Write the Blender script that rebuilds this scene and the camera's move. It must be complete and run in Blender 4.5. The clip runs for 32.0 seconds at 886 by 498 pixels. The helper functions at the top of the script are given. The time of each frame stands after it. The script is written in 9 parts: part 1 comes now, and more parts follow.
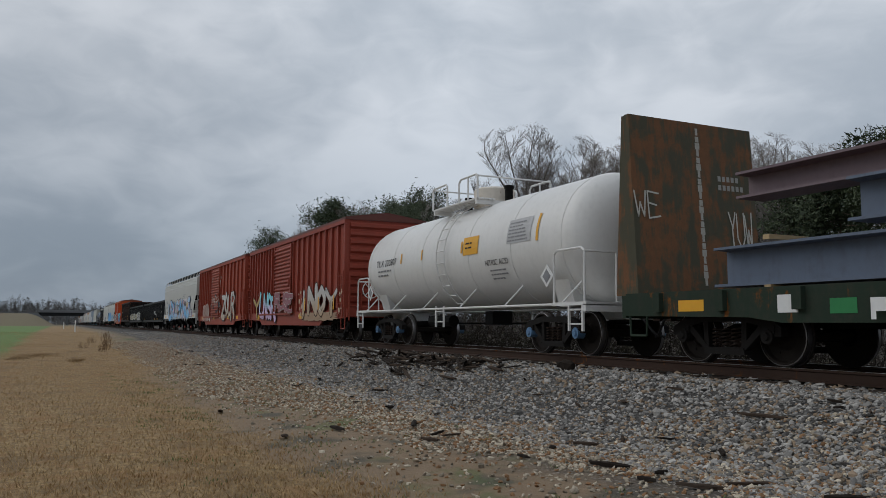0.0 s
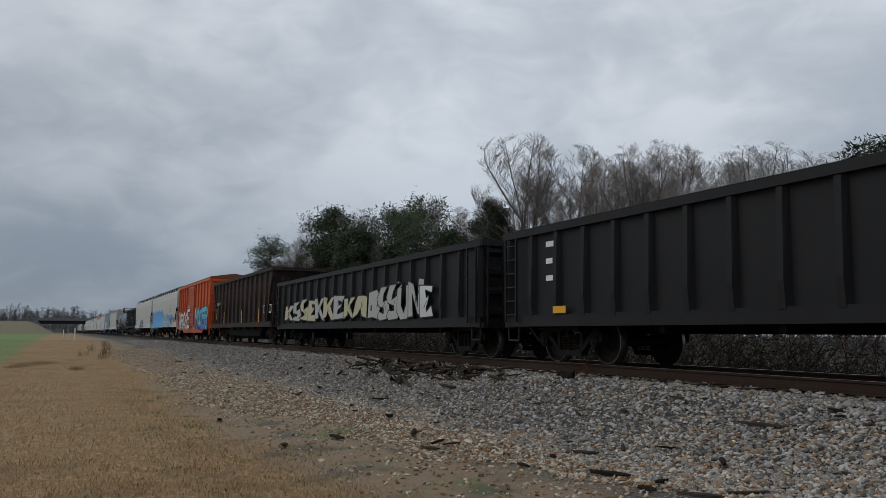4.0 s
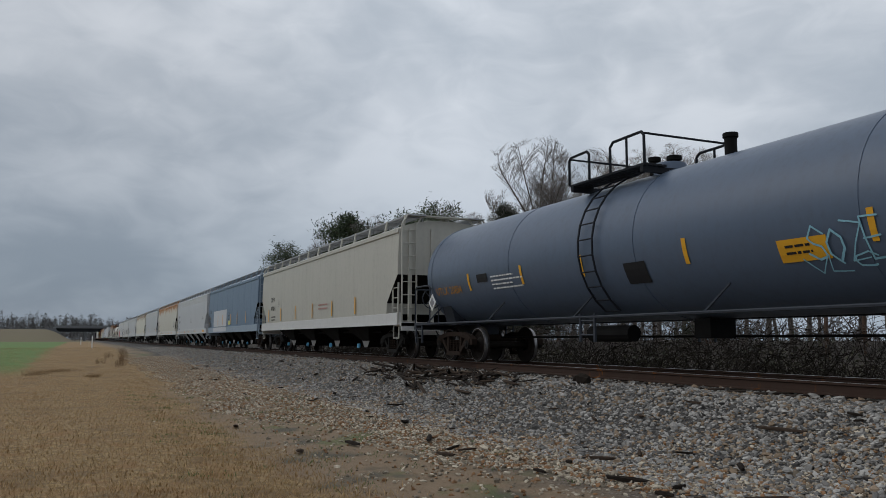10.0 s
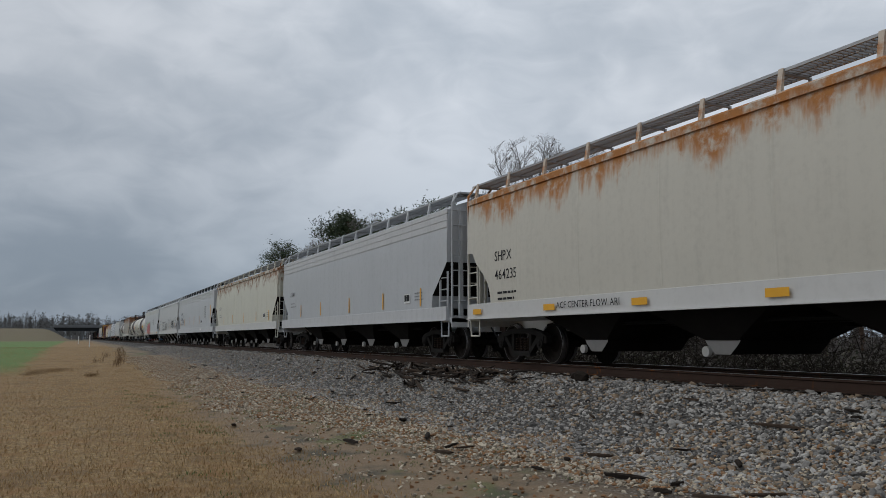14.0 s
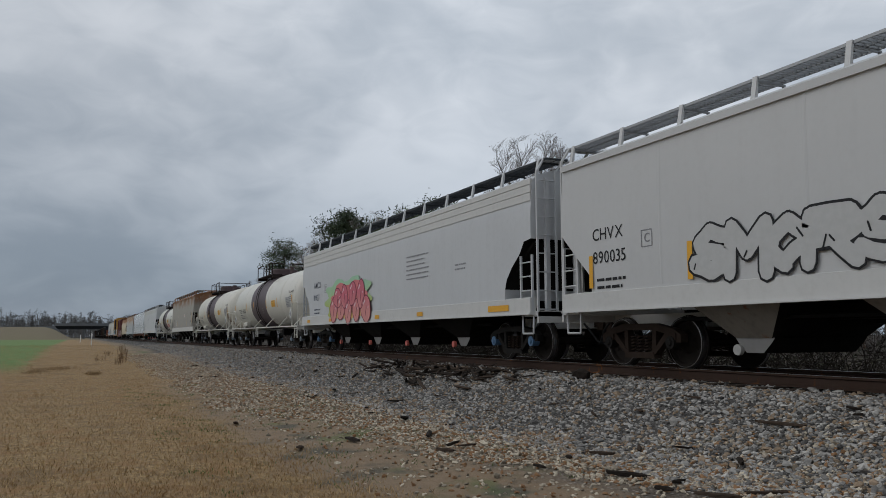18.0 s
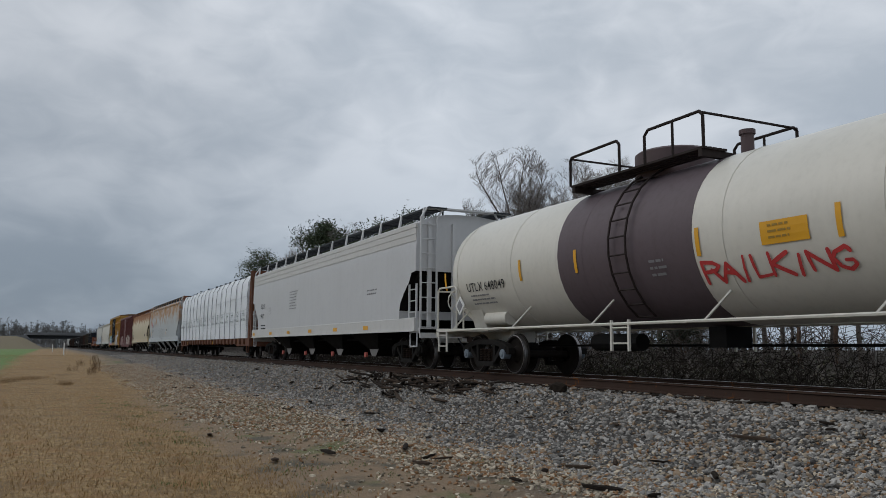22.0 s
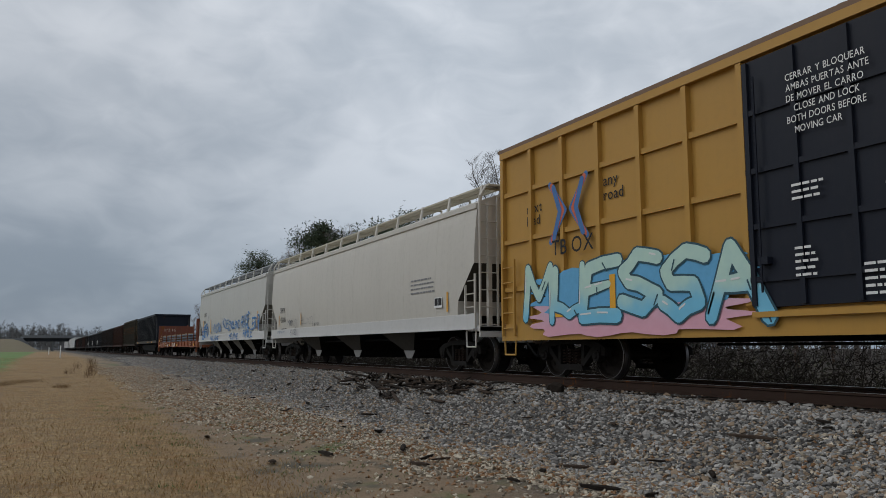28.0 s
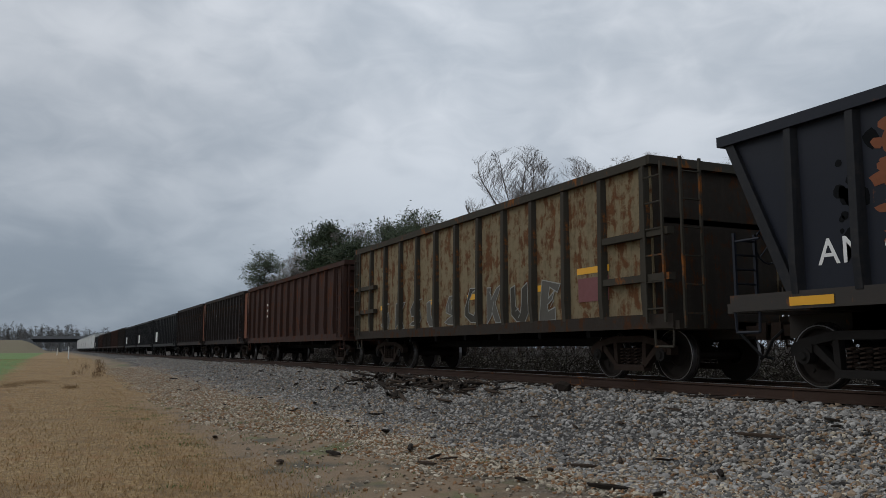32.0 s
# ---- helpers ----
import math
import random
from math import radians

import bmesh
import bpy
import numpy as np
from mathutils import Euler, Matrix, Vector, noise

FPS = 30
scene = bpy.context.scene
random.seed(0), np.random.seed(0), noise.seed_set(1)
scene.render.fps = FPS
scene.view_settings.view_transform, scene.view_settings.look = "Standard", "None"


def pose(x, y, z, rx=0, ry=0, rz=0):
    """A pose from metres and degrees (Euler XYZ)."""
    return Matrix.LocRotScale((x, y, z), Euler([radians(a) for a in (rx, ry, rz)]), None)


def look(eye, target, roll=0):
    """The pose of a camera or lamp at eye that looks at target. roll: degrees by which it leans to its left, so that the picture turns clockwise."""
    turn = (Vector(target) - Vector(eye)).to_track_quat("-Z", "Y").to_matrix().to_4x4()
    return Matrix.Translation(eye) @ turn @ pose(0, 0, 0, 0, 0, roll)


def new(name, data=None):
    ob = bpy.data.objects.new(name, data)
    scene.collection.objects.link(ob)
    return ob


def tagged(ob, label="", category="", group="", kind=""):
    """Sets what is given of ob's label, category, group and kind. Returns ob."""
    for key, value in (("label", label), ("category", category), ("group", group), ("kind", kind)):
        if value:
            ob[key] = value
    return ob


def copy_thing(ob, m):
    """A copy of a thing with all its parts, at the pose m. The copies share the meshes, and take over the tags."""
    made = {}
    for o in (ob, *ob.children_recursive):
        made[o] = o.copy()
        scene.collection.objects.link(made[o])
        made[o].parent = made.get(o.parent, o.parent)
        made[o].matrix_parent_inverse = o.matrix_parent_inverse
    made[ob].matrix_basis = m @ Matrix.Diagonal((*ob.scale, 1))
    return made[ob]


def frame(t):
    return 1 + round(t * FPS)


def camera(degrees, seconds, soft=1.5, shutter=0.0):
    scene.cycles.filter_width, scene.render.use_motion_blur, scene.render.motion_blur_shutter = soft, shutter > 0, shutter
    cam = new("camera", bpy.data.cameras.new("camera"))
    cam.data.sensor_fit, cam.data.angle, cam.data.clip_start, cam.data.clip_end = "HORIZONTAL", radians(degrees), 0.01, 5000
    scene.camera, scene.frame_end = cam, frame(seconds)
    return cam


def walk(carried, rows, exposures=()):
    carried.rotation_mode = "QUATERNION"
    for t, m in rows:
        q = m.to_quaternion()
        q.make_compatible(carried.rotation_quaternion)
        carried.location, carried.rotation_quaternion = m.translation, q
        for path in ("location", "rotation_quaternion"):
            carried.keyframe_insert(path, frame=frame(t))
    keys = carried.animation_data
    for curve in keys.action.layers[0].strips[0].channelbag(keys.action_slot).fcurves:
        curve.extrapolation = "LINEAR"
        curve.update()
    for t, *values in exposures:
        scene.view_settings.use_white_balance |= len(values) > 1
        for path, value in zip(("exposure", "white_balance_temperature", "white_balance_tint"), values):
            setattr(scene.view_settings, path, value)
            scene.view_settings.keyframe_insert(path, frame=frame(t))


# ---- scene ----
# x runs along the track, with the train's way as +x; y leads from the viewer across the track; z = 0 is the top of the rails.
LENS = 57.807
cam = camera(LENS, 32.0, soft=0.75)
EYE = (0.0, 0.0, 0.590)
PATH = [
    (0.0, 95.453, -0.366, 64.533),
    (0.5, 95.644, -0.436, 64.255),
    (1.0, 95.766, -0.422, 64.126),
    (1.5, 95.835, -0.466, 64.175),
    (2.0, 95.880, -0.429, 64.224),
    (2.5, 95.950, -0.449, 64.236),
    (3.0, 95.965, -0.435, 64.292),
    (3.5, 96.001, -0.405, 64.373),
    (5.5, 96.114, -0.409, 65.222),
    (6.0, 96.119, -0.358, 65.406),
    (6.5, 96.146, -0.314, 65.553),
    (7.0, 96.201, -0.270, 65.527),
    (7.5, 96.251, -0.209, 65.473),
    (8.0, 96.348, -0.228, 65.451),
    (8.5, 96.386, -0.147, 65.442),
    (9.0, 96.428, -0.085, 65.462),
    (9.5, 96.427, -0.084, 65.518),
    (10.0, 96.440, -0.116, 65.585),
    (10.5, 96.426, -0.061, 65.634),
    (11.0, 96.430, -0.037, 65.632),
    (11.5, 96.409, 0.045, 65.600),
    (12.0, 96.405, 0.012, 65.542),
    (12.5, 96.393, 0.024, 65.510),
    (13.0, 96.389, 0.000, 65.506),
    (13.5, 96.346, 0.045, 65.482),
    (14.0, 96.299, 0.082, 65.433),
    (14.5, 96.292, 0.051, 65.412),
    (16.5, 96.240, 0.074, 65.487),
    (17.0, 96.235, 0.098, 65.512),
    (17.5, 96.218, 0.144, 65.536),
    (18.0, 96.157, 0.149, 65.544),
    (18.5, 96.123, 0.206, 65.483),
    (19.0, 96.115, 0.161, 65.406),
    (19.5, 96.217, -0.057, 65.226),
    (20.0, 96.443, -0.117, 64.995),
    (20.5, 96.607, -0.181, 64.602),
    (21.0, 96.727, -0.208, 64.298),
    (21.5, 96.890, -0.270, 64.076),
    (22.0, 97.033, -0.297, 63.949),
    (22.5, 97.119, -0.249, 63.838),
    (23.0, 97.111, -0.190, 63.781),
    (23.5, 97.092, -0.240, 63.825),
    (24.0, 97.063, -0.243, 64.027),
    (24.5, 96.997, -0.158, 63.990),
    (25.0, 96.941, -0.125, 63.981),
    (25.5, 96.903, -0.119, 63.963),
    (27.5, 97.011, -0.003, 63.737),
    (28.0, 97.080, 0.014, 63.750),
    (28.5, 97.139, -0.008, 63.772),
    (29.0, 97.202, 0.017, 63.796),
    (29.5, 97.233, 0.057, 63.721),
    (30.0, 97.238, 0.084, 63.686),
    (30.5, 97.222, 0.123, 63.699),
    (31.0, 97.207, 0.141, 63.733),
    (31.5, 97.163, 0.186, 63.907),
    (32.0, 97.042, 0.230, 64.230),
]
walk(cam, [(t, pose(*EYE, rx, ry, rz)) for t, rx, ry, rz in PATH])

TRACK = 10.570      # distance of the track's centre line from the viewer
SCALE = 1.0000      # metres of train for each unit of the gap table
FOOT = 0.000
V1, V2 = 21.3884, -0.0609


def way_at(t):
    """Metres that the train has gone at t."""
    return SCALE * (V1 * t + V2 * ((t - 16.0) ** 2 - 256.0) / 16.0)


# ---- light ----
SUN_UP, SUN_ROUND = radians(38), radians(215)
world = bpy.data.worlds.new("overcast_sky")
scene.world = world
world.use_nodes = True


class Nodes:
    def __init__(self, tree):
        self.t = tree
        tree.nodes.clear()

    def add(self, kind, **values):
        n = self.t.nodes.new(kind)
        for key, value in values.items():
            if key in n.inputs:
                n.inputs[key].default_value = value
        return n

    def link(self, a, b):
        self.t.links.new(a, b)

    def put(self, socket, value):
        if isinstance(value, bpy.types.NodeSocket):
            self.t.links.new(value, socket)
        else:
            socket.default_value = value

    def math(self, op, a, b=0.0, clamp=False):
        n = self.t.nodes.new("ShaderNodeMath")
        n.operation, n.use_clamp = op, clamp
        self.put(n.inputs[0], a)
        self.put(n.inputs[1], b)
        return n.outputs[0]

    def mix(self, fac, a, b, blend="MIX"):
        n = self.t.nodes.new("ShaderNodeMixRGB")
        n.blend_type = blend
        self.put(n.inputs[0], fac)
        for s, c in ((n.inputs[1], a), (n.inputs[2], b)):
            self.put(s, c if isinstance(c, bpy.types.NodeSocket) else (*c[:3], 1.0))
        return n.outputs[0]

    def step(self, value, lo, hi, a=0.0, b=1.0):
        n = self.t.nodes.new("ShaderNodeMapRange")
        n.interpolation_type = "SMOOTHSTEP"
        self.put(n.inputs[0], value)
        for i, x in enumerate((lo, hi, a, b)):
            n.inputs[i + 1].default_value = x
        return n.outputs[0]

    def map(self, vector, scale, shift=(0, 0, 0)):
        n = self.t.nodes.new("ShaderNodeMapping")
        self.link(vector, n.inputs["Vector"])
        n.inputs["Scale"].default_value, n.inputs["Location"].default_value = scale, shift
        return n.outputs[0]

    def noise(self, vector, scale, detail=4.0, rough=0.55, distort=0.0):
        n = self.t.nodes.new("ShaderNodeTexNoise")
        self.link(vector, n.inputs["Vector"])
        n.inputs["Scale"].default_value, n.inputs["Detail"].default_value = scale, detail
        n.inputs["Roughness"].default_value, n.inputs["Distortion"].default_value = rough, distort
        return n.outputs["Fac"]

    def split(self, vector):
        n = self.t.nodes.new("ShaderNodeSeparateXYZ")
        self.link(vector, n.inputs[0])
        return n.outputs


def make_sky():
    n = Nodes(world.node_tree)
    coord = n.add("ShaderNodeTexCoord").outputs["Generated"]
    x, y, z = n.split(coord)
    sky = n.t.nodes.new("ShaderNodeTexSky")
    sky.sky_type, sky.sun_disc, sky.sun_elevation, sky.sun_rotation = "NISHITA", False, SUN_UP, SUN_ROUND
    blue = n.mix(1.0, sky.outputs[0], (0.06, 0.06, 0.06), "MULTIPLY")
    # a low cloud deck: broad soft banks, with lumps and finer billows in them
    deck = n.map(coord, (1.0, 1.0, 1.75))
    banks = n.noise(n.map(deck, (1, 1, 1), (3.1, 1.4, 0.4)), 2.1, 2.0, 0.45, 0.35)
    lumps = n.noise(n.map(deck, (1, 1, 1), (7.3, 2.2, 1.9)), 5.2, 3.0, 0.50, 0.45)
    billow = n.noise(n.map(deck, (1, 1, 1.2), (1.3, 5.2, 0.9)), 13.0, 4.0, 0.55, 0.7)
    soft = n.math("ADD", n.math("ADD", n.math("MULTIPLY", banks, 0.50), n.math("MULTIPLY", lumps, 0.36)), n.math("MULTIPLY", billow, 0.14))
    light = n.step(soft, 0.39, 0.61)
    up = n.step(z, -0.02, 0.36)
    dark = n.mix(up, (0.196, 0.245, 0.310), (0.386, 0.432, 0.490))
    pale = n.mix(up, (0.325, 0.382, 0.452), (0.606, 0.642, 0.694))
    cloud = n.mix(light, dark, pale)
    # the deck is thinner and paler where the sun stands behind it
    toward = n.math("ADD", n.math("MULTIPLY", x, math.sin(SUN_ROUND)), n.math("MULTIPLY", y, math.cos(SUN_ROUND)))
    across = n.math("ADD", n.math("MULTIPLY", x, 0.80), n.math("MULTIPLY", y, 0.60))
    thin = n.math("ADD", n.step(toward, -0.2, 1.0, 0.0, 0.45), n.step(across, -0.92, -0.36, 0.58, 1.17))
    cloud = n.mix(1.0, cloud, thin, "MULTIPLY")
    final = n.mix(0.93, blue, cloud)
    back = n.add("ShaderNodeBackground", Strength=1.0)
    n.link(final, back.inputs["Color"])
    out = n.add("ShaderNodeOutputWorld")
    n.link(back.outputs[0], out.inputs["Surface"])


make_sky()
sun = new("sun", bpy.data.lights.new("sun", "SUN"))
sun.data.energy, sun.data.angle, sun.data.color = 0.60, radians(40), (1.0, 0.97, 0.93)
sun_at = Vector((math.sin(SUN_ROUND) * math.cos(SUN_UP), math.cos(SUN_ROUND) * math.cos(SUN_UP), math.sin(SUN_UP)))
sun.matrix_world = look(sun_at * 60, (0, 0, 0))
scene.view_settings.exposure = 0.0


# ---- materials ----
def shader(name):
    m = bpy.data.materials.new(name)
    m.use_nodes = True
    n = Nodes(m.node_tree)
    bsdf = n.add("ShaderNodeBsdfPrincipled")
    out = n.add("ShaderNodeOutputMaterial")
    n.link(bsdf.outputs[0], out.inputs["Surface"])
    coord = n.add("ShaderNodeTexCoord")
    return m, n, bsdf, coord.outputs["Object"]


def bump(n, bsdf, height, strength=0.3, distance=0.01):
    b = n.add("ShaderNodeBump", Strength=strength, Distance=distance)
    n.link(height, b.inputs["Height"])
    n.link(b.outputs[0], bsdf.inputs["Normal"])


RUST_A, RUST_B = (0.060, 0.022, 0.009), (0.30, 0.105, 0.022)


def paint(name, colour, dirt=0.35, rust=0.0, rust_low=0.0, rust_high=0.0, rough=0.5, metal=0.0, grime=(0.06, 0.05, 0.04), streaks=0.5, shift=0.0, tone_a=None, tone_b=None, solid=0.0, bloom=0.0, spill=None, gloss=None, flake=1.0):
    """Car paint: faded in patches, streaked down the side, with rust blooms. rust: blooms all over; rust_high: a band of rust runs
    that hangs from rust_low up to rust_high (metres over the rail); bloom: broad soft rust clouds above that height;
    spill: (x, z) round which a brown spill has soaked the paint."""
    if max(colour) > 0.3:
        dirt *= 0.5
    m, n, bsdf, at = shader(name)
    at = n.map(at, (1, 1, 1), (shift, shift * 0.7, 0))
    z = n.split(at)[2]
    fade = n.noise(at, 0.55, 3)
    base = n.mix(n.math("MULTIPLY", fade, 0.55), colour, tuple(min(1, c * 0.72 + 0.02) for c in colour))
    run = n.noise(n.map(at, (5.0, 5.0, 0.30)), 1.3, 6, 0.62)
    fine = n.noise(at, 9.0, 5, 0.6)
    dirty = n.math("MULTIPLY", n.step(n.math("ADD", n.math("MULTIPLY", run, streaks), n.math("MULTIPLY", fine, 1 - streaks)), 0.42, 0.80), dirt)
    base = n.mix(dirty, base, grime)
    roughness = n.math("ADD", rough, n.math("MULTIPLY", dirty, 0.3))
    if rust > 0 or rust_high > 0 or bloom > 0:
        tone = n.mix(n.noise(at, 6.0, 4, 0.7), tone_a or RUST_A, tone_b or RUST_B)
        amount = 0.0
        if rust > 0:
            patch = n.math("ADD", n.math("MULTIPLY", n.noise(at, 1.5 * flake, 6, 0.68, 0.4), 0.55), n.math("MULTIPLY", n.noise(n.map(at, (4, 4, 0.7)), 1.4, 5, 0.65), 0.45))
            amount = n.step(patch, 0.66 - 0.34 * rust, 0.72 - 0.26 * rust)
        if rust_high > 0:
            hang = n.math("ADD", n.math("MULTIPLY", n.noise(n.map(at, (1, 1, 0.25)), 1.1, 5, 0.7), 1.5), n.math("MULTIPLY", n.noise(n.map(at, (1, 1, 0.2)), 4.5, 4, 0.6), 0.55))
            low = n.math("ADD", z, n.math("MULTIPLY", n.math("SUBTRACT", hang, 1.05), 1.5))
            band = n.math("MULTIPLY", n.step(low, rust_low, rust_low + 0.55), n.step(z, rust_high, rust_high + 0.12, 1.0, 0.25))
            band = n.math("MULTIPLY", band, n.step(n.noise(at, 2.6, 5, 0.65), 0.36 - solid, 0.60 - solid))
            amount = n.math("MAXIMUM", amount, band)
        if bloom > 0:
            broad = n.math("ADD", n.math("MULTIPLY", n.noise(n.map(at, (0.75, 0.75, 0.95), (2.0, 0, 0)), 1.0, 4, 0.55, 0.5), 0.62), n.math("MULTIPLY", n.noise(n.map(at, (3.2, 3.2, 0.5)), 1.2, 4, 0.6), 0.38))
            cover = n.math("MULTIPLY", n.step(broad, 0.43, 0.60), n.step(z, bloom, bloom + 0.8))
            amount = n.math("MAXIMUM", amount, n.math("MULTIPLY", cover, 0.92))
        base = n.mix(n.math("MULTIPLY", amount, 0.93), base, tone)
        roughness = n.math("ADD", roughness, n.math("MULTIPLY", amount, 0.3), True)
    if spill:
        x = n.split(at)[0]
        ragged = n.math("MULTIPLY", n.math("SUBTRACT", n.noise(n.map(at, (2.2, 2.2, 0.7)), 1.6, 5, 0.6), 0.5), 1.6)
        far = n.math("ADD", n.math("ABSOLUTE", n.math("SUBTRACT", x, spill[0])), n.math("MULTIPLY", n.math("MAXIMUM", n.math("SUBTRACT", z, spill[1]), 0.0), 0.75))
        soaked = n.step(n.math("ADD", far, ragged), 0.15, 1.25, 0.92, 0.0)
        base = n.mix(soaked, base, n.mix(n.noise(at, 5.0, 4, 0.65), (0.055, 0.032, 0.018), (0.30, 0.185, 0.095)))
    n.link(base, bsdf.inputs["Base Color"])
    n.put(bsdf.inputs["Roughness"], roughness)
    bsdf.inputs["Metallic"].default_value = metal
    bsdf.inputs["Specular IOR Level"].default_value = gloss or (0.15 if max(colour) < 0.12 else 0.30)
    dent = n.math("ADD", n.math("MULTIPLY", n.noise(at, 1.2, 2), 1.0), n.math("MULTIPLY", fine, 0.10))
    bump(n, bsdf, dent, 0.35, 0.02)
    return m


def plain(name, colour, rough=0.5, metal=0.0, vary=0.25, scale=8.0):
    m, n, bsdf, at = shader(name)
    spot = n.noise(at, scale, 5, 0.6)
    n.link(n.mix(n.math("MULTIPLY", spot, vary * 1.6), colour, tuple(c * 0.45 for c in colour)), bsdf.inputs["Base Color"])
    n.put(bsdf.inputs["Roughness"], n.math("ADD", rough - 0.1, n.math("MULTIPLY", spot, 0.25), True))
    bsdf.inputs["Metallic"].default_value = metal
    bsdf.inputs["Specular IOR Level"].default_value = 0.12 if max(colour) < 0.07 else 0.4
    bump(n, bsdf, spot, 0.2, 0.004)
    return m


def spray(name, low, high, z0, z1, patchy=0.35):
    """Spray paint that blends from one colour to another going up."""
    m, n, bsdf, at = shader(name)
    z = n.split(at)[2]
    soft = n.math("ADD", z, n.math("MULTIPLY", n.math("SUBTRACT", n.noise(at, 1.3, 3), 0.5), 0.9))
    c = n.mix(n.step(soft, z0, z1), low, high)
    c = n.mix(n.math("MULTIPLY", n.noise(at, 5.0, 4), patchy), c, tuple(0.6 * x for x in low))
    n.link(c, bsdf.inputs["Base Color"])
    bsdf.inputs["Roughness"].default_value = 0.5
    return m


def blend_spray(name, colours, scale=0.9):
    """Spray paint in soft clouds of several colours that fade into one another."""
    m, n, bsdf, at = shader(name)
    c = colours[0]
    for k, other in enumerate(colours[1:]):
        c = n.mix(n.step(n.noise(n.map(at, (1, 1, 1), (3.7 * k + 1.1, 0, 5.3 * k)), scale, 2, 0.4, 0.3), 0.42, 0.62), c, other)
    n.link(n.mix(n.math("MULTIPLY", n.noise(at, 7.0, 4), 0.16), c, (0.30, 0.30, 0.30)), bsdf.inputs["Base Color"])
    bsdf.inputs["Roughness"].default_value = 0.5
    return m


MAT = {}


def mat(key, *args, make=plain, **kw):
    if key not in MAT:
        MAT[key] = make(key, *args, **kw)
    return MAT[key]


iron = plain("truck_iron", (0.018, 0.016, 0.0145), 0.7, 0.0, 0.5, 4.0)
iron_brown = plain("rusty_truck_iron", (0.036, 0.024, 0.018), 0.8, 0.0, 0.5, 4.0)
wheel_steel = plain("wheel_steel", (0.024, 0.019, 0.016), 0.7, 0.0, 0.5, 5.0)
tread_steel = plain("polished_tread", (0.26, 0.25, 0.25), 0.38, 1.0, 0.2)
black_gear = plain("black_underframe", (0.006, 0.0057, 0.0055), 0.7, 0.0, 0.4, 3.0)
yellow = plain("reflector_yellow", (0.72, 0.36, 0.02), 0.45, 0.0, 0.15)
white_ink = plain("white_stencil", (0.74, 0.74, 0.72), 0.5, 0.0, 0.2)
black_ink = plain("black_stencil", (0.025, 0.025, 0.027), 0.5, 0.0, 0.2)
grey_ink = plain("grey_stencil", (0.22, 0.22, 0.23), 0.5, 0.0, 0.2)
red_ink = plain("red_marking", (0.55, 0.05, 0.05), 0.5, 0.0, 0.2)
rubber = plain("rubber_hose", (0.02, 0.02, 0.02), 0.6)


# ---- mesh helpers ----
DECAL = [0.0]      # forward shift of the paintwork on the car in hand


class Mesh:
    """Collects vertices and faces of one part."""

    def __init__(self, smooth=False):
        self.v, self.f, self.smooth = [], [], smooth

    def box(self, x0, x1, y0, y1, z0, z1):
        i = len(self.v)
        self.v += [(x, y, z) for x in (x0, x1) for y in (y0, y1) for z in (z0, z1)]
        self.f += [tuple(i + k for k in q) for q in ((0, 1, 3, 2), (4, 6, 7, 5), (0, 4, 5, 1), (2, 3, 7, 6), (0, 2, 6, 4), (1, 5, 7, 3))]
        return self

    def loft(self, rings, caps=True, closed=True):
        i, n = len(self.v), len(rings[0])
        for r in rings:
            self.v += [tuple(p) for p in r]
        for a in range(len(rings) - 1):
            for k in range(n if closed else n - 1):
                k2 = (k + 1) % n
                self.f.append((i + a * n + k, i + a * n + k2, i + (a + 1) * n + k2, i + (a + 1) * n + k))
        if caps:
            self.f.append(tuple(i + k for k in reversed(range(n))))
            j = i + (len(rings) - 1) * n
            self.f.append(tuple(j + k for k in range(n)))
        return self

    def along_y(self, poly, y0, y1):
        """A polygon in x and z, drawn out from y0 to y1."""
        return self.loft([[(x, y, z) for x, z in poly] for y in (y0, y1)])

    def along_x(self, poly, x0, x1):
        """A polygon in y and z, drawn out from x0 to x1."""
        return self.loft([[(x, y, z) for y, z in poly] for x in (x0, x1)])

    def rod(self, a, b, r, n=6, r2=None):
        a, b = Vector(a), Vector(b)
        d = (b - a).normalized()
        s = d.orthogonal().normalized()
        t = d.cross(s)
        ring = [(math.cos(2 * math.pi * k / n), math.sin(2 * math.pi * k / n)) for k in range(n)]
        return self.loft([[p + s * (c * q) + t * (w * q) for c, w in ring] for p, q in ((a, r), (b, r if r2 is None else r2))], caps=n > 3)

    def pipe(self, points, r, n=6):
        for a, b in zip(points, points[1:]):
            self.rod(a, b, r, n)
        return self

    def flat(self, poly, side, off=0.006):
        """A polygon in x and z laid on a car's near side."""
        i = len(self.v)
        self.v += [(x + DECAL[0], side(z) - off, z) for x, z in poly]
        self.f.append(tuple(range(i, i + len(poly))))
        return self


def part(name, b, material, parent, label="", at=None):
    me = bpy.data.meshes.new(name)
    me.from_pydata([tuple(p) for p in b.v], [], b.f)
    me.materials.append(material)
    if b.smooth:
        bm = bmesh.new()
        bm.from_mesh(me)
        bmesh.ops.recalc_face_normals(bm, faces=bm.faces)
        bm.to_mesh(me)
        bm.free()
        me.shade_smooth()
        me.set_sharp_from_angle(angle=radians(38))
    ob = new(name, me)
    ob.parent = parent
    if at is not None:
        ob.location = at
    return tagged(ob, label)


def again(ob, parent, at=(0, 0, 0), turn=0.0):
    """One more part on the same mesh."""
    o = new(ob.name.split(".")[0], ob.data)
    o.parent, o.location = parent, at
    o.rotation_euler = (0, 0, turn)
    if "label" in ob:
        o["label"] = ob["label"]
    return o


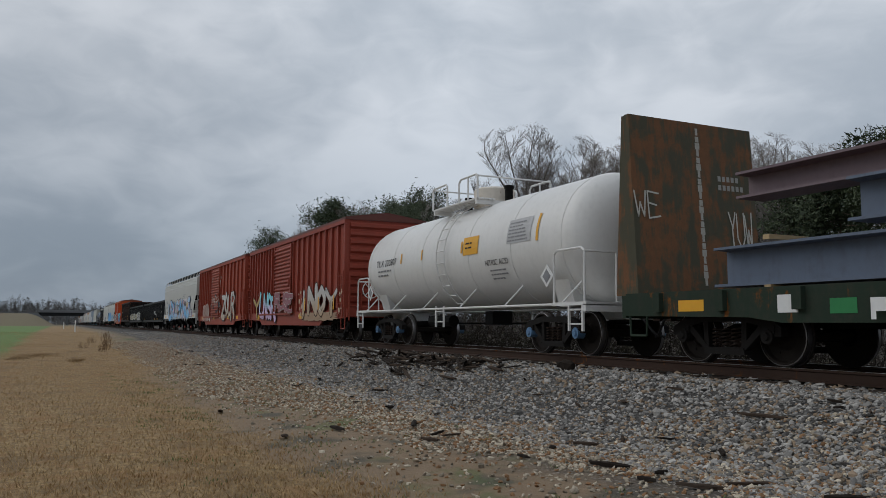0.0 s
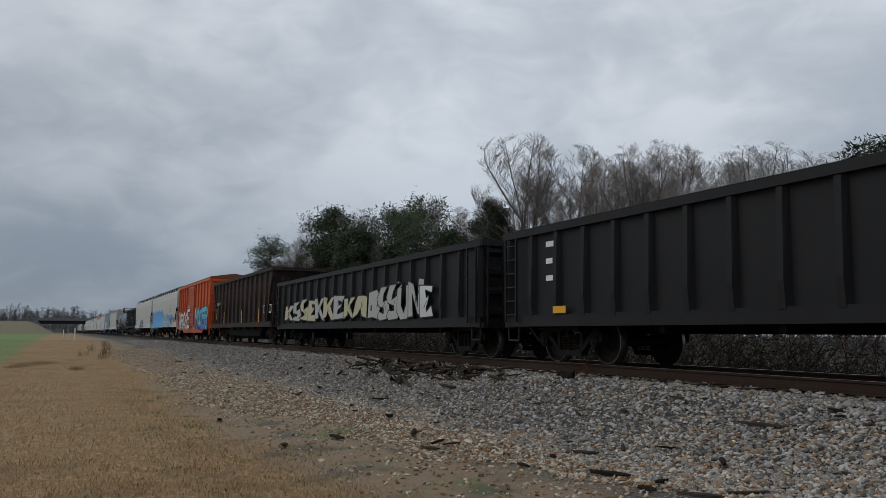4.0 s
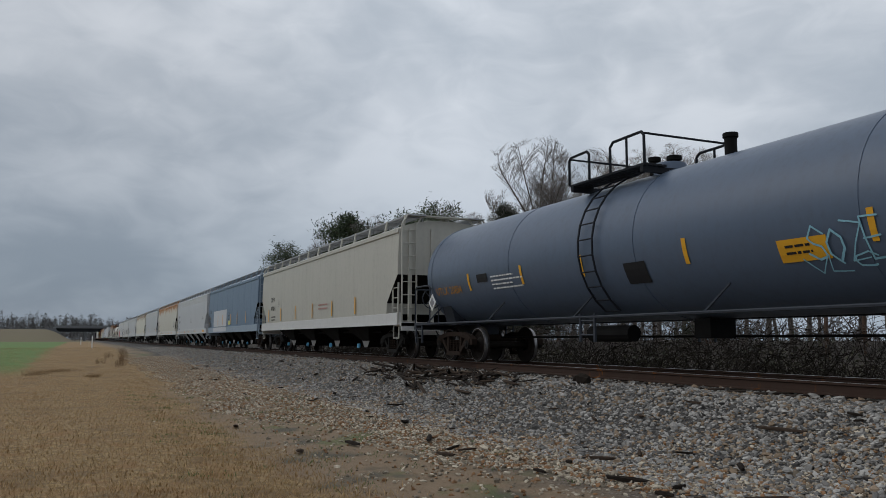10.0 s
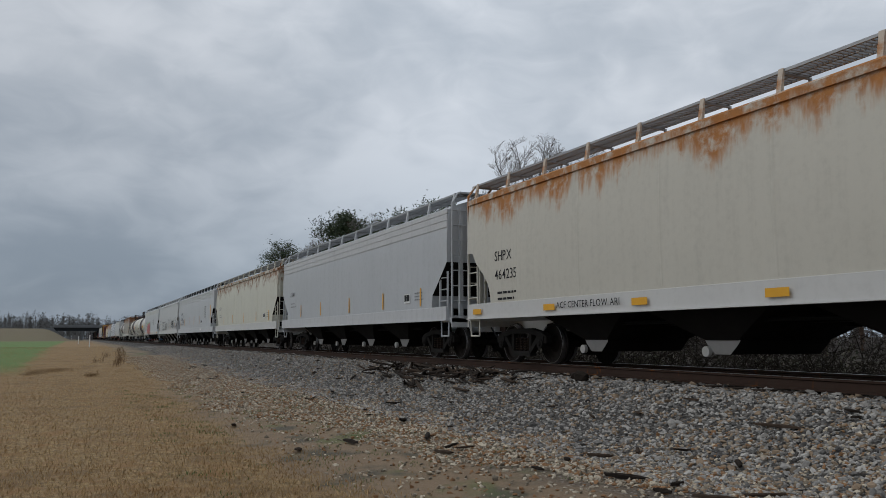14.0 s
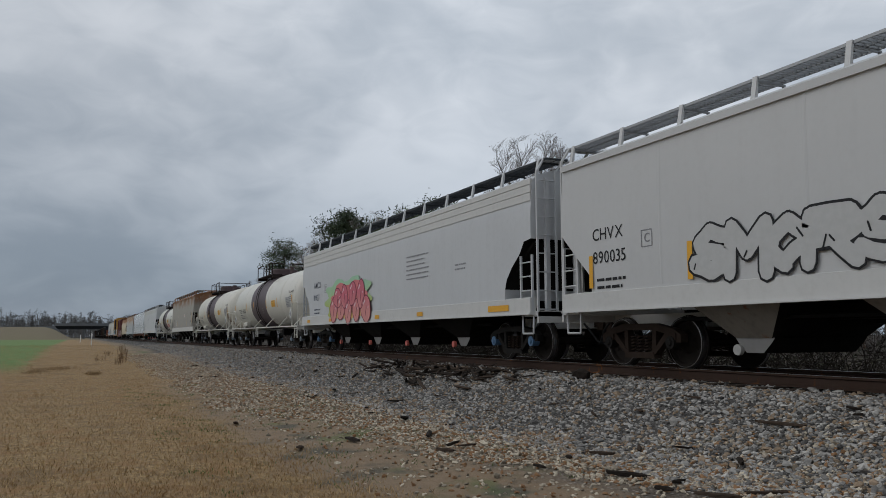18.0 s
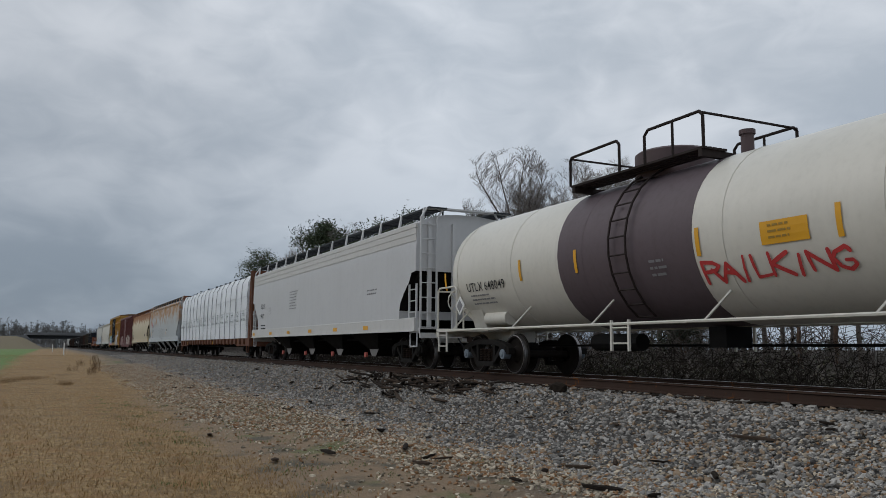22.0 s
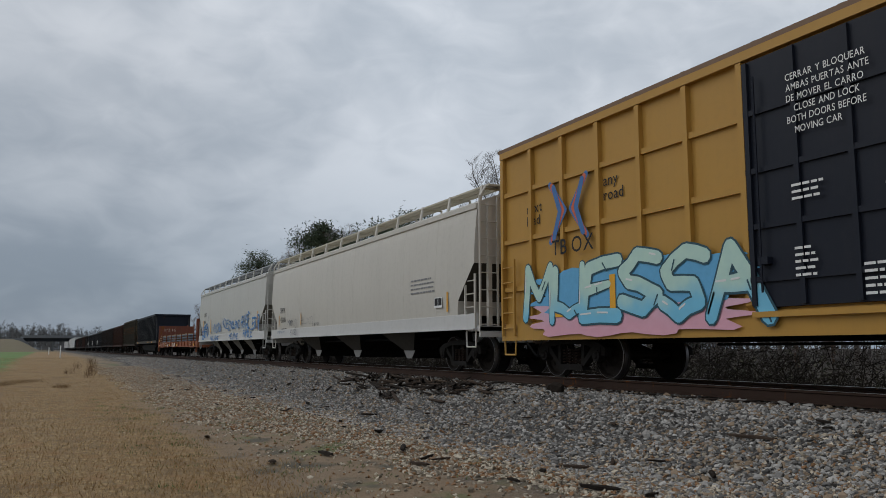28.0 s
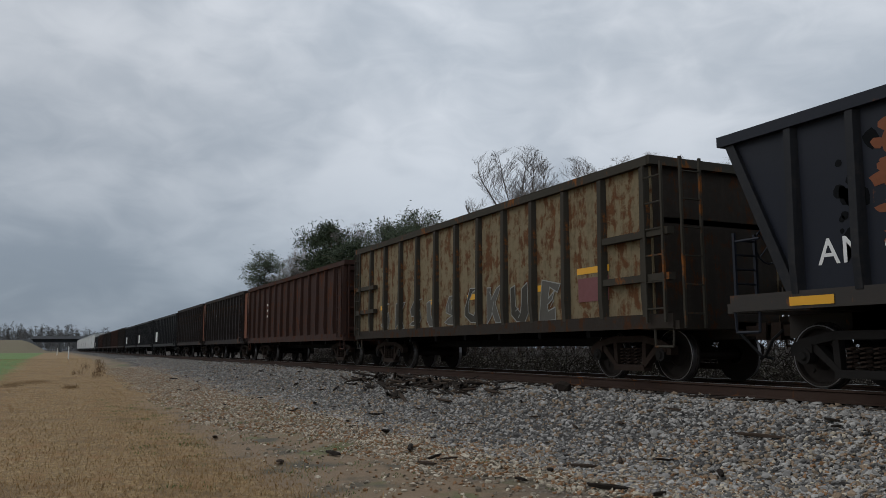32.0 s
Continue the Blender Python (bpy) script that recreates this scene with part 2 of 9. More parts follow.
# ---- lettering ----
GLYPH = {}


def make_glyphs(chars):
    obs = []
    for c in chars:
        cu = bpy.data.curves.new("glyph", "FONT")
        cu.body, cu.size, cu.offset, cu.resolution_u = c, 1.0, 0.004, 3
        obs.append((c, new("glyph", cu)))
    deps = bpy.context.evaluated_depsgraph_get()
    for c, ob in obs:
        me = bpy.data.meshes.new_from_object(ob.evaluated_get(deps))
        vs = [v.co.copy() for v in me.vertices]
        low = min((v.x for v in vs), default=0)
        GLYPH[c] = ([(v.x - low, v.y) for v in vs], [tuple(p.vertices) for p in me.polygons], max((v.x for v in vs), default=0) - low)
        bpy.data.meshes.remove(me)
    for c, ob in obs:
        cu = ob.data
        bpy.data.objects.remove(ob)
        bpy.data.curves.remove(cu)


make_glyphs("ABCDEFGHIJKLMNOPQRSTUVWXYZ0123456789-abdelnortxy&")


def lettering(parent, text, x, z, size, material, side, off=0.007, spread=1.0, name="lettering", label="", slant=0.0):
    """Stencilled words on a car's near side; x, z: lower left corner, size: height of a capital."""
    b, k = Mesh(), size / 0.69
    x += DECAL[0]
    for c in text:
        if c == " ":
            x += 0.42 * size
            continue
        vs, fs, w = GLYPH[c]
        i = len(b.v)
        b.v += [(x + p * k * spread + slant * q * k, side(z + q * k) - off, z + q * k) for p, q in vs]
        b.f += [tuple(i + j for j in f) for f in fs]
        x += (w + 0.10) * k * spread
    return part(name, b, material, parent, label)


def bars(parent, x, z, w, rows, size, material, side, seed=0, name="small_print", gap=1.9, off=0.007, word=False):
    """Small print that cannot be read: short bars in rows, downwards from z."""
    rnd, b = random.Random(seed), Mesh()
    for r in range(rows):
        zz, xx = z - r * size * gap, x
        end = x + w * rnd.uniform(0.65, 1.0)
        while xx < end:
            l = min(rnd.uniform(0.14, 0.22) * size if word else rnd.uniform(1.2, 3.6) * size, end - xx)
            tall = size * (rnd.choice((0.62, 0.65, 1.0)) if word else 0.70)
            b.flat([(xx, zz), (xx + l, zz), (xx + l, zz + tall), (xx, zz + tall)], side, off)
            xx += l + size * (rnd.uniform(0.16, 0.40) if word else 0.5)
    return part(name, b, material, parent)


def patch(parent, name, x0, x1, z0, z1, material, side, off=0.006, lean=0.0, label="", steps=1):
    b = Mesh()
    for k in range(steps):
        a, c = z0 + (z1 - z0) * k / steps, z0 + (z1 - z0) * (k + 1) / steps
        b.flat([(x0 + lean * a, a), (x1 + lean * a, a), (x1 + lean * c, c), (x0 + lean * c, c)], side, off)
    return part(name, b, material, parent, label)


# Skeletons of sprayed letters on a 9 by 9 grid: strokes parted by |, points as two digits.
STROKE = {
    "A": "00 49 90|24 74", "B": "00 09 69 87 65 05|65 93 70 00", "C": "87 69 27 05 22 60 82", "D": "00 09 59 86 83 50 00", "E": "89 09 00 80|05 65",
    "G": "87 69 27 05 22 60 82 84 54", "H": "00 09|80 89|05 85", "I": "40 49", "K": "00 09|89 05 80", "L": "09 00 80", "M": "00 09 44 89 80",
    "N": "00 09 80 89", "O": "40 13 16 49 76 73 40", "P": "00 09 69 87 65 05", "R": "00 09 69 87 65 05|45 80", "S": "88 49 17 25 64 82 40 02",
    "T": "40 49|09 89", "U": "09 02 40 82 89", "V": "09 40 89", "Y": "09 45 89|45 40", "Z": "09 89 00 80", "W": "09 20 45 70 89",
}


def stroke(b, pts, width, side, off, taper=1.0):
    """A thick round-ended line on the side of a car; taper: its last width over its first."""
    n = max(1, len(pts) - 1)
    for i, ((x0, z0), (x1, z1)) in enumerate(zip(pts, pts[1:])):
        l = math.hypot(x1 - x0, z1 - z0) or 1e-6
        a0 = math.atan2((z1 - z0) / l, (x1 - x0) / l)
        h0, h1 = width / 2 * (1 + (taper - 1) * i / n), width / 2 * (1 + (taper - 1) * (i + 1) / n)
        caps = [k * math.pi / 4 for k in range(5)]
        ring = [(x0 + h0 * math.cos(a0 + math.pi / 2 + k), z0 + h0 * math.sin(a0 + math.pi / 2 + k)) for k in caps]
        ring += [(x1 + h1 * math.cos(a0 - math.pi / 2 + k), z1 + h1 * math.sin(a0 - math.pi / 2 + k)) for k in caps]
        b.flat(ring, side, off)
        off += 0.0001
    return off


def graffiti(parent, word, x0, x1, z0, z1, side, fill, line, halo=None, width=0.30, seed=0, label="", shine=None, off=0.006, fat=1.0, wild=0.07):
    """Sprayed letters, each one part: halo, outline and fill over one another, with a few drips and flashes."""
    rnd = random.Random(seed)
    n = len(word)
    step = (x1 - x0) / n
    if not label:
        label = "overlapping sprayed letter"
    for i, c in enumerate(word):
        if c not in STROKE:
            continue
        w = step * rnd.uniform(0.98, 1.20) * fat
        xa = x0 + (i + 0.5) * step - w / 2
        za, h, lean = z0 + rnd.uniform(0, 0.14) * (z1 - z0), (z1 - z0) * rnd.uniform(0.80, 1.0), rnd.uniform(-0.12, 0.25)
        paths = []
        for s in STROKE[c].split("|"):
            pts = []
            for p in s.split():
                u, v = int(p[0]) / 9 + rnd.uniform(-wild, wild), int(p[1]) / 9 + rnd.uniform(-wild, wild)
                pts.append((xa + u * w + lean * (v - 0.5) * h * 0.6, za + v * h))
            fine = [pts[0]]
            for a, b2 in zip(pts, pts[1:]):
                fine += [((a[0] + b2[0]) / 2 + rnd.uniform(-0.12, 0.12) * width, (a[1] + b2[1]) / 2 + rnd.uniform(-0.12, 0.12) * width), b2]
            paths.append((fine, rnd.uniform(0.85, 1.15), rnd.uniform(0.6, 1.35)))
        b = Mesh()
        used, marks = [], []
        for q, (material, wide) in enumerate(((halo, 1.7), (line, 1.22), (fill, 0.94))):
            if not material:
                continue
            used.append(material)
            o = off + 0.0035 * q + 0.0007 * i
            first = len(b.f)
            for p, k, taper in paths:
                o = stroke(b, p, width * wide * k, side, o, taper if wide > 0.1 else 1)
            marks.append((first, len(b.f), len(used) - 1))
        if shine:
            used.append(shine)
            first = len(b.f)
            for p, k, taper in paths:
                for _ in range(2):
                    j = rnd.randrange(len(p) - 1)
                    d = width * 0.22
                    stroke(b, [(p[j][0] - d, p[j][1] + d), (0.4 * p[j][0] + 0.6 * p[j + 1][0] - d, 0.4 * p[j][1] + 0.6 * p[j + 1][1] + d)], width * 0.13, side, off + 0.0125 + 0.0007 * i)
            marks.append((first, len(b.f), len(used) - 1))
        if line and fill:      # inner cuts and a drip
            first = len(b.f)
            used.append(line)
            for p, k, taper in paths:
                j = rnd.randrange(len(p))
                stroke(b, [p[j], (p[j][0] + rnd.uniform(-0.5, 0.5) * width, p[j][1] - rnd.uniform(0.3, 0.8) * width)], width * 0.12, side, off + 0.0118 + 0.0007 * i)
            marks.append((first, len(b.f), len(used) - 1))
        ob = part("graffiti", b, used[0], parent, label)
        for m in used[1:]:
            ob.data.materials.append(m)
        for a, e2, k in marks:
            for f in range(a, e2):
                ob.data.polygons[f].material_index = k
    return off + 0.02


# Outlines of blocky sprayed letters on the same grid.
BLOCK = ("00 17 39 69 88 90 61 53 44 31", "01 20 80 93 86 45 47 79 99 29 06 14 53 52 22", "00 09 38 63 69 99 90 61 36 30", "00 09 98 86 47 45 76 64 43 42 83 90",
         "08 02 30 70 92 99 68 64 52 34 39", "00 09 39 36 69 99 55 90 60 33 31", "00 09 69 97 76 94 80 40", "04 02 40 80 93 84 62 33 36 58 79 97 89 49 16")


def piece(parent, n, x0, x1, z0, z1, side, fills, line, seed=0, edge=0.035, shine=None, off=0.006, arch=0.25, label="blocky sprayed letter with a dark outline"):
    """A sprayed piece: n blocky letters that overlap, under an uneven arched top."""
    rnd = random.Random(seed)
    step = (x1 - x0) / n
    for i in range(n):
        form = BLOCK[rnd.randrange(len(BLOCK))]
        w, lean = step * rnd.uniform(1.0, 1.3), rnd.uniform(-0.10, 0.22)
        xa = x0 + (i + 0.5) * step - w / 2
        h = (z1 - z0) * (1 - arch + arch * math.sin(math.pi * (i + 0.5) / n)) * rnd.uniform(0.82, 1.0)
        za = z0 + rnd.uniform(0, 0.06) * (z1 - z0)
        pts = [(xa + (int(p[0]) / 9 + rnd.uniform(-0.06, 0.06)) * w + lean * h * int(p[1]) / 9, za + (int(p[1]) / 9 + rnd.uniform(-0.05, 0.05)) * h) for p in form.split()]
        o = off + 0.0022 * i
        b = Mesh()
        b.flat(pts, side, o)
        marks = [(0, 1, 0)]
        first = len(b.f)
        stroke(b, pts + pts[:1], edge, side, o + 0.0006)
        for k in range(2):      # inner cuts
            j = rnd.randrange(len(pts))
            p, q = pts[j], pts[(j + len(pts) // 2) % len(pts)]
            stroke(b, [(p[0] * 0.75 + q[0] * 0.25, p[1] * 0.75 + q[1] * 0.25), (p[0] * 0.45 + q[0] * 0.55, p[1] * 0.45 + q[1] * 0.55)], edge * 0.8, side, o + 0.0016)
        marks.append((first, len(b.f), 1))
        used = [fills[rnd.randrange(len(fills))], line]
        if shine:
            first = len(b.f)
            j = rnd.randrange(len(pts))
            p, q = pts[j], pts[(j + 1) % len(pts)]
            c = (sum(v[0] for v in pts) / len(pts), sum(v[1] for v in pts) / len(pts))
            stroke(b, [(v[0] * 0.8 + c[0] * 0.2, v[1] * 0.8 + c[1] * 0.2) for v in (p, q)], edge * 0.7, side, o + 0.0019)
            marks.append((first, len(b.f), 2))
            used.append(shine)
        ob = part("graffiti", b, used[0], parent, label)
        for m in used[1:]:
            ob.data.materials.append(m)
        for a, e2, k in marks:
            for f in range(a, e2):
                ob.data.polygons[f].material_index = k


def tag(parent, word, x0, x1, z0, z1, side, ink, width=0.05, seed=0, off=0.006, label="hand-sprayed tag"):
    return graffiti(parent, word, x0, x1, z0, z1, side, None, ink, None, width / 1.22, seed, label, None, off, 1.0, 0.10)


def graffiti_line(parent, word, x0, x1, z0, z1, ink, seed, width=0.03):
    """A whole hand-written word as one thin line, in x and z."""
    rnd, b = random.Random(seed), Mesh()
    step = (x1 - x0) / len(word)
    for i, c in enumerate(word):
        for s in STROKE[c].split("|"):
            stroke(b, [(x0 + step * (i + int(p[0]) / 10 + rnd.uniform(-0.05, 0.05)), z0 + (z1 - z0) * (int(p[1]) / 9 + rnd.uniform(-0.06, 0.06))) for p in s.split()], width, lambda z: 0.0, 0.0)
    return part("graffiti", b, ink, parent, "hand-sprayed scrawl")


def cloud_shape(parent, x0, x1, z0, z1, side, material, seed=0, off=0.005, bumps=10, label="sprayed background"):
    """An uneven patch of spray paint."""
    rnd, b, cx, cz = random.Random(seed), Mesh(), (x0 + x1) / 2, (z0 + z1) / 2
    n = 56
    ring = []
    for k in range(n):
        a = 2 * math.pi * k / n
        c, s = math.cos(a), math.sin(a)
        e = (abs(c) ** 4 + abs(s) ** 4) ** -0.25
        r = e * (0.86 + 0.10 * math.sin(bumps * a + seed) + rnd.uniform(-0.04, 0.04))
        ring.append((cx + (x1 - x0) / 2 * r * c, cz + (z1 - z0) / 2 * r * s))
    i = len(b.v)
    b.v.append((cx + DECAL[0], side(cz) - off, cz))
    b.v += [(x + DECAL[0], side(z) - off, z) for x, z in ring]
    b.f += [(i, i + 1 + k, i + 1 + (k + 1) % n) for k in range(n)]
    return part("graffiti", b, material, parent, label)


# ---- running gear, shared by all cars ----
WHEEL_R, AXLE = 0.457, 0.889
WHEELSETS = []
GEAR = {}


def wheel_mesh():
    b = Mesh(True)
    n = 28
    prof = [(0.62, 0.16), (0.66, 0.16), (0.672, 0.34), (0.668, 0.40), (0.66, 0.485), (0.69, 0.485), (0.705, WHEEL_R), (0.80, 0.452), (0.80, 0.39), (0.735, 0.37), (0.72, 0.20), (0.76, 0.17), (0.80, 0.13), (0.80, 0.0)]
    for s in (-1, 1):
        b.loft([[(r * math.cos(2 * math.pi * k / n), s * y, r * math.sin(2 * math.pi * k / n)) for k in range(n)] for y, r in prof], caps=False)
    b.rod((0, -0.66, 0), (0, 0.66, 0), 0.085, 10)
    for s in (-1, 1):      # casting marks, by which the wheel is seen to turn
        for k in range(3):
            a = 2 * math.pi * k / 3
            b.box(0.27 * math.cos(a) - 0.03, 0.27 * math.cos(a) + 0.03, s * 0.735 - 0.008, s * 0.735 + 0.008, 0.27 * math.sin(a) - 0.02, 0.27 * math.sin(a) + 0.02)
    return b


def tread_mesh():
    b, n = Mesh(True), 28
    for s in (-1, 1):
        b.loft([[(r * math.cos(2 * math.pi * k / n), s * y, r * math.sin(2 * math.pi * k / n)) for k in range(n)] for y, r in ((0.707, 0.4585), (0.79, 0.4535), (0.802, 0.440), (0.802, 0.425))], caps=False)
    return b


def frame_mesh(s):
    """The cast side frame: a truss with windows for the springs and the wheels' boxes at its ends."""
    b = Mesh()
    y0, y1 = (s * 0.93, s * 1.09) if s > 0 else (-1.09, -0.93)
    b.along_y([(-1.13, 0.46), (-1.13, 0.60), (-0.95, 0.70), (-0.42, 0.80), (0.42, 0.80), (0.95, 0.70), (1.13, 0.60), (1.13, 0.46), (0.98, 0.46), (0.92, 0.58), (0.40, 0.68), (-0.40, 0.68), (-0.92, 0.58), (-0.98, 0.46)], y0, y1)
    for d in (-1, 1):
        b.along_y([(d * 0.86, 0.60), (d * 0.70, 0.62), (d * 0.30, 0.24), (d * 0.38, 0.20)], y0 + 0.01, y1 - 0.01)
        b.along_y([(d * 0.36, 0.68), (d * 0.46, 0.68), (d * 0.44, 0.26), (d * 0.34, 0.26)], y0 + 0.02, y1 - 0.02)
        b.box(d * AXLE - 0.13, d * AXLE + 0.13, y0 - 0.02, y1 + 0.02, 0.50, 0.62)
    b.along_y([(-0.44, 0.17), (-0.40, 0.28), (0.40, 0.28), (0.44, 0.17)], y0 - 0.01, y1 + 0.01)
    return b


def spring_mesh(s):
    b = Mesh(True)
    for x in (-0.20, 0.0, 0.20):
        turns, n = 5, 60
        pts = [(x + 0.075 * math.cos(2 * math.pi * turns * k / n), s * 1.01 + 0.075 * math.sin(2 * math.pi * turns * k / n), 0.285 + 0.29 * k / n) for k in range(n + 1)]
        for a, c in zip(pts[::2], pts[2::2]):
            b.rod(a, c, 0.017, 4)
    return b


def cap_mesh(s):
    b = Mesh(True)
    b.rod((0, s * 0.95, 0), (0, s * 1.13, 0), 0.115, 12)
    b.rod((0, s * 1.13, 0), (0, s * 1.16, 0), 0.07, 10, 0.05)
    return b


def gear(key, make):
    if key not in GEAR:
        GEAR[key] = make()
    return GEAR[key]


def truck(car, x, material, cap=None):
    """A two-axle truck under a car: bolster, side frames, springs, wheelsets."""
    b = Mesh()
    b.along_x([(-1.0, 0.52), (1.0, 0.52), (0.62, 0.66), (-0.62, 0.66)], -0.20, 0.20).box(-0.30, 0.30, -0.25, 0.25, 0.60, 0.72)
    b.rod((-0.62, -0.75, 0.42), (-0.62, 0.75, 0.42), 0.05).rod((0.62, -0.75, 0.42), (0.62, 0.75, 0.42), 0.05)
    if ("truck", material.name) not in GEAR:
        me = part("truck", b, material, car)
        GEAR["truck", material.name] = me
        t = me
    else:
        t = again(GEAR["truck", material.name], car)
    t.location = (x, 0, 0)
    for s in (-1, 1):
        for name, make, m in (("side_frame", frame_mesh, material), ("spring", spring_mesh, iron_brown), ("bearing_cap", cap_mesh, cap or iron)):
            key = (name, s, m.name)
            for spot in ((-AXLE, 0, WHEEL_R), (AXLE, 0, WHEEL_R)) if name == "bearing_cap" else ((0, 0, 0),):
                if key in GEAR:
                    again(GEAR[key], t, spot)
                else:
                    GEAR[key] = part(name, make(s), m, t, at=spot)
    for d in (-1, 1):
        if "wheelset" in GEAR:
            w = again(GEAR["wheelset"], t)
        else:
            w = GEAR["wheelset"] = part("wheelset", wheel_mesh(), wheel_steel, t)
            GEAR["wheelset"].data.materials.append(tread_steel)
            tb = tread_mesh()
            me, i = w.data, len(w.data.polygons)
            bm = bmesh.new()
            bm.from_mesh(me)
            vs = [bm.verts.new(p) for p in tb.v]
            for f in tb.f:
                face = bm.faces.new([vs[k] for k in f])
                face.material_index, face.smooth = 1, True
            bm.to_mesh(me)
            bm.free()
        w.location = (0, 0, 0)
        w.matrix_parent_inverse = Matrix.Translation((d * AXLE, 0, WHEEL_R))
        WHEELSETS.append(w)
    return t


def coupler(car, x, s, material=None):
    b = Mesh()
    b.box(min(x, x + s * 0.62), max(x, x + s * 0.62), -0.09, 0.09, 0.76, 0.94)
    k = x + s * 0.62
    b.along_x([(-0.16, 0.70), (0.13, 0.70), (0.16, 0.98), (-0.13, 0.98)], min(k, k + s * 0.20), max(k, k + s * 0.20))
    part("coupler", b, material or iron_brown, car)
    h = Mesh(True)
    h.pipe([(x + s * 0.1, -0.35, 0.85), (x + s * 0.30, -0.35, 0.70), (x + s * 0.52, -0.28, 0.45), (x + s * 0.70, -0.20, 0.40)], 0.025, 6)
    part("air_hose", h, rubber, car)


def ladder(car, p, q, z0, z1, rungs, material, r=0.016, out=(0, 0), name="ladder", label=""):
    """A ladder from z0 to z1 whose stiles stand at the points p and q (x, y)."""
    b = Mesh()
    for x, y in (p, q):
        b.box(x - 0.022, x + 0.022, y - 0.022, y + 0.022, z0, z1)
    for k in range(rungs):
        z = z0 + (z1 - z0) * (k + 0.5) / rungs
        b.rod((p[0], p[1], z), (q[0], q[1], z), r, 5)
    return part(name, b, material, car, label)


def stirrup(car, x0, x1, y, z, material, drop=0.42):
    b = Mesh()
    b.pipe([(x0, y, z), (x0 + 0.02, y, z - drop), (x1 - 0.02, y, z - drop), (x1, y, z)], 0.022, 5)
    part("step", b, material, car)


def brake_wheel(car, x, y, z, material):
    b = Mesh(True)
    n, r = 16, 0.28
    pts = [(x, y + r * math.cos(2 * math.pi * k / n), z + r * math.sin(2 * math.pi * k / n)) for k in range(n + 1)]
    b.pipe(pts, 0.016, 5)
    for k in range(4):
        a = math.pi / 4 + k * math.pi / 2
        b.rod((x, y, z), (x, y + r * math.cos(a), z + r * math.sin(a)), 0.012, 4)
    part("brake_wheel", b, material, car)


def start_car(name, label, category, group):
    return tagged(new(name), label, category, group)


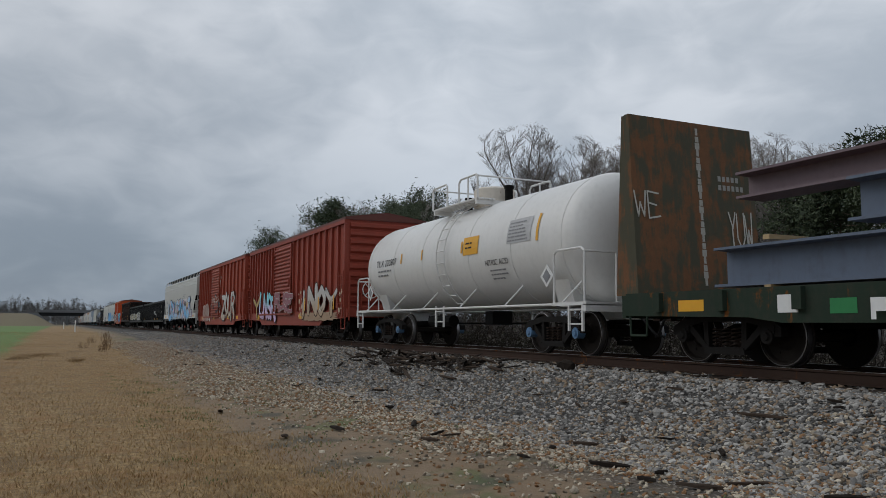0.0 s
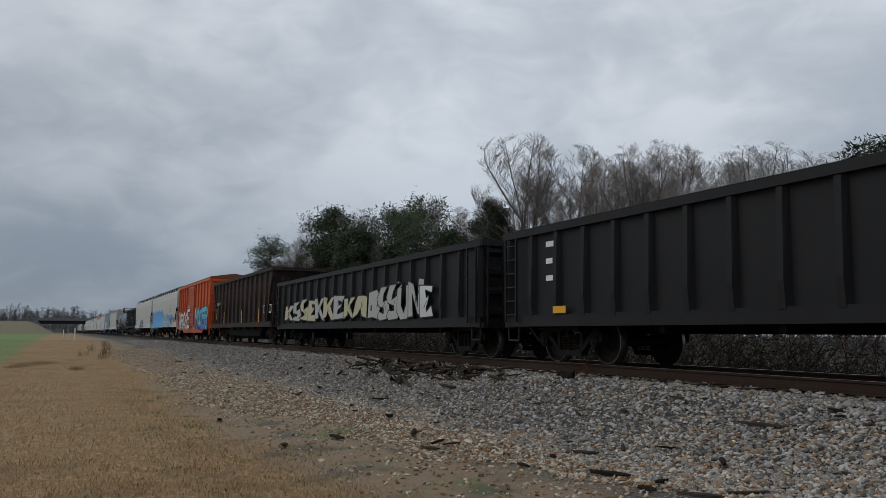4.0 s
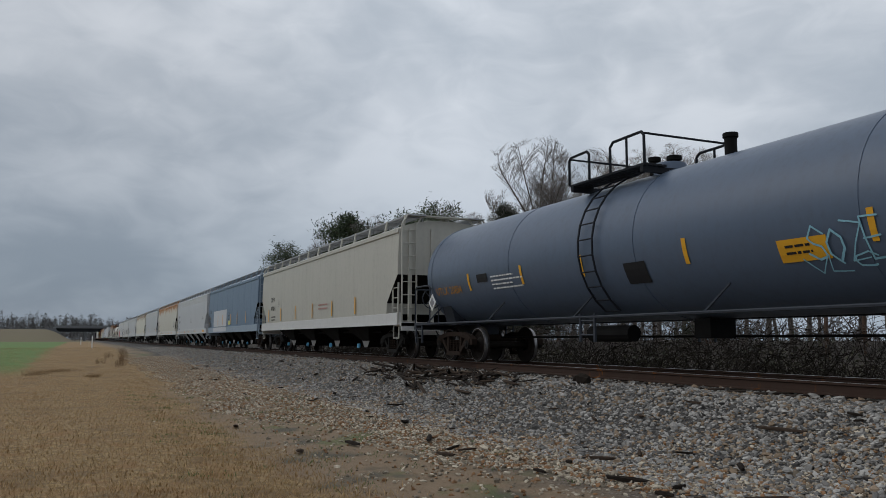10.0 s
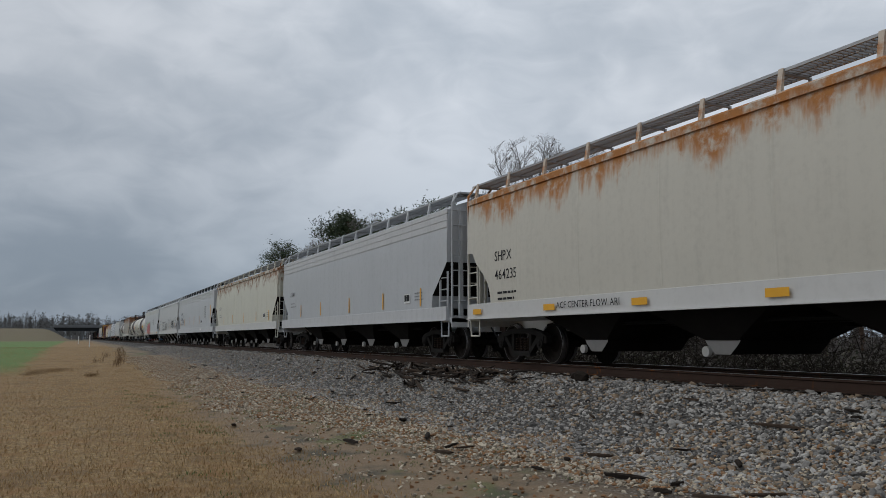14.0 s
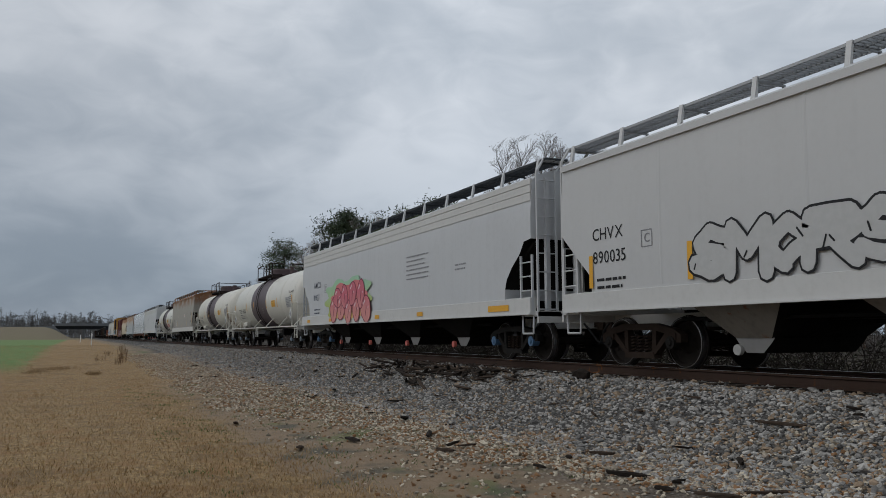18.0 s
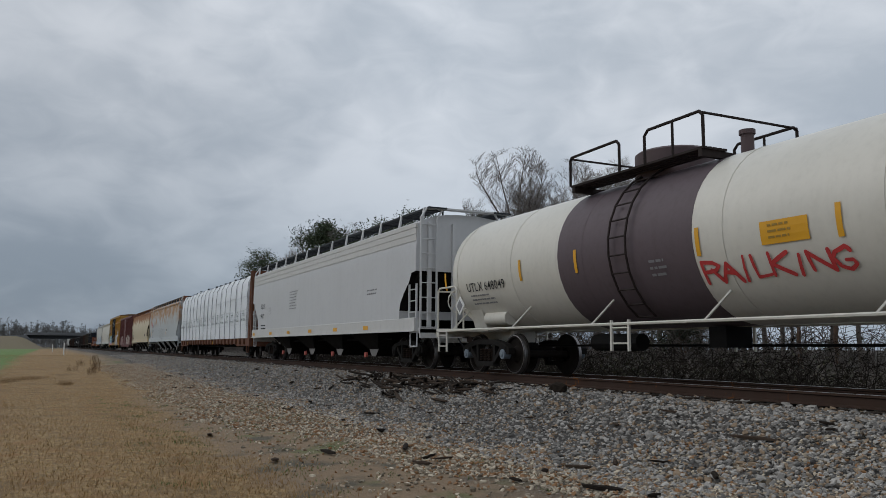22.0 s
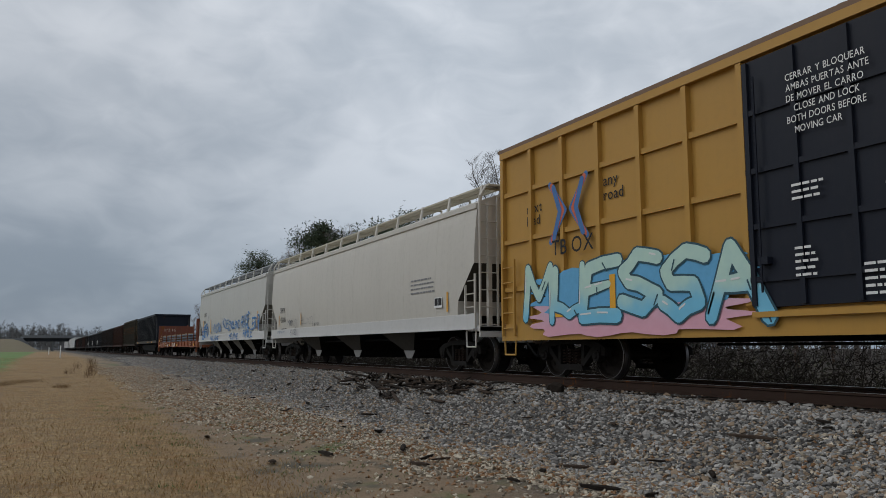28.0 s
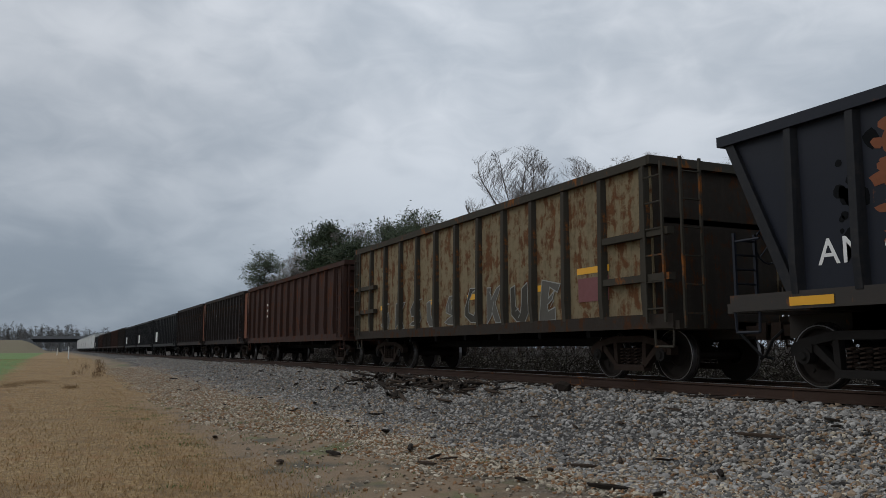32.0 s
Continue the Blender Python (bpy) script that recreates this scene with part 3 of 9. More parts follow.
# ---- covered hoppers ----
def hopper(name, L, body, sill=None, label="", bays=4, curved=0.0, bands=True, notch=0.95, round_notch=False, gear_mat=None, rail=None, panels=0, top=4.02, gate=None, deep=0.0, under=None, cap=None):
    """A covered hopper car, L metres between coupler faces. Returns the car and the function of its near side."""
    car = start_car("covered_hopper", label, "hopper car", "cars of the freight train")
    sill, rail, gear_mat, under = sill or body, rail or body, gear_mat or iron, under or body
    e = L / 2 - 0.62
    wide = 1.60

    def half(z):
        if curved:
            return wide - curved * ((z - 2.35) / 1.75) ** 2
        return wide - max(0.0, z - 3.3) * 0.10

    def side(z):
        return -half(z)

    # the shell, with its ends cut back over the trucks
    if round_notch:
        cut = [(0.0, 2.70), (notch * 0.26, 2.66), (notch * 0.42, 2.40), (notch * 0.74, 2.12), (notch * 0.95, 1.86), (notch * 1.02, 1.64), (notch * 1.04, 1.40)]
    else:
        cut = [(0.0, 2.60), (notch * 0.5, 2.16), (notch, 1.74), (notch + 0.06, 1.40)]
    stations = [(-e + d, z) for d, z in cut] + [(e - d, z) for d, z in reversed(cut)]
    b = Mesh(True)
    rings = []
    for x, low in stations:
        zs = [low + (top - low) * k / 7 for k in range(8)]
        near = [(x, -half(z), z) for z in zs]
        roof = [(x, -half(top) + 0.10, top + 0.10), (x, -0.95, top + 0.26), (x, -0.35, top + 0.33), (x, 0.35, top + 0.33), (x, 0.95, top + 0.26), (x, half(top) - 0.10, top + 0.10)]
        rings.append(near + roof + [(x, half(z), z) for z in reversed(zs)])
    b.loft(rings)
    shell = part("hopper_body", b, body, car)
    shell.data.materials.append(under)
    for face in shell.data.polygons:      # slope sheets' undersides in the bay colour: road dirt plus painted-in shade
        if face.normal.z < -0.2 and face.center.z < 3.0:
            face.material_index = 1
    for s in (-1, 1):
        # side sill, roof chord and panel seams
        m = Mesh()
        y = s * half(1.3)
        m.along_x([(y + s * 0.03, 1.06), (y + s * 0.03, 1.40), (y - s * 0.10, 1.43), (y - s * 0.16, 1.38), (y - s * 0.10, 1.06)], -e, e)
        m.box(-e, e, min(y - s * 0.10, y + s * 0.07), max(y - s * 0.10, y + s * 0.07), 1.035, 1.06)
        part("side_sill", m, sill, car)
        t0 = half(top)
        for z0, z1, proud in ((top - 0.10, top + 0.02, 0.050),) + (((top - 0.28, top - 0.115, 0.032), (top - 0.47, top - 0.295, 0.016)) if bands else ()):
            y = s * (half(z0) if not curved else t0)
            m = Mesh()
            m.box(-e + 0.02, e - 0.02, min(y - s * 0.05, y + s * proud), max(y - s * 0.05, y + s * proud), z0, z1)
            part("top_chord", m, sill if bands else body, car)
        for k in range(1, panels):
            x = -e + 2 * e * k / panels
            m, low = Mesh(), 1.45
            ring = [(s * (half(z) + 0.008), z) for z in (low, 2.0, 2.6, 3.2, top - 0.12)]
            m.loft([[(x + d, y - s * i, z) for y, z in ring] + [(x + d, y - s * 0.03, z) for y, z in reversed(ring)] for d, i in ((-0.035, 0.006), (0.0, 0.0), (0.035, 0.006))])
            part("panel_seam", m, body, car)
        # running board: an open grate on brackets along the roof
        m = Mesh()
        ya, yb = s * 0.78, s * 1.30
        for y in (ya, (ya + yb) / 2, yb):
            m.box(-e - 0.25, e + 0.25, y - 0.018, y + 0.018, top + 0.42, top + 0.465)
        nb = int(2 * e / 0.085)
        for k in range(nb + 1):
            x = -e - 0.24 + (2 * e + 0.48) * k / nb
            m.box(x - 0.011, x + 0.011, min(ya, yb), max(ya, yb), top + 0.42, top + 0.46)
        part("running_board", m, gate or black_gear, car, "open steel grate running board")
        n = max(5, int(2 * e / 1.6))
        first = None
        for k in range(n + 1):
            x = -e + 0.08 + (2 * e - 0.16) * k / n
            if first is None:
                m = Mesh()
                m.loft([[(d, s * 1.42, top + 0.04), (d, s * 1.35, top + 0.06), (d, s * 1.305, top + 0.47), (d, s * 1.335, top + 0.475)] for d in (-0.045, 0.045)])
                first = part("running_board_bracket", m, rail, car)
                first.location = (x, 0, 0)
                m = Mesh()
                m.box(-0.02, 0.02, min(s * 0.72, s * 1.30), max(s * 0.72, s * 1.30), top + 0.385, top + 0.418)
                m.box(-0.02, 0.02, min(s * 0.72, s * 0.76), max(s * 0.72, s * 0.76), top + 0.27, top + 0.385)
                arm = part("bracket_arm", m, gate or black_gear, car)
                arm.location = (x, 0, 0)
            else:
                again(first, car, (x, 0, 0))
                if s < 0:
                    again(arm, car, (x, 0, 0))
    # loading trough along the roof
    m = Mesh()
    m.along_x([(-0.36, top + 0.30), (-0.33, top + 0.44), (0.33, top + 0.44), (0.36, top + 0.30)], -e + 0.7, e - 0.7)
    part("roof_hatch", m, body, car)
    # slope sheets, end posts and platforms
    for s in (-1, 1):
        m = Mesh()
        m.along_y([(s * (e - 2.3), 1.15), (s * (e - 2.2), 1.15), (s * (e - 0.05), 2.62), (s * (e - 0.15), 2.66)], -1.45, 1.45)
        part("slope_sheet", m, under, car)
        m = Mesh()
        m.box(min(s * (e - 0.45), s * (e + 0.16)), max(s * (e - 0.45), s * (e + 0.16)), -1.52, 1.52, 1.00, 1.12)
        m.box(min(s * (e - 2.6), s * (e + 0.16)), max(s * (e - 2.6), s * (e + 0.16)), -0.24, 0.24, 0.74, 1.0)
        m.box(min(s * (e + 0.10), s * (e + 0.16)), max(s * (e + 0.10), s * (e + 0.16)), -1.52, 1.52, 0.86, 1.10)
        part("end_platform", m, sill, car)
        for y in (-1.20, -0.45, 0.45, 1.20):
            m = Mesh()
            m.box(min(s * (e - 0.02), s * (e + 0.08)), max(s * (e - 0.02), s * (e + 0.08)), y - 0.05, y + 0.05, 1.10, top + 0.05)
            part("end_post", m, body, car)
        for y in (-1, 1):
            ladder(car, (s * (e + 0.12), y * 1.50), (s * (e + 0.12), y * 1.02), 0.95, top + 0.18, 8, rail)
            ladder(car, (s * (e - 0.02), y * 1.56), (s * (e - 0.50), y * 1.56), 1.10, 2.35, 4, rail)
            stirrup(car, s * e - 0.52 if s > 0 else s * e + 0.04, s * e - 0.04 if s > 0 else s * e + 0.52, y * 1.52, 1.05, rail)
            m = Mesh()
            m.rod((s * (e + 0.12), y * 1.50, top + 0.16), (s * (e + 0.10), y * 1.30, top + 0.46), 0.03, 5)
            part("grab_rail", m, rail, car)
            m = Mesh()
            m.rod((s * (e + 0.12), y * 1.02, top + 0.16), (s * (e + 0.10), y * 0.80, top + 0.46), 0.03, 5)
            part("grab_rail", m, rail, car)
        m = Mesh()
        m.box(min(s * (e - 0.05), s * (e + 0.20)), max(s * (e - 0.05), s * (e + 0.20)), -1.3, 1.3, top + 0.42, top + 0.46)
        part("roof_platform", m, rail, car)
        coupler(car, s * (e + 0.05), s)
        truck(car, s * (e - 1.75), gear_mat, cap)
    brake_wheel(car, -(e + 0.22), -0.55, 2.35, rail)
    # discharge bays and their gates
    span = 2 * (e - 2.9)
    first = g = None
    for k in range(bays):
        x = -span / 2 + span * (k + 0.5) / bays
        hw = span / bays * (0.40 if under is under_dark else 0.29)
        if first is None:
            m = Mesh()
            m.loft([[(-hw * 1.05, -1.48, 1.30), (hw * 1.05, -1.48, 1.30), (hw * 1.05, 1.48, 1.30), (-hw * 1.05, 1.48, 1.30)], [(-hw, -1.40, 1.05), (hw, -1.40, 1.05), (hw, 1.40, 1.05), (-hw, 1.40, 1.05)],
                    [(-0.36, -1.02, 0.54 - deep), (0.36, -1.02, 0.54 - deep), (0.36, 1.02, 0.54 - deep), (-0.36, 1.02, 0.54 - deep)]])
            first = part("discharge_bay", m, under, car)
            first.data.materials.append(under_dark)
            for face in first.data.polygons:      # shade between the bays painted black onto their grimy slopes
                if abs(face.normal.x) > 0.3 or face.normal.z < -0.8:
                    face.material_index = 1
            first.location = (x, 0, 0)
        else:
            again(first, car, (x, 0, 0))
        if g is None:
            m = Mesh()
            m.along_y([(-0.40, 0.545 - deep), (0.40, 0.545 - deep), (0.34, 0.47 - deep), (0.17, 0.31 - deep), (-0.17, 0.31 - deep), (-0.34, 0.47 - deep)], -1.0, 1.0)
            g = part("outlet_gate", m, mat("gate_grey", (0.27, 0.26, 0.25), 0.6), car)
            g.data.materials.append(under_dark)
            for face in g.data.polygons:      # all but the pale end plates painted black for the shade behind them
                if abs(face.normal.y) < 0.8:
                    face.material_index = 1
            g.location = (x, 0, 0)
        else:
            again(g, car, (x, 0, 0))
    b = Mesh()
    b.rod((-span / 2, -1.05, 0.86), (span / 2, -1.05, 0.86), 0.035).rod((-span / 2, 0.9, 0.80), (span / 2, 0.9, 0.80), 0.05)
    b.box(-e + 2.0, e - 2.0, -0.22, 0.22, 0.82, 1.05)
    part("centre_sill", b, black_gear, car)
    return car, side, e


def outlet_caps(car, e, material, bays=4, y=-1.20, z=0.36):
    """Round caps on the outlets' ends."""
    span = 2 * (e - 2.9)
    for k in range(bays):
        m, x = Mesh(True), -span / 2 + span * (k + 0.5) / bays
        m.rod((x - 0.1, y, z), (x - 0.1, y - 0.07, z), 0.085, 14)
        part("outlet_cap", m, material, car)


def yellow_marks(car, side, xs, z0, z1, wide, material=None, off=0.006):
    wide *= 0.72
    for x in xs:
        patch(car, "reflector", x, x + wide, z0, z1, material or yellow, side, off, label="yellow reflective strip")


# ---- boxcars ----
def boxcar(L, body, label, ends=None, door=None, top=4.25, peak=4.52, posts=7, door_x=0.0, door_w=3.05, double=False, low=0.86, sill_mat=None, gear_mat=None, rail=None, grid=False, roof=None, end_ribs=11):
    car = start_car("boxcar", label, "boxcar", "cars of the freight train")
    e, w = L / 2 - 0.62, 1.50
    ends, door, rail, roof = ends or body, door or body, rail or body, roof or mat("galvanised_roof", (0.36, 0.36, 0.36), 0.5)

    def side(z):
        return -w

    b = Mesh()
    b.box(-e, e, -w, w, low + 0.10, top)
    part("body", b, body, car)
    b = Mesh()
    b.loft([[(x, -w - 0.10, top - 0.02), (x, -w - 0.10, top + 0.06), (x, 0, peak), (x, w + 0.10, top + 0.06), (x, w + 0.10, top - 0.02)] for x in (-e - 0.06, e + 0.06)])
    for k in range(15):
        x = -e + 2 * e * k / 14
        b.loft([[(x + d, -w - 0.09, top + 0.07), (x + d, 0, peak + 0.03), (x + d, w + 0.09, top + 0.07), (x + d, 0, peak - 0.03)] for d in (-0.05, 0.05)])
    part("roof", b, roof, car)
    for s in (-1, 1):
        y = s * w
        # top rail and side sill
        b = Mesh()
        b.box(-e, e, min(y, y + s * 0.10), max(y, y + s * 0.10), top - 0.16, top - 0.021)
        part("top_rail", b, body, car)
        b = Mesh()
        d0, d1 = door_x - door_w / 2, door_x + door_w / 2
        b.along_y([(-e, low + 0.26), (-e, low - 0.02), (-e + 2.6, low - 0.10), (-e + 3.0, low - 0.30), (e - 3.0, low - 0.30), (e - 2.6, low - 0.10), (e, low - 0.02), (e, low + 0.26)] if not grid else
                  [(-e, low + 0.26), (-e, low - 0.10), (e, low - 0.10), (e, low + 0.26)], min(y, y + s * 0.055), max(y, y + s * 0.055))
        part("side_sill", b, sill_mat or body, car)
        # posts
        first = None
        for x0, x1 in ((-e + 0.06, d0 - 0.10), (d1 + 0.10, e - 0.06)):
            for k in range(posts + 1):
                x = x0 + (x1 - x0) * k / posts
                if first is None:
                    b = Mesh()
                    b.along_x([(0, low + 0.24), (s * 0.09, low + 0.34), (s * 0.09, top - 0.17), (0, top - 0.17)], -0.055, 0.055)
                    first = part("side_post", b, body, car)
                    first.location = (x, y, 0)
                else:
                    again(first, car, (x, y, 0))
        if grid:
            for x0, x1 in ((-e + 0.06, d0 - 0.10), (d1 + 0.10, e - 0.06)):
                for z in (1.86, 2.90, 3.95):
                    b = Mesh()
                    b.box(x0, x1, min(y, y + s * 0.06), max(y, y + s * 0.06), z - 0.05, z + 0.05)
                    part("side_rib", b, body, car)
        # doors
        doors = ((d0, door_x - 0.012), (door_x + 0.012, d1)) if double else ((d0, d1),)
        for x0, x1 in doors:
            ribs = []
            b = Mesh()
            b.box(x0, x1, min(y, y + s * 0.10), max(y, y + s * 0.10), low + 0.30, top - 0.22)
            if double:
                for x in (x0 + 0.06, x0 + (x1 - x0) * 0.36, x0 + (x1 - x0) * 0.70, x1 - 0.06):
                    b.box(x - 0.04, x + 0.04, min(y, y + s * 0.15), max(y, y + s * 0.15), low + 0.32, top - 0.24)
                for z in (1.55, 2.30, 3.10, 3.95):
                    b.box(x0, x1, min(y, y + s * 0.14), max(y, y + s * 0.14), z - 0.04, z + 0.04)
            else:
                ribs.extend(x for x in (x0, x1))
                for x in (x0 + 0.05, x1 - 0.05):
                    b.box(x - 0.05, x + 0.05, min(y, y + s * 0.15), max(y, y + s * 0.15), low + 0.30, top - 0.22)
            dr = part("door", b, door, car)
            if ribs and s < 0:
                z, n = low + 0.40, 17
                dz = (top - 0.30 - z) / n
                rb = Mesh()
                rb.along_x([(y - 0.10, 0.0), (y - 0.150, dz * 0.30), (y - 0.150, dz * 0.52), (y - 0.10, dz * 0.82)], x0 + 0.13, x1 - 0.13)
                one = part("door_rib", rb, door, dr)
                one.location.z = z
                for k in range(1, n):
                    again(one, dr, (0, 0, z + dz * k))
            b = Mesh()
            x = x0 + 0.25
            b.rod((x, y + s * 0.19, low + 0.5), (x, y + s * 0.19, top - 0.5), 0.018, 5)
            b.box(x - 0.05, x + 0.12, min(y + s * 0.10, y + s * 0.20), max(y + s * 0.10, y + s * 0.20), 1.75, 1.85)
            if not double:
                b.box(x1 - 0.30, x1 - 0.15, min(y + s * 0.10, y + s * 0.19), max(y + s * 0.10, y + s * 0.19), 2.3, 2.55)
            part("door_lock", b, door, dr)
        b = Mesh()
        b.box(d0 - door_w * 0.9 if not double else d0, d1 + 0.1, min(y, y + s * 0.14), max(y, y + s * 0.14), low + 0.16, low + 0.24)
        part("door_track", b, sill_mat or body, car)
    for s in (-1, 1):
        # corrugated end
        b = Mesh()
        x = s * e
        n = end_ribs
        dz = (top - low - 0.25) / n
        prof = [(x, low + 0.12)]
        for k in range(n):
            z = low + 0.2 + dz * k
            prof += [(x + s * 0.004, z), (x + s * 0.10, z + dz * 0.25), (x + s * 0.10, z + dz * 0.60), (x + s * 0.004, z + dz * 0.85)]
        prof += [(x, top - 0.03)]
        b.along_y(prof, -w + 0.10, w - 0.10)
        part("end_panel", b, ends, car)
        for y in (-1, 1):
            ladder(car, (x + s * 0.16, y * (w - 0.06)), (x + s * 0.16, y * (w - 0.50)), 0.75, 2.4 if not grid else 2.6, 5, rail)
            ladder(car, (x - s * 0.10, y * (w + 0.10)), (x - s * 0.58, y * (w + 0.10)), low, 2.5, 5, rail, name="grab_irons")
            stirrup(car, min(x - s * 0.04, x - s * 0.50), max(x - s * 0.04, x - s * 0.50), y * (w + 0.02), low + 0.02, rail)
        b = Mesh()
        b.box(min(x, x + s * 0.14), max(x, x + s * 0.14), -w, w, low, low + 0.30)
        b.box(min(x + s * 0.14, x + s * 0.42), max(x + s * 0.14, x + s * 0.42), -0.6, 0.6, low + 0.2, low + 0.24)
        part("end_sill", b, body, car)
        coupler(car, x + s * 0.05, s)
        truck(car, s * (e - 1.85), gear_mat or iron)
    brake_wheel(car, -(e + 0.24), -0.5, 2.3, rail)
    b = Mesh()
    b.box(-e, e, -0.25, 0.25, 0.70, low + 0.1)
    for k in range(9):
        x = -e + 1.2 + (2 * e - 2.4) * k / 8
        b.along_x([(-1.42, low + 0.1), (-0.25, low - 0.12), (0.25, low - 0.12), (1.42, low + 0.1)], x - 0.06, x + 0.06)
    b.rod((-1.2, -0.75, 0.62), (0.3, -0.75, 0.62), 0.16, 10).rod((-5, -0.4, 0.66), (5, -0.4, 0.66), 0.025)
    part("underframe", b, black_gear, car)
    return car, side, e


# ---- gondolas ----
def gondola(L, body, label, top=2.80, low=0.80, ribs=14, inside=None, slanted=False, belly=False, gear_mat=None, rail=None, rim=None, mid_rail=False, sill_mat=None, rib_mat=None, load=None, plain_ends=0, front=0.0, ends=None):
    car = start_car("gondola_car", label, "gondola car", "cars of the freight train")
    e, w = L / 2 - 0.62, 1.48
    inside, rail, rim, sill_mat, rib_mat = inside or body, rail or body, rim or body, sill_mat or body, rib_mat or body
    cut = 1.05 if slanted else 0.0
    fore, fcut = e - front, 0.0 if front else cut      # where the body ends, short of the front platform

    def side(z):
        return -w

    for s in (-1, 1):
        b = Mesh()
        y = s * w
        b.along_y([(-e, top), (-e + cut, low + 0.05), (fore - fcut, low + 0.05), (fore, top)], min(y, y - s * 0.04), max(y, y - s * 0.04))
        part("side_sheet", b, body, car)
        b = Mesh()
        b.box(-e - 0.05, fore + 0.05, min(y - s * 0.08, y + s * 0.11), max(y - s * 0.08, y + s * 0.11), top - 0.13, top + 0.03)
        part("top_rail", b, rim, car)
        b = Mesh()
        b.box(-e + cut * 0.0, e, min(y - s * 0.02, y + s * 0.09), max(y - s * 0.02, y + s * 0.09), low - 0.10, low + 0.14)
        part("side_sill", b, sill_mat, car)
        first = None
        for k in range(ribs):
            x = -e + cut + 0.12 + (e + fore - cut - fcut - 0.24) * k / (ribs - 1)
            if first is None:
                b = Mesh()
                b.loft([[(-0.10, 0, z), (-0.055, s * d, z), (0.055, s * d, z), (0.10, 0, z)] for z, d in ((low + 0.10, 0.10), (low + 0.5, 0.13), (top - 0.14, 0.09))])
                first = part("side_rib", b, rib_mat, car)
                first.location = (x, y, 0)
            else:
                again(first, car, (x, y, 0))
        if slanted:
            for d in (-1, 1):
                b = Mesh()
                if d > 0 and front:
                    b.along_y([(fore, top - 0.1), (fore + 0.02, top - 0.35), (e - 0.05, low), (e - 0.25, low), (fore, top - 0.55)], min(y, y - s * 0.12), max(y, y - s * 0.12))
                    part("end_brace", b, rib_mat, car)
                    continue
                b.along_y([(d * e, top - 0.1), (d * (e - 0.16), top - 0.1), (d * (e - cut - 0.14), low + 0.1), (d * (e - cut + 0.04), low + 0.1)], min(y, y + s * 0.07), max(y, y + s * 0.07))
                part("end_brace", b, rib_mat, car)
        if mid_rail:
            for d in (-1, 1):
                for z in (1.75, 2.50):
                    b = Mesh()
                    b.box(min(d * e, d * (e - 1.75)), max(d * e, d * (e - 1.75)), min(y, y + s * 0.14), max(y, y + s * 0.14), z - 0.06, z + 0.06)
                    part("end_panel_rail", b, rib_mat, car)
    b = Mesh()
    b.box(-e + cut + 0.02, fore - fcut - 0.02, -w + 0.05, w - 0.05, low, low + 0.05)
    if belly:
        b.loft([[(x, -1.30, low), (x, -1.18, z), (x, -0.75, z - 0.16), (x, 0.75, z - 0.16), (x, 1.18, z), (x, 1.30, low)] for x, z in ((-e + 3.3, low - 0.12), (-e + 3.9, 0.42), (e - 3.9, 0.42), (e - 3.3, low - 0.12))])
    part("floor", b, inside if not belly else black_gear, car)
    for s in (-1, 1):
        b = Mesh()
        if front and s > 0:
            b.box(fore - 0.06, fore, -w + 0.05, w - 0.05, low, top - 0.02)
            b.along_y([(fore, top - 1.0), (e - 0.9, low + 0.55), (e - 0.95, low + 0.50), (fore, top - 1.1)], -w + 0.2, w - 0.2)
        elif slanted:
            b.along_y([(s * e, top - 0.02), (s * (e - 0.06), top - 0.02), (s * (e - cut - 0.06), low + 0.05), (s * (e - cut), low + 0.05)], -w + 0.05, w - 0.05)
        else:
            b.box(min(s * e, s * (e - 0.05)), max(s * e, s * (e - 0.05)), -w + 0.05, w - 0.05, low, top - 0.01)
            if not plain_ends:
                for k in range(4):
                    z = low + 0.25 + (top - low - 0.5) * k / 3
                    b.along_y([(s * e, z - 0.12), (s * (e + 0.10), z - 0.05), (s * (e + 0.10), z + 0.05), (s * e, z + 0.12)], -w + 0.06, w - 0.06)
        part("end_sheet", b, ends or body, car)
        b = Mesh()
        q = fore if s > 0 else e
        b.box(min(s * (q - 0.06), s * (q + 0.12)), max(s * (q - 0.06), s * (q + 0.12)), -w - 0.1, w + 0.1, top - 0.12, top + 0.035)
        part("end_rail", b, rim, car)
        b = Mesh()
        b.box(min(s * (q - cut - 0.3), s * (e + 0.10)), max(s * (q - cut - 0.3), s * (e + 0.10)), -w - 0.05, w + 0.05, low - 0.12, low + 0.02)
        b.box(min(s * (e - 3.4), s * (e + 0.1)), max(s * (e - 3.4), s * (e + 0.1)), -0.25, 0.25, 0.72, low)
        part("end_sill", b, sill_mat, car)
        for y in (-1, 1):
            if slanted:
                ladder(car, (s * (e - 0.02), y * (w - 0.02)), (s * (e - 0.02), y * (w - 0.44)), low, top - (1.45 if front else 0.75), 5, rail)
                m = Mesh()
                m.pipe([(s * e, y * (w - 0.02), low), (s * e, y * (w - 0.02), low + 0.95), (s * (e - 0.5), y * (w - 0.02), low + 0.95)], 0.02, 5)
                part("hand_rail", m, rail, car)
            else:
                ladder(car, (s * (e + 0.13), y * (w - 0.06)), (s * (e + 0.13), y * (w - 0.48)), low - 0.1, top - 0.1, 6, rail)
                ladder(car, (s * (e - 0.10), y * (w + 0.15)), (s * (e - 0.55), y * (w + 0.15)), low, top - 0.15, 6, rail)
            stirrup(car, min(s * (e - 0.04), s * (e - 0.5)), max(s * (e - 0.04), s * (e - 0.5)), y * (w + 0.04), low - 0.04, rail, 0.36)
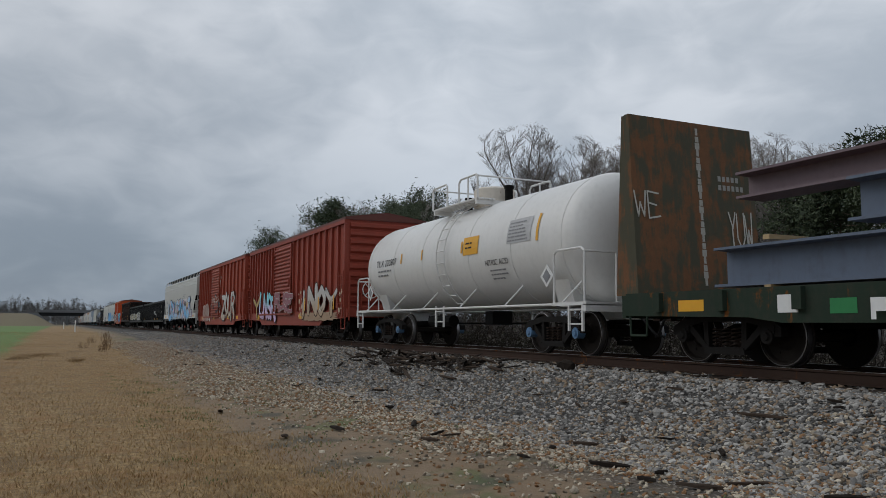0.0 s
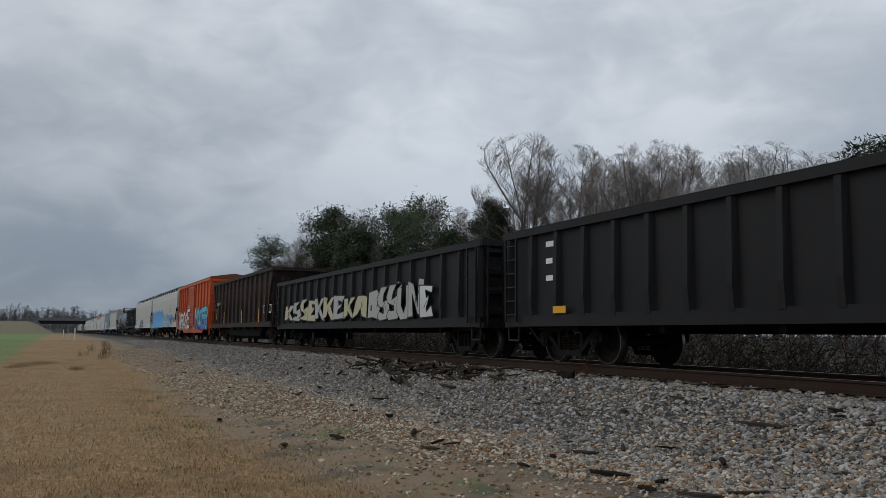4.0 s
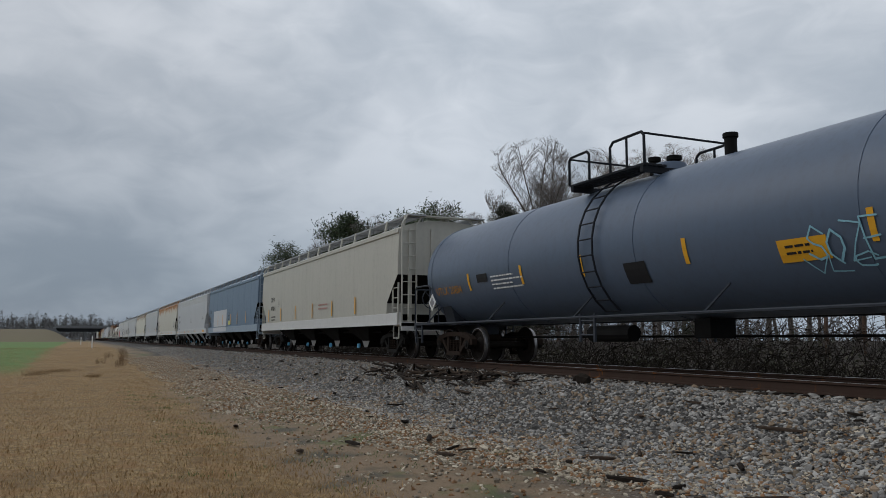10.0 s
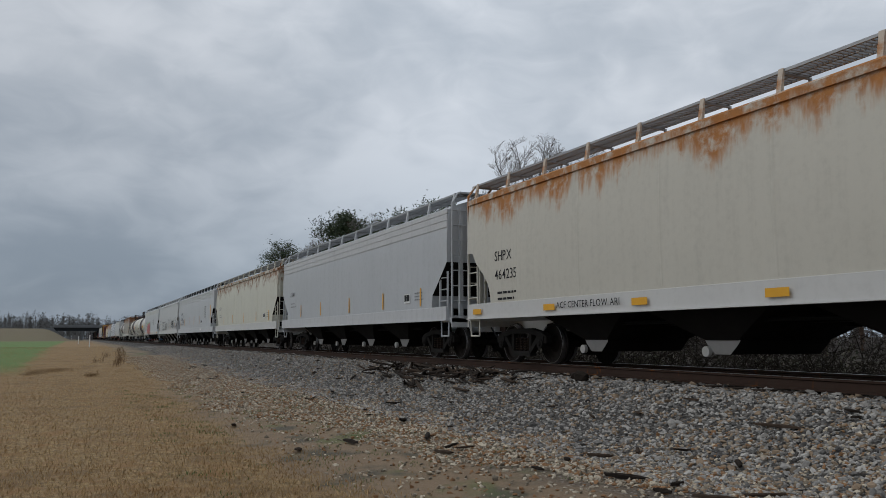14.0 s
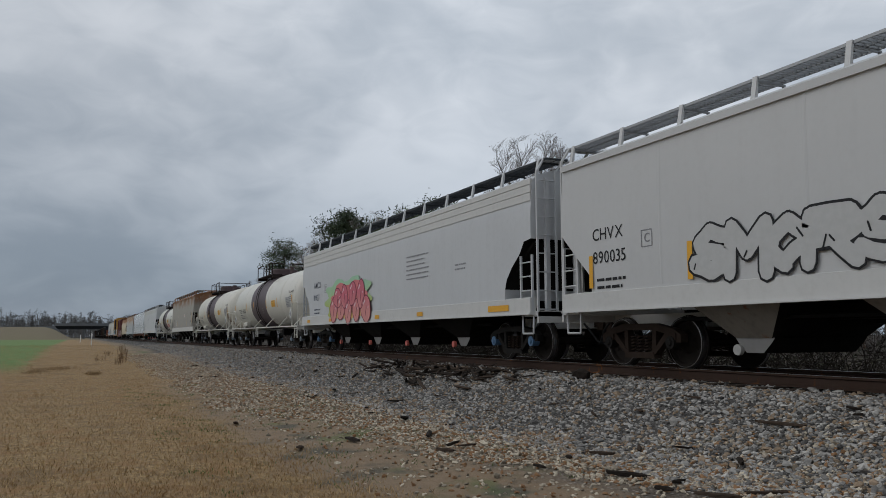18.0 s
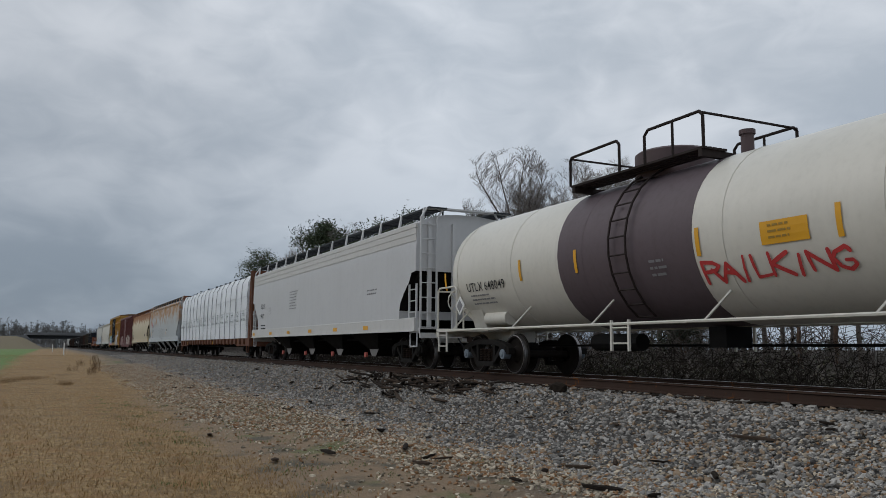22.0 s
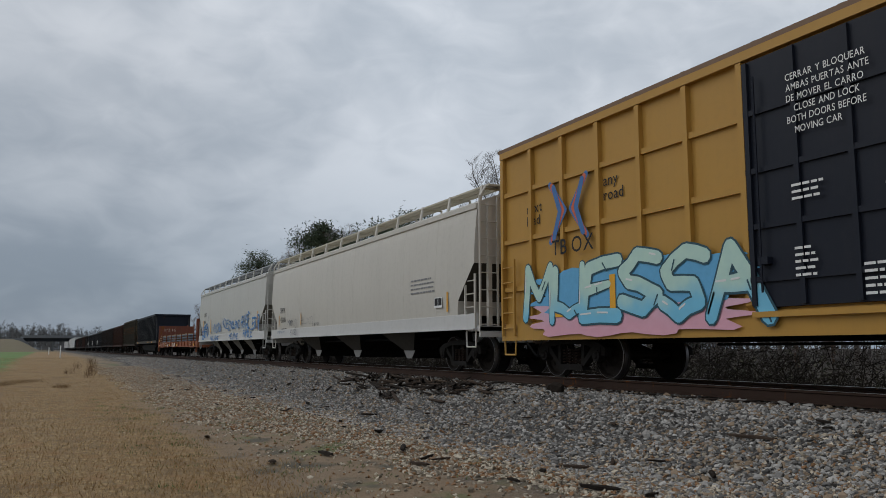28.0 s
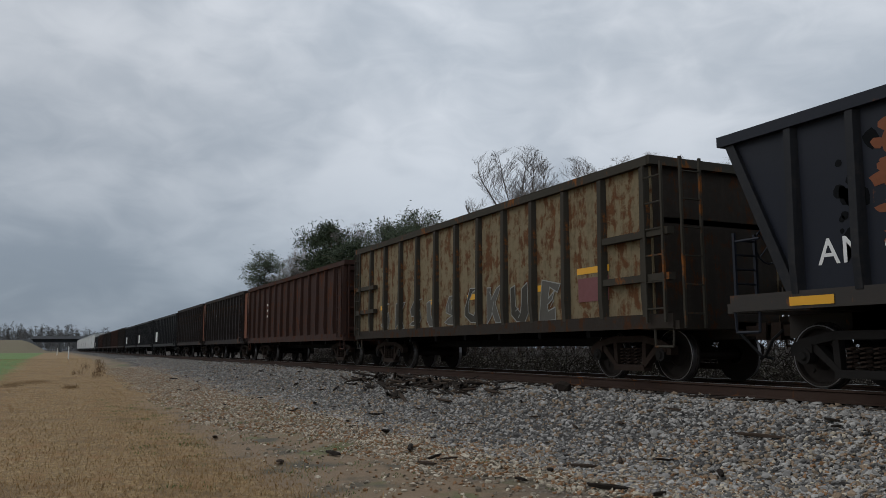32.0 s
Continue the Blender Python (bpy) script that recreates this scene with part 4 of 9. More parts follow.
        coupler(car, s * (e + 0.05), s)
        truck(car, s * (e - 1.75), gear_mat or iron)
    brake_wheel(car, -(e + 0.12), -0.6, low + 0.95, rail)
    b = Mesh()
    b.box(-e + 1, e - 1, -0.25, 0.25, 0.62, low)
    part("centre_sill", b, black_gear, car)
    first = None
    for k in range(7):
        x = -e + 2.5 + (2 * e - 5) * k / 6
        if first is None:
            b = Mesh()
            b.box(-0.06, 0.06, -w + 0.05, w - 0.05, low - 0.22, low)
            first = part("cross_bearer", b, black_gear, car)
            first.location = (x, 0, 0)
        else:
            again(first, car, (x, 0, 0))
    return car, side, e


# ---- tank cars ----
def tank_car(L, shell, label, R=1.44, zc=2.44, band=None, band_x=(-1, 1), rail=None, frame_mat=None, dome=None, dome_r=0.62, dome_h=0.45, sill=True, gear_mat=None, jacket=True, cap=None, small_dome=False, top_rail=None, deck_x=(-1.35, 1.35), ladder_x=0.0, dome_x=0.25):
    car = start_car("tank_car", label, "tank car", "cars of the freight train")
    e = L / 2 - 0.62
    h = e - 0.12
    top_rail = top_rail or rail or frame_mat or shell
    rail, frame_mat, dome = rail or frame_mat or shell, frame_mat or rail or shell, dome or shell

    def side(z):
        return -math.sqrt(max(0.02, R * R - (z - zc) ** 2))

    n = 40

    def ring(x, r):
        return [(x, r * math.cos(2 * math.pi * k / n), zc + r * math.sin(2 * math.pi * k / n)) for k in range(n)]

    head = [(0.0, 1.0), (0.14, 0.985), (0.28, 0.93), (0.42, 0.83), (0.54, 0.68), (0.62, 0.48), (0.67, 0.24), (0.685, 0.04)]
    c = h - 0.70
    b = Mesh(True)
    b.loft([ring(-c - d, R * q) for d, q in reversed(head)] + [ring(x, R) for x in (-c * 0.5, 0, c * 0.5)] + [ring(c + d, R * q) for d, q in head])
    part("tank_shell", b, shell, car)
    if band:
        b = Mesh(True)
        b.loft([ring(x, R + d) for x, d in ((band_x[0], -0.01), (band_x[0], 0.006), (band_x[1], 0.006), (band_x[1], -0.01))], caps=False)
        part("colour_band", b, band, car)
    for x in (-c * 0.98, -c * 0.62, -c * 0.25, c * 0.25, c * 0.62, c * 0.98) if jacket else (-c * 0.98, -c * 0.5, 0.0, c * 0.5, c * 0.98):
        b = Mesh(True)
        b.loft([ring(x + d, R + q) for d, q in ((-0.03, -0.005), (-0.03, 0.009), (0.03, 0.009), (0.03, -0.005))], caps=False)
        part("seam_ring", b, band if band and band_x[0] < x < band_x[1] else shell, car)
    # sill and saddles
    for s in (-1, 1):
        b = Mesh()
        b.box(min(s * (c - 1.0), s * (e + 0.1)), max(s * (c - 1.0), s * (e + 0.1)), -0.30, 0.30, 0.74, 1.12)
        b.box(min(s * (e - 1.1), s * (e + 0.06)), max(s * (e - 1.1), s * (e + 0.06)), -1.52, 1.52, 1.00, 1.07)
        b.box(min(s * (e - 0.02), s * (e + 0.06)), max(s * (e - 0.02), s * (e + 0.06)), -1.52, 1.52, 0.88, 1.02)
        part("end_platform", b, frame_mat, car)
        b = Mesh()
        x = s * (c - 0.55)
        b.loft([[(x + d, y, z) for y, z in ((-0.95, 1.0), (-1.15, 1.62), (-0.7, 1.22), (0.7, 1.22), (1.15, 1.62), (0.95, 1.0))] for d in (-0.30, 0.30)])
        part("saddle", b, frame_mat, car)
        for y in (-1, 1):
            b = Mesh(True)
            b.pipe([(s * (e - 1.05), y * 1.50, 1.05), (s * (e - 1.05), y * 1.50, 2.05), (s * (e - 0.95), y * 1.50, 2.12), (s * (e - 0.10), y * 1.50, 2.12), (s * e, y * 1.50, 2.05), (s * e, y * 1.50, 1.05)], 0.024, 6)
            b.pipe([(s * (e + 0.02), y * 1.50, 2.05), (s * (e + 0.02), y * 0.75, 2.05), (s * (e + 0.02), y * 0.75, 1.05)], 0.024, 6)
            part("hand_rail", b, rail, car)
            ladder(car, (s * (e - 0.06), y * 1.50), (s * (e - 0.52), y * 1.50), 0.50, 1.05, 2, rail, name="step")
        coupler(car, s * (e + 0.05), s)
        truck(car, s * (e - 1.75), gear_mat or iron, cap)
        b = Mesh()      # diamond placard on its holder
        x = s * (e - 1.28)
        b.along_y([(x - 0.24, 1.62), (x, 1.38), (x + 0.24, 1.62), (x, 1.86)], -1.53, -1.515)
        ph = part("placard_holder", b, mat("placard_white", (0.72, 0.72, 0.70)), car)
        b = Mesh()
        b.along_y([(x - 0.15, 1.62), (x, 1.47), (x + 0.15, 1.62), (x, 1.77)], -1.536, -1.531)
        part("placard", b, grey_ink, ph)
    # side walk rails
    for s in (-1, 1):
        b = Mesh(True)
        b.rod((-e + 1.0, s * 1.50, 1.03), (e - 1.0, s * 1.50, 1.03), 0.028, 6)
        part("side_rail", b, rail, car)
        for k in range(6):
            x = -c + 2 * c * k / 5
            b = Mesh()
            b.rod((x, s * 1.50, 1.03), (x + 0.2, s * 1.12, 1.50), 0.022, 5)
            part("rail_bracket", b, rail, car)
        ladder(car, (ladder_x - 0.24, s * 1.50), (ladder_x + 0.24, s * 1.50), 0.55, 1.10, 2, rail, name="step")
        b = Mesh()
        pts = [(-(R + 0.10) * math.cos(a), zc + (R + 0.10) * math.sin(a)) for a in [radians(-55 + 12 * k) for k in range(12)]]
        for x in (ladder_x - 0.24, ladder_x + 0.24):
            b.pipe([(x, -s * y if s > 0 else y, z) for y, z in pts], 0.022, 5)
        for y, z in pts:
            b.rod((ladder_x - 0.24, -s * y if s > 0 else y, z), (ladder_x + 0.24, -s * y if s > 0 else y, z), 0.016, 5)
        part("ladder", b, top_rail, car)
    b = Mesh()
    b.rod((-2.6, -0.5, 0.72), (-1.2, -0.5, 0.72), 0.17, 10).rod((-c, 0.3, 0.66), (c, 0.3, 0.66), 0.025).box(0.3, 0.7, -0.3, 0.3, 0.62, 0.98)
    part("brake_gear", b, black_gear, car)
    # platform, dome and valves on top
    t = zc + R
    for s in (-1, 1):
        b = Mesh()
        for k in range(5):
            b.box(deck_x[0], deck_x[1], s * 0.62 + s * 0.11 * k - 0.04, s * 0.62 + s * 0.11 * k + 0.04, t - 0.02, t + 0.02)
        b.box(deck_x[0] + 0.05, deck_x[0] + 0.13, min(0, s * 1.1), max(0, s * 1.1), t - 0.14, t - 0.02).box(deck_x[1] - 0.13, deck_x[1] - 0.05, min(0, s * 1.1), max(0, s * 1.1), t - 0.14, t - 0.02)
        part("top_walkway", b, top_rail, car)
        b = Mesh(True)
        y = s * 1.10
        xa, xb = deck_x
        gate = ladder_x - 0.42
        b.pipe([(xa, y, t), (xa, y, t + 0.54), (xa + 0.05, y, t + 0.60), (gate - 0.08, y, t + 0.62), (gate, y, t + 0.54), (gate, y, t)], 0.028, 6)
        part("safety_rail", b, top_rail, car)
        b = Mesh(True)
        gate = ladder_x + 0.30
        b.pipe([(gate, y, t), (gate, y, t + 0.52), (gate + 0.10, y, t + 0.61), (xb - 0.07, y, t + 0.62), (xb, y, t + 0.54), (xb, y, t)], 0.028, 6)
        b.rod(((gate + xb) / 2, y, t), ((gate + xb) / 2, y, t + 0.61), 0.024, 6)
        part("safety_rail", b, top_rail, car)
        if s > 0:
            for xx in (xa, xb):
                b = Mesh(True)
                b.pipe([(xx, -1.1, t + 0.58), (xx, 1.1, t + 0.58)], 0.024, 6)
                part("safety_rail", b, top_rail, car)
    b = Mesh(True)
    nn = 24
    prof = [(dome_r, t - 0.15), (dome_r, t + dome_h), (dome_r * 0.93, t + dome_h + 0.04), (0.05, t + dome_h + 0.07)]
    b.loft([[(dome_x + r * math.cos(2 * math.pi * k / nn), r * math.sin(2 * math.pi * k / nn), z) for k in range(nn)] for r, z in prof])
    part("dome", b, dome, car)
    for x, y, r, hh in ((-0.75, 0.25, 0.12, 0.34), (-0.75, -0.25, 0.10, 0.26), (1.05, 0.0, 0.11, 0.36)):
        b = Mesh(True)
        b.rod((x, y, t - 0.1), (x, y, t + hh), r, 12).rod((x, y, t + hh), (x, y, t + hh + 0.08), r * 1.25, 12)
        part("valve", b, dome if small_dome else black_gear, car)
    brake_wheel(car, -(e - 0.9), -1.38, 1.75, rail)
    return car, side, e


# ---- flat cars ----
def flat_car(L, body, label, deck=1.10, low=0.66, bulkhead=0.0, bulk_mat=None, category="flat car", name="bulkhead_flat_car", gear_mat=None, thick=0.55, lean=0.35, pockets=14, inset=(0.0, 0.0)):
    car = start_car(name, label, category, "cars of the freight train")
    e, w = L / 2 - 0.62, 1.50

    def side(z):
        return -w

    b = Mesh()
    b.box(-e, e, -w + 0.06, w - 0.06, deck - 0.10, deck)
    part("deck", b, mat("deck_planks", (0.12, 0.085, 0.06), 0.85), car)
    for s in (-1, 1):
        b = Mesh()
        y = s * w
        b.along_y([(-e, deck + 0.03), (-e, deck - 0.36), (-e + 2.8, deck - 0.40), (-e + 3.4, low), (e - 3.4, low), (e - 2.8, deck - 0.40), (e, deck - 0.36), (e, deck + 0.03)], min(y, y - s * 0.06), max(y, y - s * 0.06))
        part("side_sill", b, body, car)
        first = None
        for k in range(pockets):
            x = -e + 0.9 + (2 * e - 1.8) * k / (pockets - 1)
            if first is None:
                b = Mesh()
                b.box(-0.08, 0.08, min(0, s * 0.09), max(0, s * 0.09), deck - 0.30, deck + 0.01)
                first = part("stake_pocket", b, body, car)
                first.location = (x, y, 0)
            else:
                again(first, car, (x, y, 0))
        x = s * e
        if bulkhead:
            b = Mesh()
            x = s * (e - inset[0 if s < 0 else 1])
            b.along_y([(x, deck), (x, bulkhead), (x - s * 0.12, bulkhead), (x - s * thick * (0.6 if inset == (0.0, 0.0) else 0.3), deck)], -w + 0.02, w - 0.02)
            bh = part("bulkhead", b, bulk_mat or body, car)
            for y in (-1.40, -0.5, 0.5, 1.40):
                b = Mesh()
                b.along_y([(x + s * 0.02, deck), (x + s * 0.30, deck), (x + s * 0.10, bulkhead), (x + s * 0.02, bulkhead)], y - 0.06, y + 0.06)
                part("bulkhead_post", b, bulk_mat or body, bh)
        x = s * e
        b = Mesh()
        b.box(min(x, x + s * 0.10), max(x, x + s * 0.10), -w, w, deck - 0.40, deck)
        b.box(min(x - s * 3, x + s * 0.1), max(x - s * 3, x + s * 0.1), -0.25, 0.25, 0.72, deck - 0.1)
        part("end_sill", b, body, car)
        for y in (-1, 1):
            stirrup(car, min(x - s * 0.1, x - s * 0.55), max(x - s * 0.1, x - s * 0.55), y * (w - 0.02), deck - 0.36, body, 0.34)
        coupler(car, x + s * 0.05, s)
        truck(car, s * (e - 1.9), gear_mat or iron)
    b = Mesh()
    b.box(-e + 2, e - 2, -0.3, 0.3, 0.58, deck - 0.1)
    for k in range(10):
        x = -e + 3 + (2 * e - 6) * k / 9
        b.box(x - 0.05, x + 0.05, -w + 0.08, w - 0.08, deck - 0.35, deck - 0.1)
    part("underframe", b, black_gear, car)
    brake_wheel(car, -(e + 0.14), -0.7, deck + 0.5, body)
    return car, side, e


# ---- ground, track and ballast ----
def smooth(a, b, v):
    v = min(1.0, max(0.0, (v - a) / (b - a)))
    return v * v * (3 - 2 * v)


RAIL_NEAR, RAIL_FAR = TRACK - 0.755, TRACK + 0.755
CROWN0, CROWN1 = TRACK - 2.1, TRACK + 2.3


def ground_z(x, y):
    """Height of the ground: a flat verge, the ballast's shoulder, the track bed, and rough land behind it."""
    far = smooth(-24, -90, x)
    verge = -0.98 + 0.62 * far + 0.10 * smooth(2.0, 6.0, y)
    verge += 0.05 * noise.noise((x * 0.22, y * 0.3, 0.0)) + 0.02 * noise.noise((x * 0.9, y * 0.9, 4.0))
    if y < CROWN0:
        k = smooth(CROWN0 - 2.5, CROWN0 + 0.15, y)
        z = verge + (-0.235 - verge) * k
        if k > 0.02:
            z += 0.025 * noise.noise((x * 1.3, y * 1.3, 9.0))
    elif y <= CROWN1:
        z = -0.225
    else:
        back = -0.95 + 0.25 * noise.noise((x * 0.05, y * 0.08, 2.0))
        z = -0.225 + (back + 0.225) * smooth(CROWN1, CROWN1 + 2.4, y)
        z += 1.2 * smooth(24, 60, y)
    # road embankment in the distance, beside the overpass
    if x < -240 and y < 4:
        z += 4.5 * smooth(0, -11, y) * smooth(-300, -335, x) * smooth(-430, -398, x)
    return z


def spread(lo, hi, near_lo, near_hi, fine, grow=1.22):
    """Values from lo to hi: steps of fine between near_lo and near_hi, growing outside."""
    out = list(np.arange(near_lo, near_hi + fine / 2, fine))
    d, v = fine, near_hi
    while v < hi:
        d *= grow
        v = min(hi, v + d)
        out.append(v)
    d, v = fine, near_lo
    while v > lo:
        d *= grow
        v = max(lo, v - d)
        out.insert(0, v)
    return [float(v) for v in out]


def make_ground():
    m, n, bsdf, at = shader("verge_soil_grass_and_stone")
    x, y, z = n.split(at)
    big, mid, fine = n.noise(at, 0.35, 4), n.noise(at, 2.2, 5, 0.6), n.noise(n.map(at, (0.55, 1.0, 1.0)), 14.0, 6, 0.72)
    wob = n.math("ADD", n.math("MULTIPLY", n.math("SUBTRACT", big, 0.5), 1.7), n.math("MULTIPLY", n.math("SUBTRACT", mid, 0.5), 1.2))
    yy = n.math("ADD", y, wob)
    straw = n.mix(n.step(fine, 0.30, 0.70), (0.130, 0.078, 0.030), (0.375, 0.252, 0.114))
    straw = n.mix(n.step(mid, 0.45, 0.70), straw, (0.245, 0.132, 0.047))
    straw = n.mix(n.math("MULTIPLY", n.step(n.noise(at, 0.9, 4, 0.6), 0.50, 0.66), 0.55), straw, (0.132, 0.078, 0.031))
    soil = n.mix(fine, (0.135, 0.090, 0.050), (0.300, 0.212, 0.132))
    soil = n.mix(n.step(n.noise(at, 1.1, 4), 0.52, 0.68), soil, (0.092, 0.078, 0.052))
    green = n.mix(fine, (0.055, 0.085, 0.022), (0.105, 0.150, 0.040))
    cells = n.t.nodes.new("ShaderNodeTexVoronoi")
    n.link(at, cells.inputs["Vector"])
    cells.inputs["Scale"].default_value = 17.0
    rnd = n.t.nodes.new("ShaderNodeSeparateColor")
    n.link(cells.outputs["Color"], rnd.inputs[0])
    stone = n.mix(rnd.outputs[0], (0.115, 0.110, 0.102), (0.62, 0.59, 0.54))
    stone = n.mix(n.step(cells.outputs["Distance"], 0.0, 0.45, 1.0, 0.0), (0.060, 0.054, 0.048), stone)
    c = n.mix(n.step(yy, 2.1, 2.9), straw, soil)
    # the straw runs nearer to the track in the distance
    c = n.mix(n.math("MULTIPLY", n.step(x, -18, -34), n.step(yy, 3.0, 3.9, 1.0, 0.0)), c, straw)
    moss = n.math("MULTIPLY", n.step(n.noise(at, 0.8, 4), 0.56, 0.66), n.math("MULTIPLY", n.step(yy, 2.7, 3.3), n.step(yy, 4.8, 5.6, 1.0, 0.0)))
    c = n.mix(n.math("MULTIPLY", moss, 0.6), c, green)
    c = n.mix(n.step(yy, 4.3, 5.7), c, stone)
    c = n.mix(n.math("MULTIPLY", n.step(n.math("ADD", y, wob), -1.7, -2.7), n.math("MULTIPLY", n.step(x, -36, -46), n.step(x, -285, -255))), c, n.mix(fine, (0.075, 0.130, 0.030), (0.140, 0.225, 0.055)))
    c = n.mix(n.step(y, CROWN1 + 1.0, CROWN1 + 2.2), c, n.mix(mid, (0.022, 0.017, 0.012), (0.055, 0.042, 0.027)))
    c = n.mix(n.math("MULTIPLY", n.step(x, -235, -300), n.step(y, 6, 2)), c, n.mix(mid, (0.085, 0.070, 0.036), (0.190, 0.150, 0.082)))
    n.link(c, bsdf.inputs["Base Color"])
    bsdf.inputs["Roughness"].default_value = 0.92
    h = n.math("ADD", n.math("MULTIPLY", fine, 0.6), n.math("MULTIPLY", n.step(yy, 4.3, 5.7), n.math("SUBTRACT", 1.0, cells.outputs["Distance"])))
    bump(n, bsdf, h, 1.0, 0.06)
    xs = spread(-2600, 1500, -44, 16, 0.55, 1.16)
    ys = spread(-1500, 2200, -3, 15.5, 0.30, 1.20)
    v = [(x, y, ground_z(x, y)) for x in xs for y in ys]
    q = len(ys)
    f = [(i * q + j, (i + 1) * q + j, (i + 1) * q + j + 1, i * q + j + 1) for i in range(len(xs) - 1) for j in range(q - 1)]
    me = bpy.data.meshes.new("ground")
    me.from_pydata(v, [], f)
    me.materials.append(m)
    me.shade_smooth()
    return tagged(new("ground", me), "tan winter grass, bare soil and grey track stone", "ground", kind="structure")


make_ground()


def rail(y, name):
    steel = paint("rusty_rail_steel", (0.046, 0.025, 0.017), 0.4, 0.25, rough=0.8) if "rail_steel" not in MAT else MAT["rail_steel"]
    MAT["rail_steel"] = steel
    shine = mat("rail_head_steel", (0.55, 0.55, 0.56), 0.28, 1.0, 0.1)
    prof = [(-0.076, -0.186), (-0.076, -0.172), (-0.012, -0.150), (-0.009, -0.046), (-0.036, -0.034), (-0.036, -0.006), (-0.028, -0.001), (0.028, -0.001), (0.036, -0.006), (0.036, -0.034), (0.009, -0.046), (0.012, -0.150), (0.076, -0.172), (0.076, -0.186)]
    r = tagged(new(name), "rust-brown steel rail with a polished running face", "rail", "rails of the track")
    x = -760.0
    while x < 90:
        near = -60 < x < 30
        l = 23.8 if near else 95.2
        b = Mesh()
        b.along_x([(y + p, q) for p, q in prof], x + 0.006, x + l)
        part("rail_length", b, steel, r)
        b = Mesh()
        b.box(x + 0.006, x + l, y - 0.030, y + 0.030, -0.001, 0.0015)
        part("running_face", b, shine, r)
        if near:
            b = Mesh()
            for s in (-1, 1):
                b.box(x - 0.45, x + 0.45, min(y + s * 0.012, y + s * 0.045), max(y + s * 0.012, y + s * 0.045), -0.145, -0.05)
            for k in range(6):
                b.rod((x - 0.40 + 0.16 * k, y - 0.075, -0.10), (x - 0.40 + 0.16 * k, y + 0.075, -0.10), 0.016, 6)
            part("joint_bar", b, steel, r)
        x += l
    return r


rail(RAIL_NEAR, "rail")
rail(RAIL_FAR, "rail")


def sleepers():
    wood = mat("creosoted_sleeper", (0.060, 0.046, 0.036), 0.9, 0.0, 0.5, 6.0)
    b = Mesh()
    b.box(-0.115, 0.115, -1.30, 1.30, -0.36, -0.19)
    first = None
    k = 0
    x = -60.0
    while x < 24:
        if first is None:
            bed = tagged(new("track_sleepers"), "dark creosoted timber sleepers half sunk in stone", "railway sleepers", kind="structure")
            first = part("sleeper", b, wood, bed)
            first.location = (x, TRACK, 0)
        else:
            again(first, bed, (x, TRACK + random.Random(k).uniform(-0.04, 0.04), random.Random(k + 7).uniform(-0.012, 0.008)), random.Random(k + 3).uniform(-0.02, 0.02))
        x += 0.52
        k += 1


sleepers()


def stones(name, count, place, size, material, label, seed):
    """Many loose broken stones in one mesh; place gives x, y for a random generator."""
    g = np.random.default_rng(seed)
    t = (1 + 5 ** 0.5) / 2
    ico = np.array([(-1, t, 0), (1, t, 0), (-1, -t, 0), (1, -t, 0), (0, -1, t), (0, 1, t), (0, -1, -t), (0, 1, -t), (t, 0, -1), (t, 0, 1), (-t, 0, -1), (-t, 0, 1)]) / 1.9
    tri = np.array([(0, 11, 5), (0, 5, 1), (0, 1, 7), (0, 7, 10), (0, 10, 11), (1, 5, 9), (5, 11, 4), (11, 10, 2), (10, 7, 6), (7, 1, 8), (3, 9, 4), (3, 4, 2), (3, 2, 6), (3, 6, 8), (3, 8, 9), (4, 9, 5), (2, 4, 11), (6, 2, 10), (8, 6, 7), (9, 8, 1)])
    xy = place(g, count)
    n = len(xy)
    z = np.array([ground_z(float(a), float(b)) for a, b in xy])
    r = size * g.lognormal(0, 0.26, n)
    shape = ico[None] * (1 + g.uniform(-0.36, 0.36, (n, 12, 1)))
    shape = shape * (g.uniform(0.65, 1.35, (n, 1, 3)) * np.array([1.15, 0.95, 0.68]))
    a, c = g.uniform(0, 6.283, n), g.uniform(-0.9, 0.9, n)
    ca, sa, cc, sc = np.cos(a), np.sin(a), np.cos(c), np.sin(c)
    x1 = shape[:, :, 0] * cc[:, None] - shape[:, :, 2] * sc[:, None]
    z1 = shape[:, :, 0] * sc[:, None] + shape[:, :, 2] * cc[:, None]
    x2 = x1 * ca[:, None] - shape[:, :, 1] * sa[:, None]
    y2 = x1 * sa[:, None] + shape[:, :, 1] * ca[:, None]
    v = np.stack([x2 * r[:, None] + xy[:, 0:1], y2 * r[:, None] + xy[:, 1:2], z1 * r[:, None] + (z + r * 0.25)[:, None]], -1).reshape(-1, 3)
    f = (tri[None] + (np.arange(n) * 12)[:, None, None]).reshape(-1, 3)
    me = bpy.data.meshes.new(name)
    me.vertices.add(len(v))
    me.vertices.foreach_set("co", v.astype(np.float32).ravel())
    me.loops.add(f.size)
    me.loops.foreach_set("vertex_index", f.astype(np.int32).ravel())
    me.polygons.add(len(f))
    me.polygons.foreach_set("loop_start", (np.arange(len(f)) * 3).astype(np.int32))
    me.update(calc_edges=True)
    me.shade_flat()
    me.materials.append(material)
    return tagged(new(name, me), label, "stones", kind="stuff")


